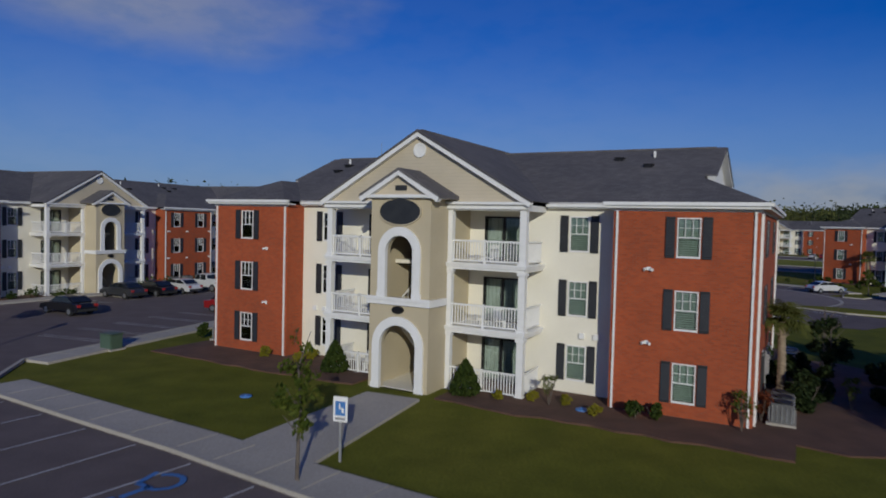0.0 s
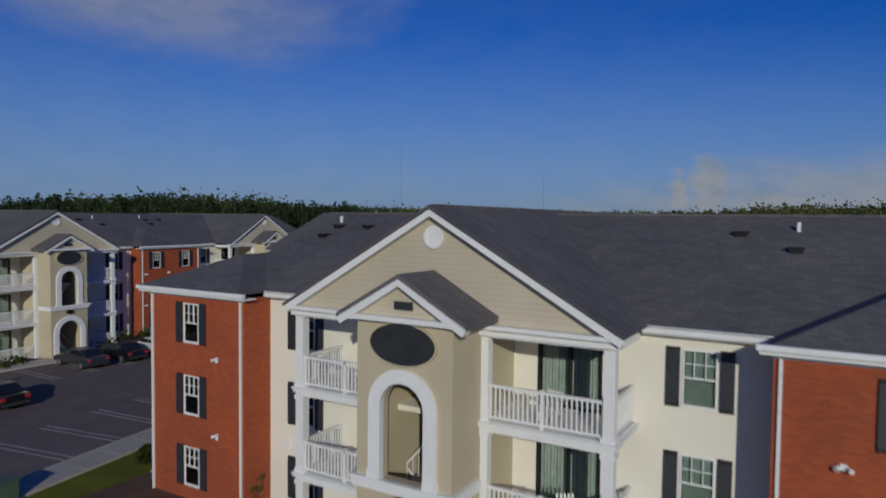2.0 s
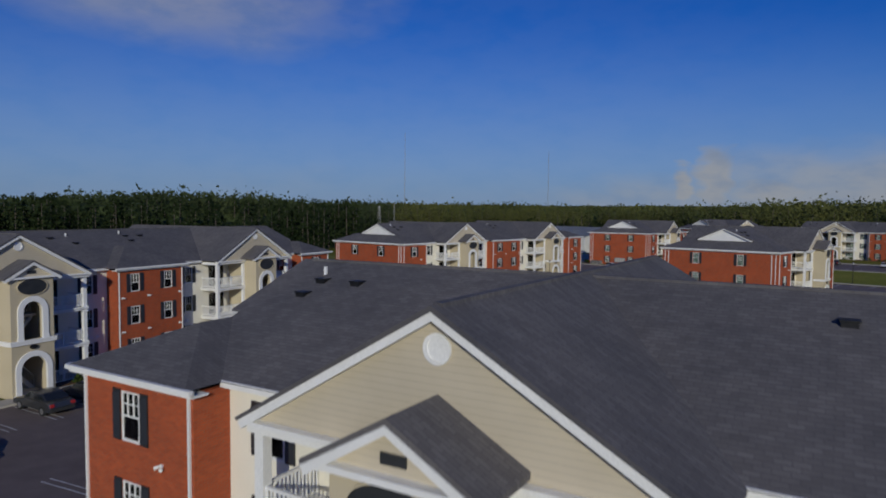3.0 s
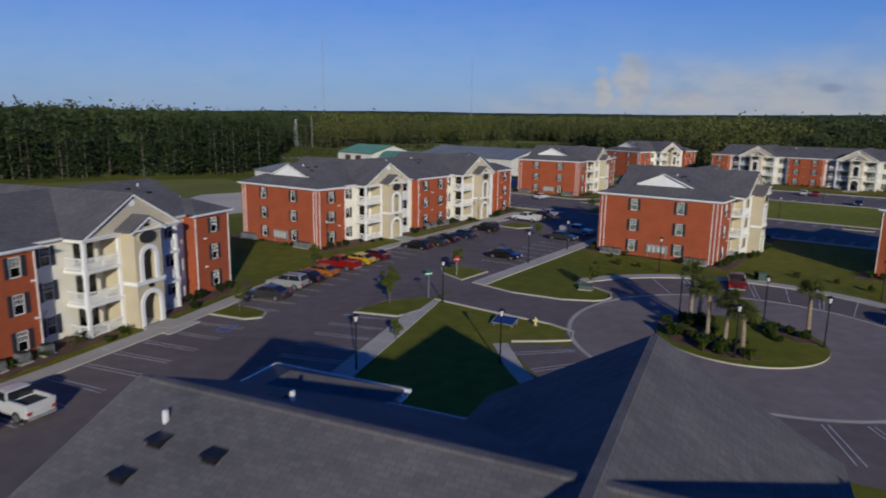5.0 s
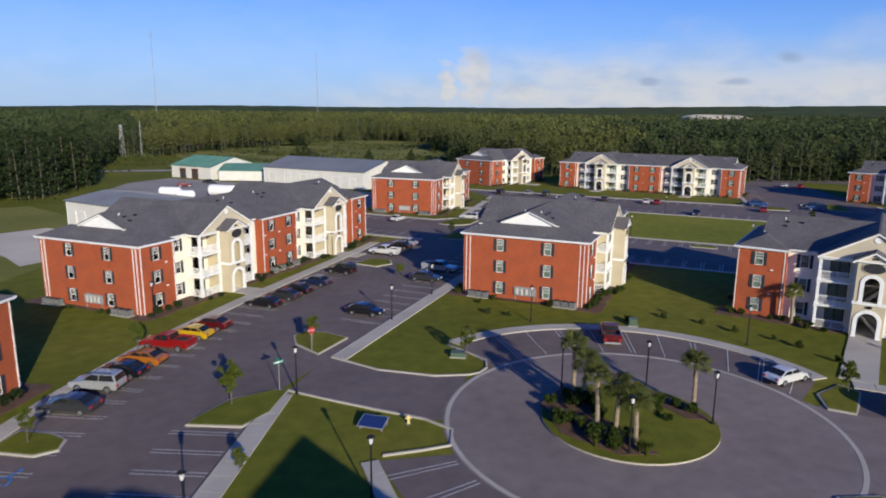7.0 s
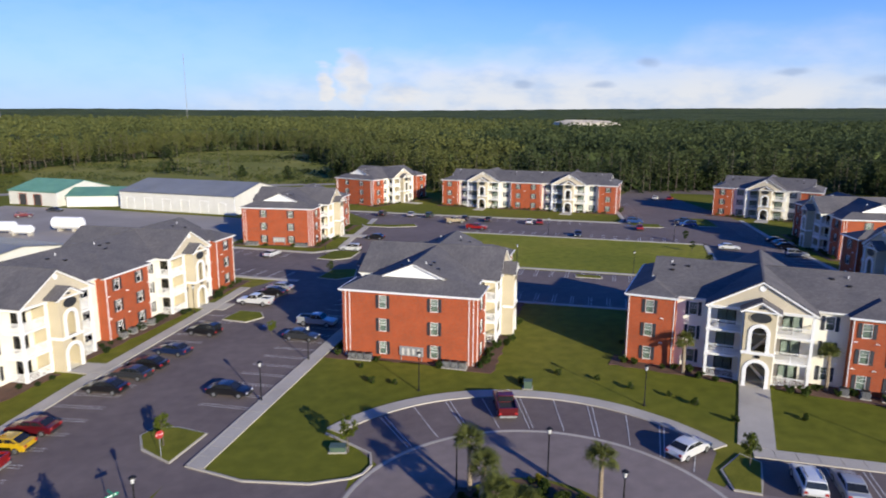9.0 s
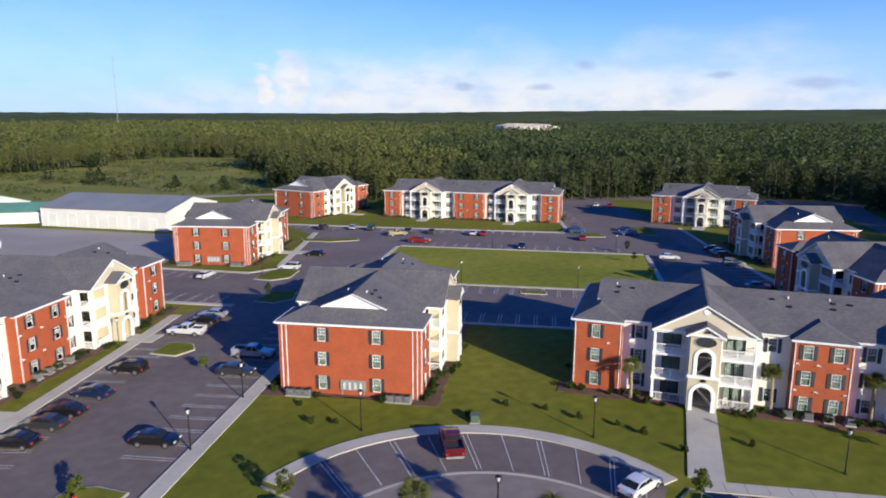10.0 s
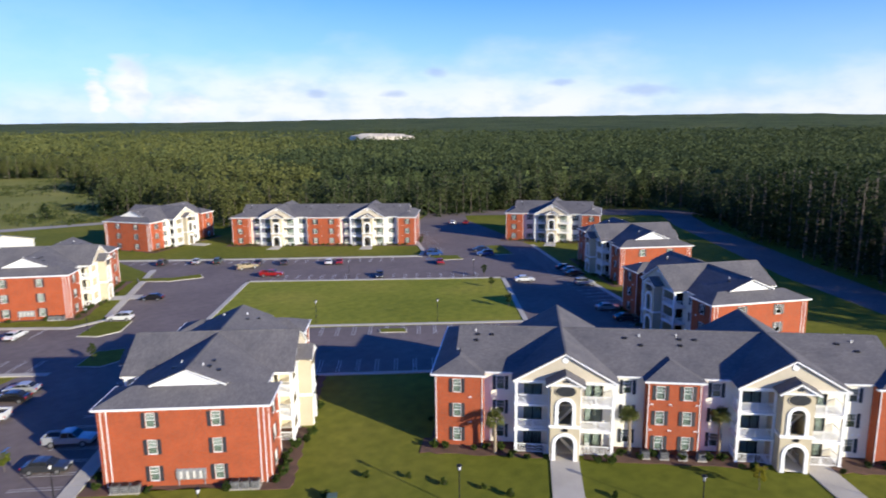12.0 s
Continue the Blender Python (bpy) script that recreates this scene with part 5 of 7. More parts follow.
COLOURS = {"black": (.012, .012, .014), "charcoal": (.04, .042, .046), "silver": (.36, .37, .38), "white": (.72, .72, .7), "red": (.30, .012, .012), "maroon": (.11, .008, .012),
           "yellow": (.68, .42, .015), "orange": (.45, .15, .02), "navy": (.012, .025, .075), "blue": (.03, .08, .25), "green": (.03, .05, .03), "tan": (.35, .28, .17)}
CARS = [  # x, y, heading, kind, colour
    (-28.9, 47.6, 157, "sedan", "black"), (-30.8, 58.2, 156, "sedan", "charcoal"), (-29.3, 60.9, 156, "sedan", "black"), (-28.0, 63.5, 156, "sedan", "white"),
    (-26.4, 66.4, 155, "pickup", "white"), (-17.4, 51.4, -17, "sedan", "red"),
    (-17.6, 94.2, 161, "sedan", "charcoal"), (-16.6, 98.5, 161, "suv", "silver"), (-15.3, 101.3, 158, "sedan", "black"), (-14.1, 104.3, 156, "sedan", "orange"),
    (-12.4, 108.3, 155, "pickup", "red"), (-10.4, 111.4, 153, "sedan", "yellow"), (-8.8, 114.3, 153, "sedan", "maroon"),
    (-3.2, 122.1, 148, "sedan", "black"), (-0.8, 125.3, 146, "sedan", "charcoal"), (0.9, 127.9, 144, "sedan", "black"), (3.7, 131.8, 142, "sedan", "navy"), (7.8, 138.2, 142, "suv", "black"),
    (16.2, 150.6, 143, "pickup", "white"), (19.6, 155.5, 143, "sedan", "black"), (21.2, 158.1, 143, "sedan", "silver"),
    (9.1, 116.2, -32, "sedan", "black"), (19.7, 131.3, -35, "sedan", "charcoal"), (23.0, 136.5, -35, "pickup", "silver"),
    (24.2, 187.0, 51, "sedan", "white"), (41.2, 186.3, 145, "suv", "white"), (50.5, 198.1, 145, "sedan", "black"), (63.9, 234.0, 56, "suv", "black"), (71.6, 229.9, 56, "sedan", "silver"),
    (78.7, 214.0, -1, "pickup", "tan"), (79.6, 201.6, -37, "pickup", "red"), (83.4, 217.3, 56, "sedan", "black"), (75.9, 226.1, 56, "suv", "green"),
    (97.8, 205.3, 56, "sedan", "white"), (100.2, 203.7, 56, "sedan", "red"), (99.2, 183.5, -125, "sedan", "black"), (88.8, 213.0, 56, "sedan", "charcoal"),
    (125.8, 194.8, -36, "suv", "blue"), (127.6, 197.7, -36, "sedan", "navy"), (120.1, 185.7, 56, "sedan", "red"), (136.4, 185.4, 144, "suv", "blue"), (140.1, 191.2, 143, "sedan", "navy"),
    (121.7, 156.6, -37, "sedan", "white"), (137.6, 155.7, -36, "sedan", "silver"), (138.9, 158.6, -36, "sedan", "charcoal"), (129.2, 145.0, -36, "suv", "silver"), (134.9, 152.3, -36, "sedan", "black"),
    (116.2, 129.2, -36, "sedan", "silver"), (112.8, 122.6, -36, "sedan", "charcoal"), (172.8, 233.6, 40, "sedan", "red"), (169.0, 236.8, 40, "sedan", "white"),
    (34.8, 101.9, 69, "pickup", "maroon"), (45.7, 87.6, 13, "sedan", "white"), (50.7, 79.6, 52, "suv", "white"), (53.3, 77.9, 52, "sedan", "silver"),
    (-34.3, 268.1, 11, "suv", "maroon"), (-27.6, 278.0, -29, "sedan", "charcoal"),
]
made = {}
for x, y, h, kind, col in CARS:
    m = pose(x, y, .05 if (Vector((x, y)) - Vector(CC)).length < 26 else .02, 0, 0, h)
    if (kind, col) in made:
        c = copy_thing(made[(kind, col)], m)
    else:
        c = made[(kind, col)] = make_car(kind, col, COLOURS[col])
        c.matrix_basis = m
    word = {"sedan": "sedan car", "suv": "sport utility vehicle", "pickup": "pickup truck"}[kind]
    tagged(c, f"{col} {word} parked on the asphalt bay", "car" if kind != "pickup" else "pickup truck", "parked cars")

# ---------------- lamps, signs, utilities ----------------


def street_lamp():
    o = new("street_lamp")
    bm = bmesh.new()
    tube(bm, (0, 0, 0), (0, 0, .5), .11, .08)
    tube(bm, (0, 0, .45), (0, 0, 3.85), .07, .05)
    part("pole", bm, DARKMETAL, o)
    part("base_plate", boxes((-.16, .16, -.16, .16, 0, .06)), DARKMETAL, o)
    bm = bmesh.new()
    tube(bm, (0, 0, 3.8), (0, 0, 3.91), .1, .16)
    tube(bm, (0, 0, 4.35), (0, 0, 4.53), .3, .05)
    for i in range(4):
        a = math.pi / 4 + i * math.pi / 2
        tube(bm, (.15 * math.cos(a), .15 * math.sin(a), 3.9), (.22 * math.cos(a), .22 * math.sin(a), 4.35), .016, n=4)
    part("lantern_frame", bm, DARKMETAL, o, "black lantern frame")
    bm = bmesh.new()
    tube(bm, (0, 0, 3.91), (0, 0, 4.33), .12, .18)
    part("lantern_glass", bm, LAMPWHITE, o, "clear lantern glass")
    return o


LAMPS = [(24.2, 90.3), (32.0, 89.1), (33.3, 81.0), (24.4, 78.1), (5.3, 76.4), (0.7, 93.9), (28.3, 109.6), (48.7, 97.2), (12.0, 113.2), (-5.7, 74.4), (19.0, 123.3),
         (64.4, 81.0), (68.4, 159.7), (85.9, 145.4), (-16.0, 120.0), (34.8, 183.0), (-23.5, 28.9), (80.5, 70.0), (92.9, 187.4), (116.6, 168.7), (7.0, 148.9)]
first = None
for x, y in LAMPS:
    z = .2 if (Vector((x, y)) - Vector(CC)).length < RI else .0
    if first is None:
        o = first = street_lamp()
        o.matrix_basis = pose(x, y, z)
    else:
        o = copy_thing(first, pose(x, y, z))
    tagged(o, "black metal street lamp with a lantern head", "street lamp", "street lamps")

# accessible parking sign by the entrance path
s = new("parking_sign")
part("post", boxes((-.04, .04, -.03, .03, 0, 1.9)), GALV, s)
part("panel", boxes((-.24, .24, -.055, -.035, 1.3, 2.1)), WHITE, s, "white sign panel")
bm = bmesh.new()
box(bm, -.17, .17, -.063, -.055, 1.5, 1.95)
part("blue_field", bm, BLUEPAINT, s, "blue square")
bm = bmesh.new()
for a, b, w in (((-.02, 1.86), (-.02, 1.72), .05), ((-.02, 1.74), (.07, 1.72), .04), ((.07, 1.72), (.1, 1.6), .04)):
    box(bm, min(a[0], b[0]) - w / 2, max(a[0], b[0]) + w / 2, -.068, -.062, min(a[1], b[1]) - w / 3, max(a[1], b[1]) + w / 3)
part("wheelchair_symbol", bm, WHITE, s)
part("lower_bar", boxes((-.17, .17, -.062, -.05, 1.36, 1.44)), GALV, s)
s.matrix_basis = pose(-1.0, 20.1, 0, 0, 0, -10)
tagged(s, "white and blue accessible parking sign on a post", "sign")

s = new("stop_sign")
part("post", boxes((-.03, .03, -.03, .03, 0, 2.1)), GALV, s)
bm = bmesh.new()
prism_xz(bm, [(.38 * math.cos(math.pi / 8 + i * math.pi / 4), 2.15 + .38 * math.sin(math.pi / 8 + i * math.pi / 4)) for i in range(8)], -.06, -.04)
part("panel", tidy(bm), LAMPRED, s, "red octagonal panel")
cu = bpy.data.curves.new("stop", "FONT")
cu.body, cu.size, cu.align_x, cu.align_y, cu.extrude = "STOP", .26, "CENTER", "CENTER", .003
t = new("lettering", cu)
cu.materials.append(WHITE)
t.parent = s
t.matrix_basis = pose(0, -.066, 2.15, 90, 0, 0)
s.matrix_basis = pose(2.3, 104.4, .19, 0, 0, 20)
tagged(s, "red stop sign on a steel post", "sign")

s = new("street_name_sign")
part("post", boxes((-.03, .03, -.03, .03, 0, 2.6)), GALV, s)
GREENPAINT = mottled("green_sign_face", (.02, .22, .14), (.03, .28, .18), 3, 40, .5, .02)
part("blade", boxes((-.5, .5, -.012, .012, 2.6, 2.82)), GREENPAINT, s, "green name blade")
part("blade", boxes((-.012, .012, -.5, .5, 2.84, 3.06)), GREENPAINT, s, "green name blade")
for z, q in ((2.71, (-.36, .36, -.017, -.012)),):
    part("name_bar", boxes((*q, z - .05, z + .05)), WHITE, s)
s.matrix_basis = pose(-0.8, 94.7, .1, 0, 0, 30)
tagged(s, "green street name sign with two blades on a post", "sign")

s = new("solar_panel")
part("frame", boxes((-1.1, 1.1, -.8, .8, .5, .56)), GALV, s, loc=pose(0, 0, 0, 12, 0, 0))
part("panel", boxes((-1.02, 1.02, -.72, .72, .56, .575)), paint("dark_blue_panel", (.02, .035, .12), .2), s, "dark blue cells", pose(0, 0, 0, 12, 0, 0))
for x in (-.9, .9):
    for y in (-.6, .6):
        part("leg", boxes((x - .04, x + .04, y - .04, y + .04, 0, .5 + y * .2)), GALV, s)
s.matrix_basis = pose(6.6, 86.3, 0, 0, 0, -28)
tagged(s, "low ground-mounted blue solar panel on the lawn", "solar panel")

bm = bmesh.new()
tube(bm, (0, 0, 0), (0, 0, .65), .13, .11), tube(bm, (0, 0, .62), (0, 0, .8), .14, .04), tube(bm, (-.24, 0, .5), (.24, 0, .5), .07)
s = new("fire_hydrant")
part("barrel", bm, paint("hydrant_yellow", (.62, .5, .2), .5), s)
bm = bmesh.new()
tube(bm, (0, 0, 0), (0, 0, .06), .2)
part("flange", bm, GALV, s)
s.matrix_basis = pose(9.4, 86.3, 0)
tagged(s, "pale yellow fire hydrant on the lawn", "fire hydrant")


def utility_box(x, y, h, w=.9, d=.8, z=.9):
    s = new("utility_box")
    gm_ = paint("green_cabinet", (.07, .11, .075), .5)
    bm = boxes((-w / 2, w / 2, -d / 2, d / 2, .08, z))
    bmesh.ops.bevel(bm, geom=bm.edges[:], offset=.04, segments=2, affect="EDGES")
    part("cabinet", bm, gm_, s)
    part("plinth", boxes((-w / 2 - .1, w / 2 + .1, -d / 2 - .1, d / 2 + .1, 0, .08)), CONCRETE, s)
    part("lid", boxes((-w / 2 - .03, w / 2 + .03, -d / 2 - .03, d / 2 + .03, z, z + .05)), gm_, s)
    s.matrix_basis = pose(x, y, 0, 0, 0, h)
    tagged(s, "dark green utility cabinet on a concrete plinth in grass", "utility box")


utility_box(39.7, 105.7, -30), utility_box(-17.9, 35.3, -20), utility_box(14.9, 32.6, 20, 1.2, 1, 1.0), utility_box(16.9, 100.0, -20, 1.4, .9, .5)


def ac_unit():
    s = new("air_conditioner")
    bm = boxes((-.42, .42, -.42, .42, .1, .85))
    bmesh.ops.bevel(bm, geom=[e for e in bm.edges if abs(e.verts[0].co.z - e.verts[1].co.z) > .5], offset=.06, segments=2, affect="EDGES")
    part("casing", bm, ACGREY, s, "grey metal casing")
    bm = bmesh.new()
    for k in range(4):
        for i in range(0, 9, 2):
            x = -.34 + i * .085
            q = boxes((x, x + .03, -.45, -.42, .16, .78))
            turn_z(q, 90 * k)
            me = bpy.data.meshes.new("bar")
            q.to_mesh(me)
            q.free()
            bm.from_mesh(me)
            bpy.data.meshes.remove(me)
    part("grille", bm, GALV, s, "pale guard bars", kind="stuff")
    bm = bmesh.new()
    tube(bm, (0, 0, .85), (0, 0, .9), .34, n=16)
    part("fan_cover", bm, DARKMETAL, s)
    part("pad", boxes((-.52, .52, -.52, .52, 0, .1)), CONCRETE, s)
    return s


AC = None


def place_ac(x, y, h):
    global AC
    m = pose(x, y, .06, 0, 0, h)
    if AC is None:
        AC = ac_unit()
        AC.matrix_basis = m
        o = AC
    else:
        o = copy_thing(AC, m)
    tagged(o, "grey outdoor air conditioner on a concrete pad by the wall", "air conditioner", "air conditioners by the walls")


def meter_bank(k, lx, ly, turn):
    s = new("meter_bank")
    part("backboard", boxes((-1.5, 1.5, -.08, 0, .7, 1.9)), GALV, s)
    for i in range(9):
        x = -1.35 + i * .33
        part("meter_box", boxes((x - .13, x + .13, -.2, -.08, .8 + .06 * (i % 3), 1.75 - .08 * (i % 2))), SHEDWALL if i % 2 else GALV, s)
    for x in (-1.3, 1.3):
        part("leg", boxes((x - .05, x + .05, -.07, -.01, 0, .7)), GALV, s)
    a = on_site(k, lx, ly)
    s.matrix_basis = pose(*a, 0, 0, 0, SITES[k][2] + turn)
    tagged(s, "row of grey electric meter boxes on the brick wall", "electric meters")


for k, site in enumerate(SITES):
    L = half_length(k)
    for sgn in (-1, 1):
        if k in (4, 6, 7, 8, 9, 10) or (k in (2, 3, 5) and sgn > 0):
            continue
        if k in (0, 1, 2, 3, 5):
            meter_bank(k, sgn * (L + .02), sgn * 0.4, -90 if sgn < 0 else 90)
        for y in (-7.0, -6.0, -5.0, 4.9, 5.9, 6.9):
            a = on_site(k, sgn * (L + .95), y)
            place_ac(*a, site[2])
    if k in (1, 2, 4):
        for x in (-3.0, -1.0, 1.0, 3.0):
            place_ac(*on_site(k, x, -9.3), site[2])


def lid(x, y):
    bm = bmesh.new()
    tube(bm, (0, 0, 0), (0, 0, .05), .26, .24, 14), tube(bm, (0, 0, .05), (0, 0, .08), .08, .06, 8)
    tagged(part("valve_lid", bm, BLUEPAINT, loc=(x, y, .07)), "small blue plastic valve lid in the grass", "valve lid", "valve lids")


lid(-6.7, 26.8), lid(7.4, 27.2)

# porch chairs seen on the balconies


def porch_chair(k, lx, ly, z, h):
    s = new("porch_chair")
    mt = WHITE
    part("seat", boxes((-.25, .25, -.25, .25, .4, .44)), mt, s)
    for i in range(5):
        x = -.22 + i * .11
        part("back_slat", boxes((x - .03, x + .03, .22, .26, .44, 1.0)), mt, s)
    for x in (-.22, .22):
        for y in (-.22, .22):
            part("leg", boxes((x - .025, x + .025, y - .025, y + .025, 0, .4)), mt, s)
    s.matrix_basis = pose(*on_site(k, lx, ly), z, 0, 0, SITES[k][2] + h)
    tagged(s, "white slatted porch chair on a balcony", "chair", "balcony chairs")


porch_chair(0, -3.2, -8.6, .03, 20), porch_chair(0, 3.3, -8.4, 5.67, -15), porch_chair(0, 3.9, -8.6, 2.85, 30), porch_chair(4, -9.2, -8.6, .03, 0), porch_chair(1, -8.9, -8.5, 2.85, 0)

# ---------------- sheds and masts beyond ----------------


def shed(name, x, y, h, length, depth, eave, ridge, roof_m, wall_m, doors, label):
    """A gabled shed; x, y: its near left corner, its front along the heading."""
    s = new(name)
    bm = bmesh.new()
    wall_x(bm, 0, length, 0, .2, 0, eave, [(d, w / 2, 0.0, hh) for d, w, hh in doors])
    part("wall", bm, wall_m, s)
    part("wall", boxes((0, length, depth - .2, depth, 0, eave)), wall_m, s)
    for xx in (0, length - .2):
        bm = bmesh.new()
        pts = [(.0, 0), (depth, 0), (depth, eave), (depth / 2, ridge), (0, eave)]
        prism_xz(bm, pts, 0, .2)
        bmesh.ops.rotate(bm, verts=bm.verts, cent=(0, 0, 0), matrix=Matrix.Rotation(math.pi / 2, 3, "Z"))
        bmesh.ops.translate(bm, verts=bm.verts, vec=(xx + .2, 0, 0))
        part("gable_wall", tidy(bm), wall_m, s)
    for sgn in (0, 1):
        bm = bmesh.new()
        y0, y1 = (-.4, depth / 2) if not sgn else (depth + .4, depth / 2)
        sl = (ridge - eave) / (depth / 2) * .4
        prof = [(-.4, 0), (-.4, .16)]
        for i in range(int(length / 1.2)):
            xx = .3 + i * 1.2
            prof += [(xx, .16), (xx + .03, .24), (xx + .1, .24), (xx + .13, .16)]
        prof += [(length + .4, .16), (length + .4, 0)]
        va = [bm.verts.new((px, y0, eave - sl + pz)) for px, pz in prof]
        vb = [bm.verts.new((px, y1, ridge + pz)) for px, pz in prof]
        bm.faces.new(va), bm.faces.new(vb[::-1])
        for i in range(len(prof)):
            j = (i + 1) % len(prof)
            bm.faces.new((va[i], vb[i], vb[j], va[j]))
        part("roof", tidy(bm), roof_m, s, "ribbed metal roof")
    for d, w, hh in doors:
        bm = bmesh.new()
        prof = [(.16, 0.01), (.16, hh)]
        for i in range(8, 0, -1):
            prof += [(.1, hh * i / 8 - .01), (.1, hh * (i - 1) / 8 + .06), (.13, hh * (i - 1) / 8 + .04), (.13, hh * (i - 1) / 8 + .01)]
        ends = [[bm.verts.new((xx, y_, z_)) for y_, z_ in prof] for xx in (d - w / 2, d + w / 2)]
        for i in range(len(prof)):
            j = (i + 1) % len(prof)
            bm.faces.new((ends[0][i], ends[0][j], ends[1][j], ends[1][i]))
        bm.faces.new(ends[0]), bm.faces.new(ends[1][::-1])
        bmesh.ops.recalc_face_normals(bm, faces=bm.faces[:])
        part("roller_door", bm, SHEDWALL if roof_m is METALROOF else PAINTED_DARK, s, "roller door")
        part("door_frame", boxes((d - w / 2 - .15, d - w / 2, -.05, .2, 0, hh), (d + w / 2, d + w / 2 + .15, -.05, .2, 0, hh), (d - w / 2 - .15, d + w / 2 + .15, -.05, .2, hh, hh + .15)), WHITE if roof_m is METALROOF else BRICK, s)
    for xx in (.1, length - .1):
        part("corner_trim", boxes((xx - .12, xx + .12, -.04, .01, 0, eave - .2)), WHITE, s)
    s.matrix_basis = pose(x, y, 0, 0, 0, h)
    tagged(s, label, "shed" if length < 30 else "warehouse")


shed("warehouse", -9.3, 278.6, -41.5, 43, 26, 5.6, 8.6, METALROOF, SHEDWALL, [(4, 3, 3.8), (11, 3, 3.8), (18, 3, 3.8), (25, 3, 3.8), (32, 3, 3.8), (38.5, 2.4, 3.4)], "long pale metal warehouse with a low grey roof")
shed("shed", -44.0, 304.2, -42, 21, 22, 4.6, 7.6, GREENROOF, SHEDWALL, [(6, 3.2, 3.6), (12.5, 3.2, 3.6)], "low pale building with a green metal roof")
shed("shed", -25.4, 288.3, -14, 16, 15, 3.6, 5.6, GREENROOF, SHEDWALL, [], "low brick-based building with a green metal roof")
shed("shed", -46.6, 191.6, -44, 29, 18, 5.6, 6.9, METALROOF, SHEDWALL, [(5, 3.2, 3.6)], "white metal shed with a grey roof behind the apartments")


def tank(x, y, h, r=1.3, length=7):
    s = new("storage_tank")
    bm = bmesh.new()
    prof = [(-length / 2, .02), (-length / 2 + .25, r * .6), (-length / 2 + .8, r), (length / 2 - .8, r), (length / 2 - .25, r * .6), (length / 2, .02)]
    for (a, ra), (b, rb) in zip(prof, prof[1:]):
        tube(bm, (a, 0, r + .5), (b, 0, r + .5), ra, rb, 16)
    part("tank", bm, WHITE, s)
    for xx in (-2, 2):
        part("saddle", boxes((xx - .2, xx + .2, -r * .8, r * .8, 0, .9)), CONCRETE, s)
    s.matrix_basis = pose(x, y, 0, 0, 0, h)
    tagged(s, "white horizontal gas storage tank in the yard", "storage tank", "storage tanks")


tank(-19.4, 237.4, -30, 1.6, 9), tank(-33.9, 239.3, -20, 1.3, 7), tank(-29.0, 234.0, -25, 1.1, 6)


def mast(x, y, height, w, label, legs=3, thick=.13):
    s = new("radio_mast")
    for i in range(legs):
        a = 2 * math.pi * i / legs
        bm = bmesh.new()
        tube(bm, (w * math.cos(a), w * math.sin(a), 0), (w * .35 * math.cos(a), w * .35 * math.sin(a), height), w * thick, w * thick * .8, 5)
        part("leg", bm, GALV, s)
    n = 10
    bm = bmesh.new()
    for k in range(n):
        z0, z1 = height * k / n, height * (k + 1) / n
        f0, f1 = 1 - .65 * k / n, 1 - .65 * (k + 1) / n
        for i in range(legs):
            a, b = 2 * math.pi * i / legs, 2 * math.pi * (i + 1) / legs
            tube(bm, (w * f0 * math.cos(a), w * f0 * math.sin(a), z0), (w * f1 * math.cos(b), w * f1 * math.sin(b), z1), w * .06, n=4)
    part("lattice", bm, GALV, s, kind="stuff")
    s.matrix_basis = pose(x, y, 0)
    tagged(s, label, "mast", "masts")


mast(-266, 1487, 190, .9, "tall thin steel radio mast behind the woods", 3, .26)
mast(55, 1510, 150, .9, "tall thin steel radio mast behind the woods", 3, .26)
mast(-89, 426, 17, 1.5, "steel lattice mast at the utility yard", 4)
mast(-79, 424, 19, .6, "steel lattice mast at the utility yard")
mast(-189, 456, 27, .5, "thin steel mast above the trees")

# ---------------- plants ----------------
RNG = np.random.default_rng(7)


def quads(centres, size, flat_=0.0):
    """Small leaf cards with folded tips, scattered at the centres: vertices and faces."""
    n = len(centres)
    u = RNG.normal(size=(n, 3))
    u[:, 2] *= 1 - flat_
    u /= np.linalg.norm(u, axis=1)[:, None]
    v = np.cross(u, RNG.normal(size=(n, 3)))
    v /= np.linalg.norm(v, axis=1)[:, None]
    s = np.broadcast_to(np.asarray(size, float), (n,))[:, None] * RNG.uniform(.6, 1.3, (n, 1))
    a, b = u * s, v * s * .62
    nrm = np.cross(u, v) * s * .22
    pts = np.stack([centres - a, centres - b * .9 + nrm, centres + a, centres + b + nrm], 1).reshape(-1, 3)
    idx = np.arange(n * 4).reshape(-1, 4)
    return pts, idx


def leaf_mesh(name, centres, size, material, flat_=0.0):
    p, f = quads(np.asarray(centres, float), size, flat_)
    me = bpy.data.meshes.new(name)
    me.from_pydata(p.tolist(), [], f.tolist())
    me.materials.append(material)
    return me


def ball(n, rx, ry, rz, hollow=.5):
    d = RNG.normal(size=(n, 3))
    d /= np.linalg.norm(d, axis=1)[:, None]
    r = RNG.uniform(hollow, 1, (n, 1)) ** .6
    return d * r * (rx, ry, rz)


def clumps(n_clump, per, rx, ry, rz, cr):
    c = ball(n_clump, rx, ry, rz, .3)
    return np.concatenate([q + ball(per, cr, cr, cr * .8, .2) for q in c])


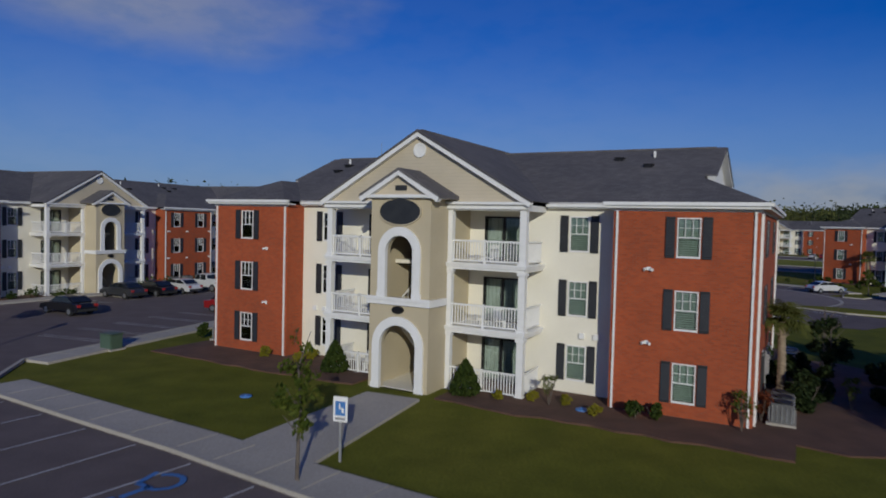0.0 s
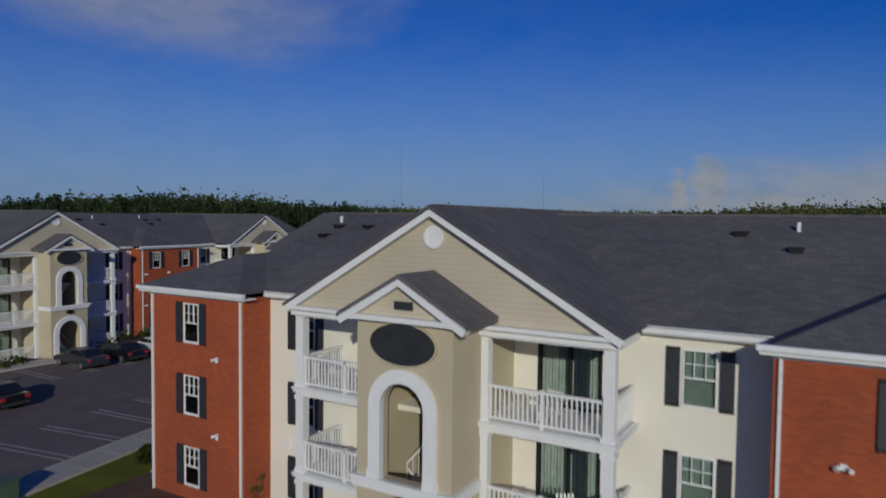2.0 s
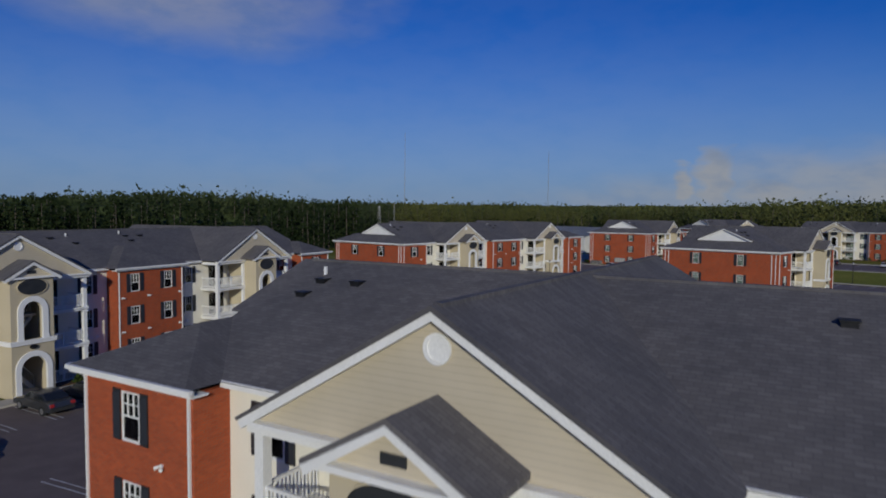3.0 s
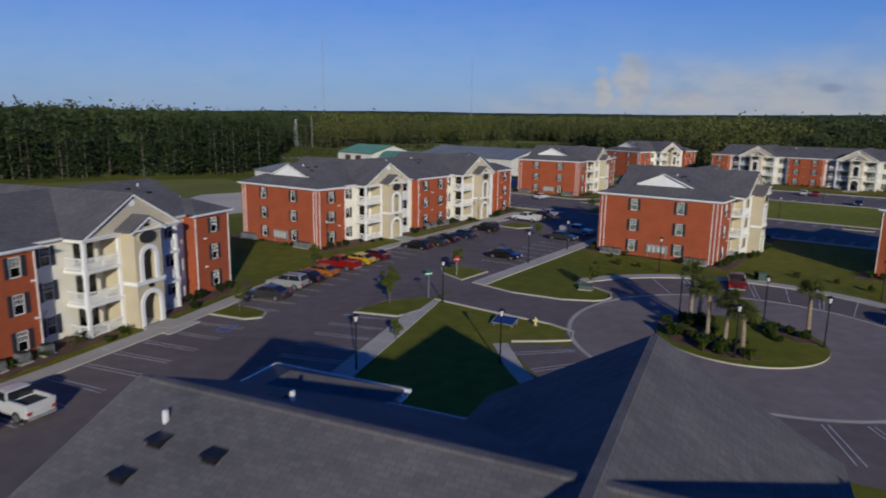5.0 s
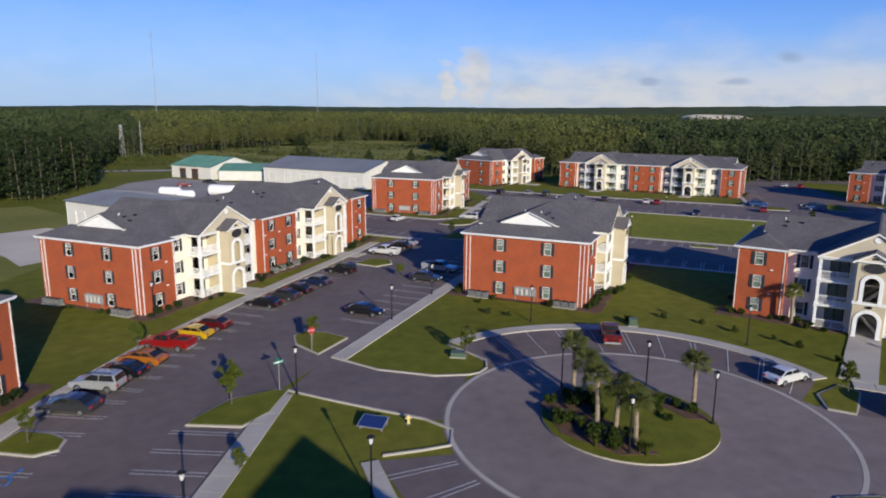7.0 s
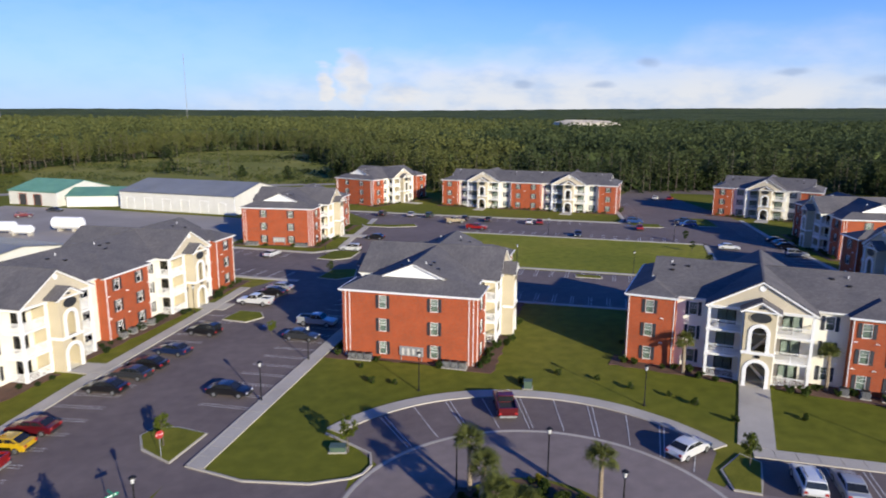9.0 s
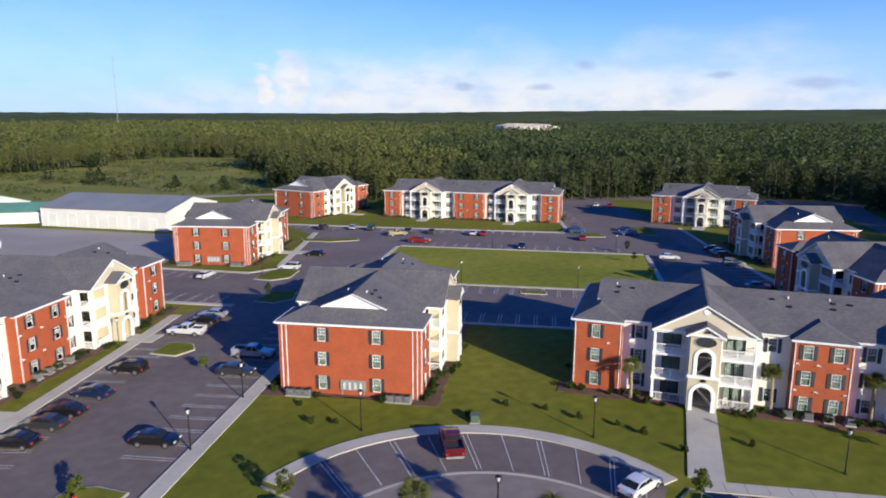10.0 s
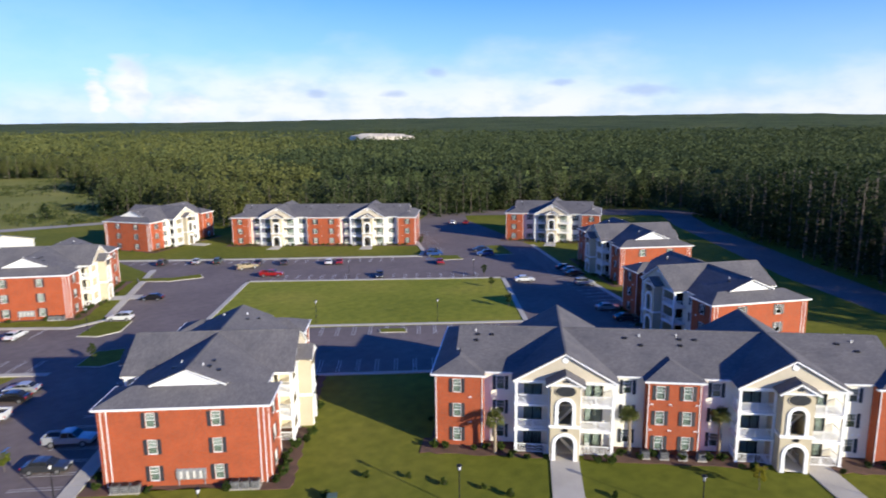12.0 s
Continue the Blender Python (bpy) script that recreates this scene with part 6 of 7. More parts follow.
def limbs(trunk_h, r, n, spread, top):
    bm = bmesh.new()
    rnd = random.Random(int(trunk_h * 100 + n))
    p, segs = Vector((0, 0, 0)), 5
    pts = [p]
    for i in range(segs):
        p = p + Vector((rnd.uniform(-.06, .06), rnd.uniform(-.06, .06), trunk_h / segs))
        pts.append(p)
    for i in range(segs):
        tube(bm, pts[i], pts[i + 1], r * (1 - .13 * i), r * (1 - .13 * (i + 1)), 7)
    for i in range(n):
        a = rnd.uniform(0, 6.28)
        b = pts[2 + i % (segs - 1)]
        q = b + Vector((spread * math.cos(a), spread * math.sin(a), rnd.uniform(.3, 1) * top))
        tube(bm, b, q, r * .38, r * .1, 5)
    return bm


def young_tree(h, crown_r, leaves, material, size=.16):
    o = new("young_tree")
    part("trunk", limbs(h * .8, .05 + h * .006, 8, crown_r * .7, h * .25), BARK, o)
    c = clumps(26, leaves // 26, crown_r, crown_r, h * .33, crown_r * .38) + (0, 0, h * .66)
    part("crown", leaf_mesh("crown", c, size, material), None, o)
    return o


def shrub(w, h, n, material, size=.1, stems=5):
    o = new("shrub")
    rnd = random.Random(int(w * 1000 + n))
    bm = bmesh.new()
    for i in range(stems):
        a = rnd.uniform(0, 6.28)
        tube(bm, (0, 0, 0), (w * .5 * math.cos(a), w * .5 * math.sin(a), h * .75), .02, .008, 4)
    part("woody_base", bm, BARK, o)
    c = clumps(12, n // 12, w * .6, w * .6, h * .38, w * .3) + (0, 0, h * .52)
    c[:, 2] = np.abs(c[:, 2])
    part("leaves", leaf_mesh("leaves", c, size, material), None, o)
    return o


def cone_shrub(w, h, n):
    o = new("conical_shrub")
    z = RNG.uniform(0, 1, n)
    a = RNG.uniform(0, 6.283, n)
    r = w * (1 - z) ** .7 * RNG.uniform(.75, 1.05, n) * np.minimum(1, z * 6 + .55)
    part("leaves", leaf_mesh("leaves", np.stack([r * np.cos(a), r * np.sin(a), .05 + z * h], 1), .1, SHRUB), None, o)
    bm = bmesh.new()
    tube(bm, (0, 0, 0), (0, 0, h * .6), .05, .02, 5)
    part("stem", bm, BARK, o)
    return o


def grass_tuft(w, h, n, material):
    o = new("ornamental_grass")
    bm = bmesh.new()
    rnd = random.Random(n)
    for i in range(n):
        a, lean = rnd.uniform(0, 6.28), rnd.uniform(.1, 1) * w
        d = Vector((math.cos(a), math.sin(a), 0))
        side = Vector((-d.y, d.x, 0)) * .02
        p0, p1, p2 = d * .05, d * lean * .5 + Vector((0, 0, h * .75)), d * lean + Vector((0, 0, h * rnd.uniform(.6, 1)))
        v = [bm.verts.new(q) for q in (p0 - side, p0 + side, p1 + side, p1 - side, p2)]
        bm.faces.new(v[:4]), bm.faces.new((v[3], v[2], v[4]))
    part("blades", bm, material, o)
    return o


def frond_mesh(length):
    """A fan frond: a stalk and folded blades that droop at the tips."""
    bm = bmesh.new()
    tube(bm, (0, 0, 0), (length * .45, 0, length * .12), .02, .012, 4)
    hub = Vector((length * .45, 0, length * .12))
    for i in range(15):
        a = radians(-115 + 230 * i / 14)
        d = Vector((math.cos(a), math.sin(a), 0))
        L = length * (.62 - .16 * abs(a) / 2)
        side = Vector((-d.y, d.x, 0)) * .045
        m, t = hub + d * L * .6 + Vector((0, 0, -.05 * L)), hub + d * L + Vector((0, 0, -.42 * L))
        v = [bm.verts.new(q) for q in (hub, m - side, m + Vector((0, 0, .03)), m + side, t)]
        bm.faces.new((v[0], v[1], v[2])), bm.faces.new((v[0], v[2], v[3])), bm.faces.new((v[1], v[4], v[2])), bm.faces.new((v[2], v[4], v[3]))
    me = bpy.data.meshes.new("frond")
    bm.to_mesh(me)
    bm.free()
    me.materials.append(PALMLEAF)
    return me


def palm(h, lean, crown=1.5):
    o = new("palm_tree")
    bm = bmesh.new()
    n = 12
    pts = [Vector((lean * (i / n) ** 2, 0, h * i / n)) for i in range(n + 1)]
    for i in range(n):
        r = .2 - .05 * i / n
        tube(bm, pts[i], pts[i + 1], r * .92, r * 1.12, 8)
    part("trunk", bm, PALMBARK, o, "rough pale palm trunk")
    fm = frond_mesh(crown)
    rnd = random.Random(int(h * 10))
    for i in range(26):
        tilt = rnd.uniform(-75, 35)
        m = Matrix.Translation(pts[-1]) @ Matrix.Rotation(rnd.uniform(0, 6.28), 4, "Z") @ Matrix.Rotation(radians(tilt), 4, "Y")
        part("frond", fm, None, o, loc=m)
    bm = bmesh.new()
    for i in range(18):
        a, z = rnd.uniform(0, 6.28), rnd.uniform(-1.1, -.1)
        b = pts[-1] + Vector((0, 0, z))
        tube(bm, b, b + Vector((.32 * math.cos(a), .32 * math.sin(a), .28)), .03, .015, 4)
    part("trunk_sheath", bm, PALMBARK, o, "old leaf bases", kind="stuff")
    return o


def scatter(proto, spots, label, category, group=""):
    rnd = random.Random(len(spots))
    for i, (x, y, z, s) in enumerate(spots):
        m = pose(x, y, z, 0, 0, rnd.uniform(0, 360))
        o = proto if i == 0 else copy_thing(proto, m)
        o.matrix_basis = m @ Matrix.Diagonal((s, s, s, 1))
        tagged(o, label, category, group)


# roundabout: palms, shrubs, mulch
for pts in ([(20.7, 81.9), (21.0, 87.3), (24.3, 90.2), (26.9, 88.8), (25.2, 84.3), (25.6, 80.4), (26.5, 77.4), (23.6, 77.9)], [(28.7, 89.7), (31.2, 88.4), (33.5, 84.8), (33.5, 81.5), (31.8, 82.1), (30.7, 85.4)]):
    raised("planting_bed", pts, .15, .235, MULCH, "brown mulch bed on the roundabout island", "planting bed")
for x, y, h, ln in ((25.0, 89.5, 4.3, .1), (24.7, 86.8, 3.6, -.2), (23.6, 81.8, 4.4, .25), (24.8, 81.0, 3.8, -.15), (25.5, 79.2, 3.4, .2), (33.3, 83.7, 4.1, .35)):
    o = palm(h, ln)
    o.matrix_basis = pose(x, y, .22, 0, 0, x * 50 % 360)
    tagged(o, "cabbage palm with a rough trunk on the roundabout island", "palm tree", "palms")
for x, y, h in ((58.7, 102.5, 4.0), (69.8, 92.6, 4.4), (77.0, 86.0, 4.6), (89.1, 76.1, 4.4), (17.2, 31.8, 3.4)):
    o = palm(h, .1, 1.3)
    o.matrix_basis = pose(x, y, .06, 0, 0, y * 40 % 360)
    tagged(o, "cabbage palm in the bed beside the building", "palm tree", "palms")

rnd = random.Random(5)
spots = [(rnd.uniform(21.3, 25.3), rnd.uniform(78.8, 89.3), .22, rnd.uniform(.8, 1.5)) for _ in range(15)] + [(31.4 + rnd.uniform(-1.4, 1.4), 85.2 + rnd.uniform(-3.4, 3.6), .22, rnd.uniform(.6, 1.1)) for _ in range(11)]
spots = [p for p in spots if (Vector(p[:2]) - Vector(CC)).length < 6.6]
scatter(shrub(.9, 1.0, 700, SHRUB, .12), spots, "dense green shrub in the island bed", "shrub", "island shrubs")
spots = [(rnd.uniform(22, 26), rnd.uniform(77.2, 83.8), .22, rnd.uniform(.8, 1.2)) for _ in range(14)]
scatter(grass_tuft(.7, 1.0, 160, LIGHTLEAF), [p for p in spots if (Vector(p[:2]) - Vector(CC)).length < 6.6], "pale ornamental grass tuft in the island bed", "ornamental grass", "island grasses")
scatter(shrub(.6, .7, 500, YELLOWLEAF, .09), [(-8.9, 35.0, .06, .9), (-6.7, 34.0, .06, .8), (-6.2, 34.8, .06, .9), (4.0, 28.2, .06, .7), (5.4, 28.3, .06, .7), (6.8, 27.9, .06, .7), (7.8, 26.5, .06, .7), (30.6, 88.1, .22, 1.2)],
        "golden yellow low shrub in the mulch bed", "shrub", "golden shrubs")
scatter(cone_shrub(.75, 1.5, 1500), [(-4.2, 32.1, .06, 1.0), (2.5, 28.8, .06, 1.0)], "dense conical evergreen shrub beside the entrance", "shrub", "evergreens by the entrance")
scatter(shrub(.7, .8, 600, SHRUB, .1), [(-12.8, 39.0, .06, .8), (-11.6, 38.0, .06, .8), (-14.7, 39.8, .06, 1.1), (9.4, 26.4, .06, .9), (10.1, 26.3, .06, .8), (15.8, 32.4, .06, 1.3), (16.8, 34.6, .06, 1.4), (17.0, 36.3, .06, 1.2)], "green shrub in the mulch bed", "shrub", "shrubs by the first building")
scatter(shrub(.8, 1.9, 420, REDLEAF, .08, 9), [(12.4, 27.3, .06, 1.0), (14.4, 26.8, .06, .8)], "russet leafed upright shrub by the brick wall", "shrub", "russet shrubs")
scatter(shrub(.7, 2.2, 260, LIGHTLEAF, .07, 9), [(-7.6, 35.9, .06, .9), (6.1, 27.7, .06, .8), (13.1, 25.3, .06, .95), (19.1, 29.3, 0, .9)], "sparse upright shrub with thin stems", "shrub", "upright shrubs")
# rows of shrubs along the other buildings
spots = []
for k, site in enumerate(SITES):
    if k == 0:
        continue
    L = half_length(k)
    cs = [0.0] if site[3] == 1 else [-(BAY + MIDDLE[k]) / 2, (BAY + MIDDLE[k]) / 2]
    x = -L
    while x < L:
        if all(abs(x - c) > 3.0 for c in cs):
            for sg in (-1, 1):
                y = 10.9 if min(abs(x - c) for c in cs) < 5.6 else 9.4
                if rnd.random() < .8:
                    spots.append((*on_site(k, x + rnd.uniform(-.3, .3), sg * (y + rnd.uniform(-.3, .3))), .05, rnd.uniform(.6, 1.25)))
        x += 1.5
    for sg in (-1, 1):
        for yy in (-4.2, -2.6, 2.4, 3.6):
            if rnd.random() < .7:
                spots.append((*on_site(k, sg * (L + 1.2), yy), .05, rnd.uniform(.5, 1.0)))
rnd.shuffle(spots)
near = sorted(spots, key=lambda p: (p[0] - 40) ** 2 + (p[1] - 100) ** 2)
rest = near[120:]
scatter(shrub(.75, .85, 260, SHRUB, .17), near[:60], "green shrub in the bed along the wall", "shrub", "shrubs along the buildings")
cent = np.concatenate([np.array([[x, y, .45 * q]]) + RNG.normal(size=(70, 3)) * (.3 * q, .3 * q, .2 * q) for x, y, z, q in rest])
cent[:, 2] = np.abs(cent[:, 2])
tagged(part("far_shrubs", leaf_mesh("far_shrubs", cent, .17, SHRUB), None), "green shrubs in beds along the farther buildings", "shrub", kind="stuff")
scatter(shrub(.7, .8, 240, HARDWOOD, .16), near[60:120], "dark green shrub in the bed along the wall", "shrub", "shrubs along the buildings")

# young trees
TREES = [(-4.7, 92.5, .19, .95, LIGHTLEAF), (2.5, 106.6, .19, .7, LIGHTLEAF), (17.7, 99.4, 0, .75, LIGHTLEAF), (48.8, 83.7, .19, .75, LIGHTLEAF), (-18.9, 88.7, .19, .6, LIGHTLEAF),
         (-15.3, 107.9, 0, .7, LIGHTLEAF), (16.2, 134.0, 0, .6, LIGHTLEAF), (73.3, 79.8, 0, .65, YELLOWLEAF), (-1.8, 18.2, .13, .85, LIGHTLEAF), (19.7, 32.5, 0, .9, HARDWOOD), (22.1, 38.4, 0, 1.0, BARK),
         (-30.0, 39.8, 0, .9, LIGHTLEAF), (-3.2, 81.2, 0, .5, LIGHTLEAF), (25.0, 27.0, 0, .9, HARDWOOD), (117.7, 166.1, 0, .7, SHRUB), (111.6, 157.4, 0, .6, SHRUB), (102.6, 143.2, 0, .7, SHRUB), (31.7, 165.3, .19, .6, SHRUB), (-17.7, 56.3, 0, .5, HARDWOOD)]
for i, (x, y, z, s, mt) in enumerate(TREES):
    if mt is BARK:
        o = new("young_tree")
        part("trunk", limbs(2.6, .09, 14, .8, 1.1), BARK, o)
    else:
        o = young_tree(4.2 + (i % 3) * .3, 1.0 if i not in (8,) else .8, 1100 if i != 8 else 420, mt, .13)
    o.matrix_basis = pose(x, y, z, 0, 0, i * 47) @ Matrix.Diagonal((s, s, s, 1))
    tagged(o, "leafless young tree in grass" if mt is BARK else "slender young tree with light green leaves" if mt is LIGHTLEAF else "young tree with a rounded crown in grass", "tree", "young trees")

# unseen trees added for their shade, and dense bushes beside the first building
for x, y, s in ((25.5, 8.0, 1.0), (31.2, 10.5, 1.1), (36.5, 6.0, 1.15)):
    o = new("shade_tree")
    part("trunk", limbs(7.0, .2, 16, 2.6, 3.2), BARK, o)
    part("crown", leaf_mesh("crown", clumps(60, 90, 3.0, 3.0, 3.2, 1.2) + (0, 0, 7.2), .26, HARDWOOD), None, o)
    o.matrix_basis = pose(x, y, 0, 0, 0, x * 9) @ Matrix.Diagonal((s, s, s, 1))
    tagged(o, "unseen broad-leaved tree added to shade the lawn beside the first building", "tree", "shade trees")
scatter(shrub(1.1, 1.6, 1500, HARDWOOD, .12, 8), [(16.9, 28.6, .05, 1.0), (18.2, 30.4, 0, 1.1), (17.4, 33.5, .05, 1.2), (19.5, 35.4, 0, .9), (21.0, 30.2, 0, .8), (18.7, 38.4, .05, 1.2), (23.1, 34.5, 0, .8)],
        "dark dense bush beside the brick end wall", "shrub", "bushes beside the first building")

# ---------------- woods ----------------
CLEAR = [(-412.7, -310.3), (-424.7, 112.8), (-267.4, 144.5), (-160.6, 187.3), (-112.5, 213.3), (-65.6, 240.8), (-63.0, 267.5), (-76.4, 326.9), (-89.4, 411.9), (-53.5, 438.5), (-6.2, 413.4), (32.2, 353.4), (79.8, 346.4), (101.7, 286.7), (165.8, 257.7),
         (207.9, 248.5), (242.3, 225.1), (268.1, 199.6), (235.0, 170.0), (208.0, 138.2), (183.4, 110.2), (165.0, 86.0), (149.5, 51.7), (146.6, -41.1), (146.6, -301.1)]
CL = np.array(CLEAR, float)


def in_clear(p):
    inside = np.zeros(len(p), bool)
    for (x0, y0), (x1, y1) in zip(CL, np.roll(CL, -1, 0)):
        hit = ((y0 > p[:, 1]) != (y1 > p[:, 1])) & (p[:, 0] < (x1 - x0) * (p[:, 1] - y0) / (y1 - y0 + 1e-9) + x0)
        inside ^= hit
    return inside


def edge_distance(p):
    d = np.full(len(p), 1e9)
    for a, b in zip(CL, np.roll(CL, -1, 0)):
        ab = b - a
        t = np.clip(((p - a) @ ab) / (ab @ ab), 0, 1)
        d = np.minimum(d, np.linalg.norm(p - (a + t[:, None] * ab), axis=1))
    return d


def soft_noise(x, y):
    return (np.sin(x * .013 + 1.3) * np.cos(y * .011 - .7) + .6 * np.sin(x * .031 + y * .023) + .4 * np.cos(x * .067 - y * .059)) / 2


def meadow(p):
    """Open rough ground inside the woods."""
    return meadow_distance(p) < 0


def meadow_distance(p):
    """Rough distance outside the rim of that ground, negative within."""
    a = np.sqrt(((p[:, 0] - 20) / 80) ** 2 + ((p[:, 1] - 430) / 100) ** 2) - 1
    b = np.sqrt(((p[:, 0] - 64) / 55) ** 2 + ((p[:, 1] - 550) / 75) ** 2) - 1
    w = .28 * soft_noise(p[:, 0] * 3, p[:, 1] * 3)
    return np.minimum(a * 82 + 30 * w, b * 60 + 30 * w)


# trees of the wood's edge, each with trunk and a ragged crown
cand = np.stack([RNG.uniform(-330, 480, 60000), RNG.uniform(-20, 700, 60000)], 1)
ok = ~in_clear(cand)
cand = cand[ok]
ed = edge_distance(cand)
md = meadow_distance(cand)
ed = np.where(md > 0, np.minimum(ed, md), ed)
keep = (ed < 85) & (~meadow(cand) | (RNG.uniform(0, 1, len(cand)) < .025)) & ((cand[:, 1] > 100) | (cand[:, 0] > 140)) & (RNG.uniform(0, 1, len(cand)) < np.where(ed < 22, .62, .30))
trees = cand[keep][:4300]
th = 15.0 + 2.4 * RNG.normal(size=len(trees)).clip(-1.6, 1.6) + 1.5 * soft_noise(trees[:, 0], trees[:, 1])
low = RNG.uniform(0, 1, len(trees)) < .22
th[low] *= .55
# south-east trees raised so that they throw shade over the outer road
th[(trees[:, 0] > 140) & (trees[:, 1] < 190 - .35 * (trees[:, 0] - 140))] *= 1.4
# second clause: dark leaf colour in place of shade over the south-east trees
dark_edge = ((trees[:, 0] < -40) & (trees[:, 1] < 330)) | ((trees[:, 0] > 140) & (trees[:, 1] < 190 - .35 * (trees[:, 0] - 140)))
tv, tf, cv, hv = [], [], [], []
k = 0
for (x, y), h, w_, l_ in zip(trees, th, dark_edge, low):
    r = .07 + h * .005
    ax, ay = RNG.uniform(-.5, .5, 2)
    for i in range(4):
        a = i * math.pi / 2
        tv.append((x + r * math.cos(a), y + r * math.sin(a), 0))
        tv.append((x + ax + r * .45 * math.cos(a), y + ay + r * .45 * math.sin(a), h * .9))
    for i in range(4):
        j = (i + 1) % 4
        tf.append((k + 2 * i, k + 2 * j, k + 2 * j + 1, k + 2 * i + 1))
    k += 8
    base = .08 if (w_ or l_) else RNG.uniform(.22, .45)
    n = 170
    z = RNG.uniform(base, 1.0, n)
    rr = (1.5 + h * .13) * np.sin(np.clip((1.03 - z) / (1.03 - base), 0, 1) * math.pi * .62 + .12) * RNG.uniform(.3, 1.05, n)
    a = RNG.uniform(0, 6.283, n)
    pts = np.stack([x + ax * z + rr * np.cos(a), y + ay * z + rr * np.sin(a), z * h], 1)
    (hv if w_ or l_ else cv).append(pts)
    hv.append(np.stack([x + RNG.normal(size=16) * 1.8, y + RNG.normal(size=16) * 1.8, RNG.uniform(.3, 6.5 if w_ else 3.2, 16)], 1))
tm = bpy.data.meshes.new("wood_trunks")
tm.from_pydata(tv, [], tf)
tm.materials.append(BARK)
wood = new("pine_wood")
tagged(wood, "dense pine and hardwood trees along the edge of the wood", "woodland", kind="stuff")
part("trunks", tm, None, wood, kind="stuff")
cv = np.concatenate(cv)
# bearing picks the lit or the shaded pine colour for each leaf card
lit_side = np.degrees(np.arctan2(cv[:, 0] - 8, cv[:, 1] - 50)) + 14 * soft_noise(cv[:, 0], cv[:, 1]) < 24
lit_side &= np.degrees(np.arctan2(cv[:, 0] - 8, cv[:, 1] - 50)) > -13
part("pine_foliage", leaf_mesh("pine_foliage", cv[~lit_side], .5, PINE), None, wood, kind="stuff")
part("young_pine_foliage", leaf_mesh("young_pine_foliage", cv[lit_side], .5, LITPINE), None, wood, kind="stuff")
# holds hardwood, undergrowth and the south-east trees with shade in their leaf colour
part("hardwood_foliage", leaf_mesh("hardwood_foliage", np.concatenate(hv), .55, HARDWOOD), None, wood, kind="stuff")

# the wood beyond, as a rough roof of crowns out to the horizon
rings = np.geomspace(60, 4550, 120)
angs = np.radians(np.linspace(-60, 130, 300))
ca, cr_ = np.meshgrid(angs, rings)
jx = RNG.normal(size=ca.shape) * cr_ * .004
gxx, gyy = 60 + cr_ * np.sin(ca) + jx, 100 + cr_ * np.cos(ca) + jx[::-1]
flatp = np.stack([gxx.ravel(), gyy.ravel()], 1)
good = (~in_clear(flatp)) & ~meadow(flatp)
rise = np.clip((np.minimum(edge_distance(flatp), meadow_distance(flatp)) - 6) / 34, 0, 1).reshape(ca.shape)
far = np.clip(cr_ / 900, 0, 1)
gzz = 12.0 + 16.0 * np.clip(cr_ / 4550, 0, 1) + RNG.uniform(-1, 1, ca.shape) * 2.4 * (1 - .5 * far) + 2.0 * soft_noise(gxx, gyy) + 3.0 * soft_noise(gxx * .2, gyy * .2) * far
gzz += (36 + 26 * np.clip((ca - .3) / .5, 0, 1)) * np.clip(cr_ / 4550, 0, 1) ** 2 * np.clip((np.radians(95) - ca) / .5, .1, 1) * np.clip((ca + .6) / .5, .3, 1)
gzz = -1.5 + (gzz + 1.5) * rise ** .8
na = len(angs)
faces = []
g2 = good.reshape(ca.shape)
for i in range(len(rings) - 1):
    for j in range(na - 1):
        if g2[i, j] and g2[i + 1, j] and g2[i, j + 1] and g2[i + 1, j + 1]:
            faces.append((i * na + j, i * na + j + 1, (i + 1) * na + j + 1, (i + 1) * na + j))
cm = bpy.data.meshes.new("wood_canopy")
cm.from_pydata(np.stack([gxx.ravel(), gyy.ravel(), gzz.ravel()], 1).tolist(), [], faces)
cmat = Mat("far_tree_crowns", .9, spec=.05).world_pos()
big = cmat.ramp(cmat.noise(.006, 6), [(.32, (.045, .062, .024)), (.5, (.066, .084, .031)), (.7, (.094, .106, .040))])
fine = cmat.ramp(cmat.noise(.12, 5), [(.3, (.6, .6, .6)), (.7, (1.3, 1.28, 1.2))])
cmat.color(cmat.mix(big, fine, 1.0, "MULTIPLY")).bump(cmat.noise(.2, 4), 1.0, 3.0)
cm.materials.append(cmat.m)
canopy = part("canopy", cm, None, wood, kind="stuff")
# crowns standing out of that roof
m_ = 60000
rr = np.exp(RNG.uniform(math.log(90), math.log(2600), m_))
aa = np.radians(RNG.uniform(-52, 105, m_))
cp = np.stack([60 + rr * np.sin(aa), 100 + rr * np.cos(aa)], 1)
sel = (~in_clear(cp)) & (np.minimum(edge_distance(cp), meadow_distance(cp)) > 35) & (np.hypot(cp[:, 0] - 524, cp[:, 1] - 790) > 60)
cp, rr = cp[sel], rr[sel]
reps = 10
z = 14.0 + 16.0 * rr / 4550 + 2 * soft_noise(cp[:, 0], cp[:, 1]) + RNG.normal(size=len(cp)) * 1.6
cent = np.concatenate([np.stack([cp[:, 0], cp[:, 1], z], 1) + RNG.normal(size=(len(cp), 3)) * (1.7, 1.7, 1.9) for _ in range(reps)])
size = np.tile(np.clip(.6 + rr / 760, .7, 2.8), reps)
# far crowns: sunlit and shaded tones painted by bearing as well
lit_side = np.degrees(np.arctan2(cent[:, 0] - 8, cent[:, 1] - 50)) + 14 * soft_noise(cent[:, 0], cent[:, 1]) < 28
lit_side &= np.degrees(np.arctan2(cent[:, 0] - 8, cent[:, 1] - 50)) > -13
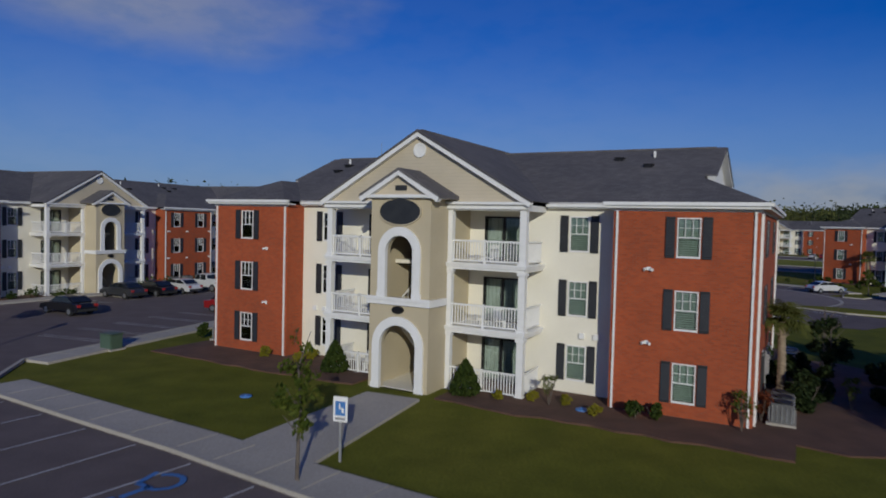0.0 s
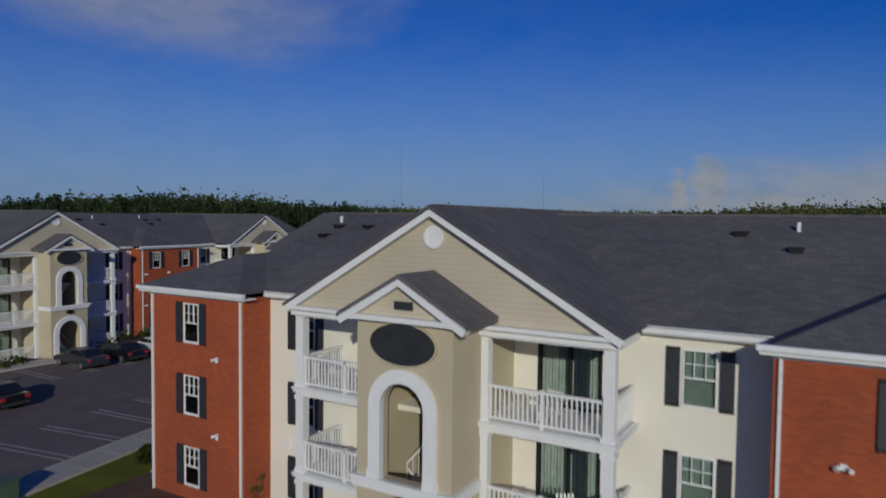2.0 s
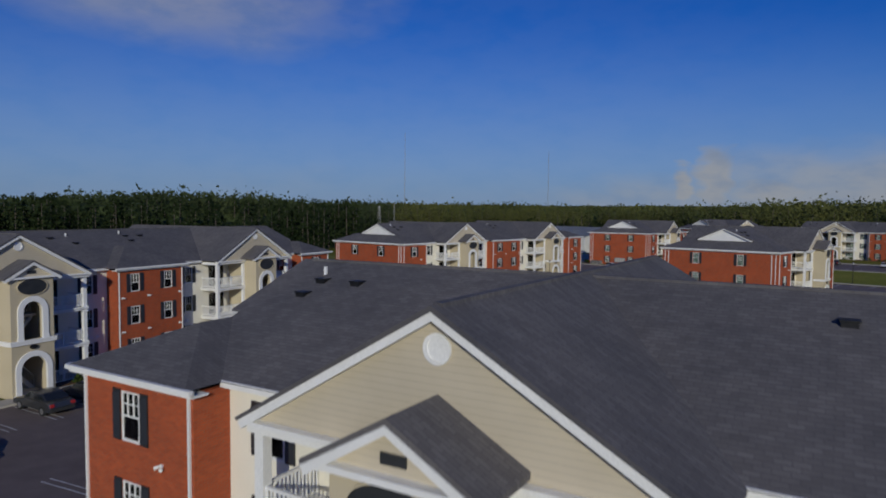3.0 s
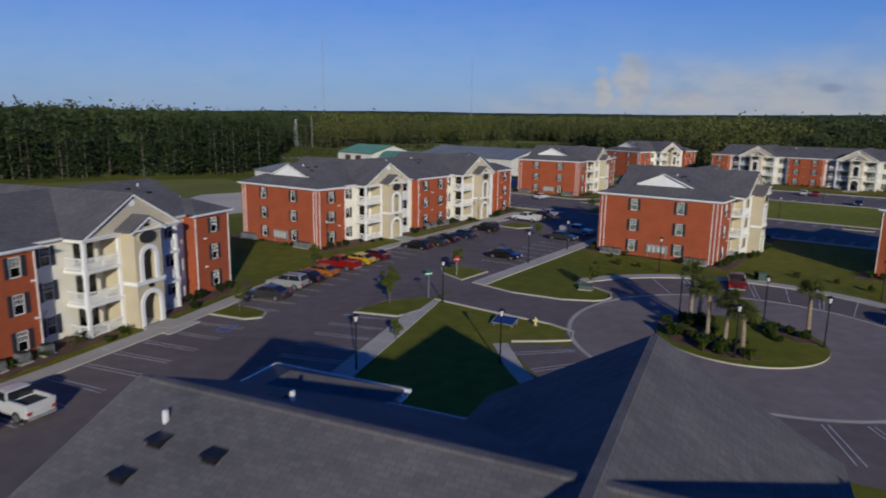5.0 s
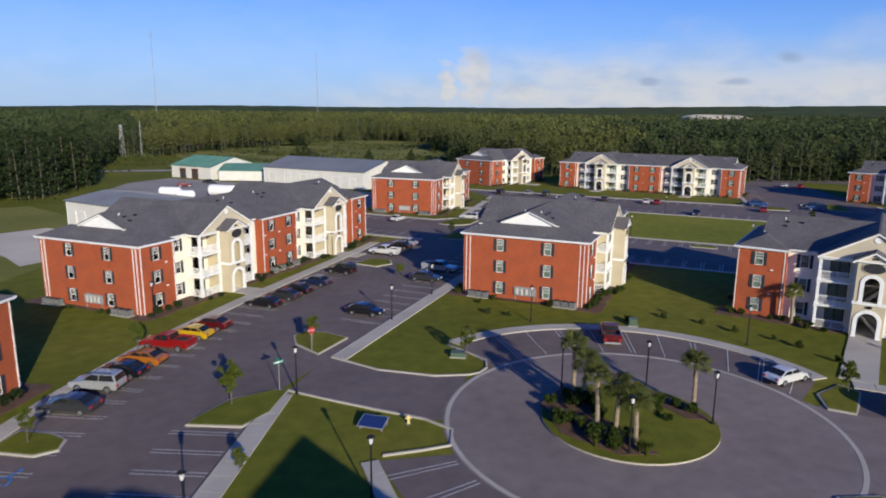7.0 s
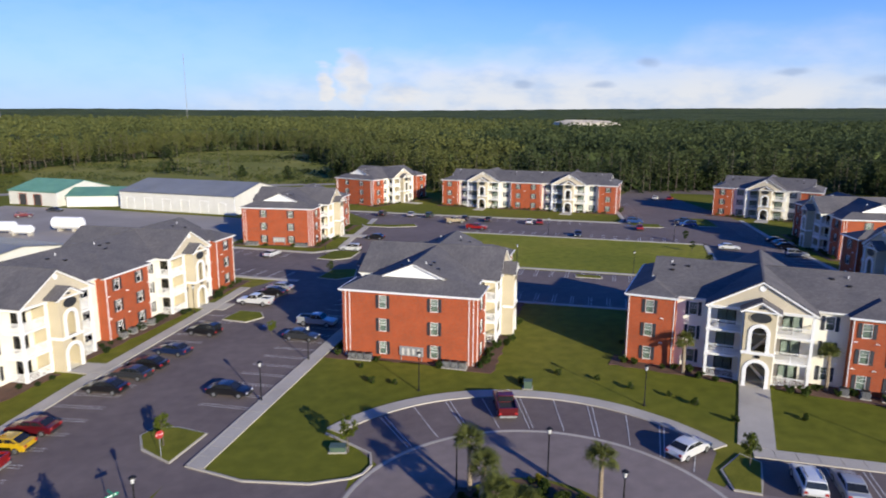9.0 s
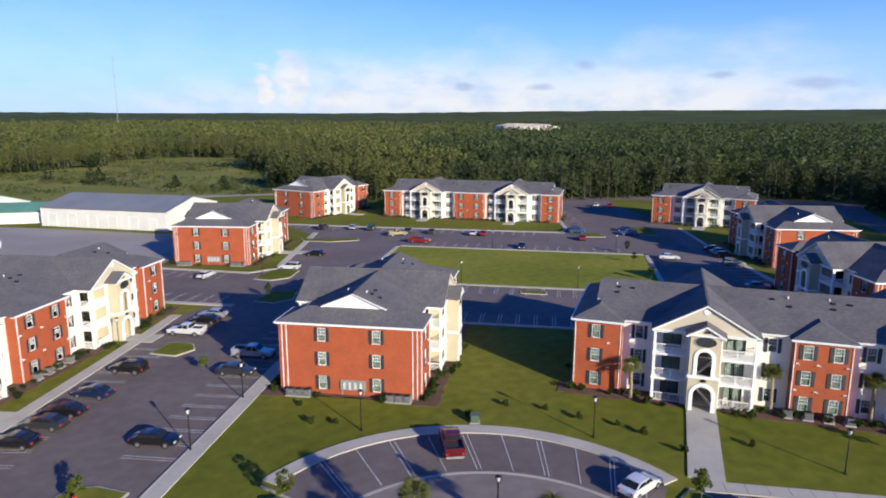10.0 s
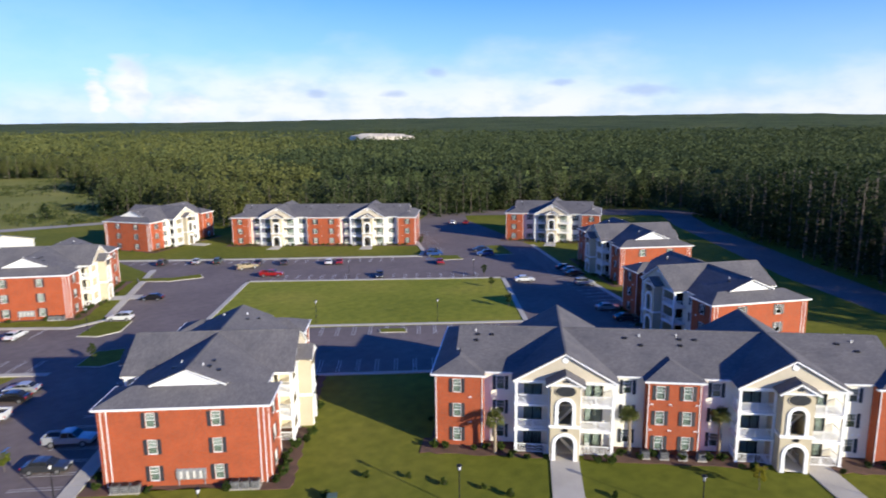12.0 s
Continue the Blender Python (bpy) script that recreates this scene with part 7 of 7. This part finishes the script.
part("pine_crowns", leaf_mesh("pine_crowns", cent[~lit_side], size[~lit_side], PINE), None, wood, kind="stuff")
part("young_pine_crowns", leaf_mesh("young_pine_crowns", cent[lit_side], size[lit_side], LITPINE), None, wood, kind="stuff")

# rough open ground inside the wood
rim = [(20 + 84 * math.cos(a) * (1 + .06 * math.sin(5 * a)), 436 + 108 * math.sin(a)) for a in (2 * math.pi * i / 48 for i in range(48))]
flat("meadow", rim, .003, DRYGRASS, "rough dry grass in a clearing of the wood", "meadow")
rim = [(66 + 58 * math.cos(a), 560 + 78 * math.sin(a)) for a in (2 * math.pi * i / 40 for i in range(40))]
flat("meadow", rim, .006, DRYGRASS, "rough dry grass in a clearing of the wood", "meadow")

# scrub and low growth on the open ground
cand = np.stack([RNG.uniform(-110, 140, 9000), RNG.uniform(300, 580, 9000)], 1)
mk = meadow(cand) | (in_clear(cand) & (edge_distance(cand) < 26) & (cand[:, 1] > 320))
sp = cand[mk & (soft_noise(cand[:, 0] * 4, cand[:, 1] * 4) + RNG.normal(size=len(cand)) * .3 > .3)][:1300]
cent = np.concatenate([np.stack([sp[:, 0], sp[:, 1], np.full(len(sp), .7)], 1) + RNG.normal(size=(len(sp), 3)) * (.9, .9, .4) for _ in range(6)])
scrub = part("scrub", leaf_mesh("scrub", cent, .6, SCRUB), None)
tagged(scrub, "low scrub and weeds on the open ground", "scrub", kind="stuff")

# small bushes on the lawns between buildings, most added in place of sapling shadows
scatter(shrub(.6, .9, 420, SHRUB, .11), [(24.1, 113.5, 0, 1), (26.4, 112.1, 0, .8), (39.8, 107.2, 0, 1.1), (44.9, 107.6, 0, .9), (48.2, 104.6, 0, .8), (50.1, 101.1, 0, 1), (24.3, 118.4, 0, .8), (53.7, 95.2, 0, 1), (52.7, 97.9, 0, .8), (54.5, 90.7, 0, 1), (61.3, 88.4, 0, .9)],
        "small dark green bush added for plants and sapling shadows on the lawn", "shrub", "bushes on the lawns")

# pale sand workings far off
bm = bmesh.new()
n = 30
ux, uy = .807, -.590
ring_ = []
for f, h in ((1.0, 11.0), (.86, 18.0), (.6, 20.5), (.3, 21.0)):
    row = []
    for i in range(n):
        a = 2 * math.pi * i / n
        p, q = 47 * f * math.cos(a) * (1 + .08 * math.sin(3 * a)), 34 * f * math.sin(a)
        row.append(bm.verts.new((524 + ux * p - uy * q, 790 + uy * p + ux * q, h + 4 + .7 * math.sin(i * 1.9 + h) - .02 * p)))
    ring_.append(row)
for r0, r1 in zip(ring_, ring_[1:]):
    for i in range(n):
        j = (i + 1) % n
        bm.faces.new((r0[i], r0[j], r1[j], r1[i]))
bm.faces.new(ring_[-1])
tagged(part("sand_heap", bm, SAND), "pale heap of bare sand among the trees", "sand heap", kind="structure")
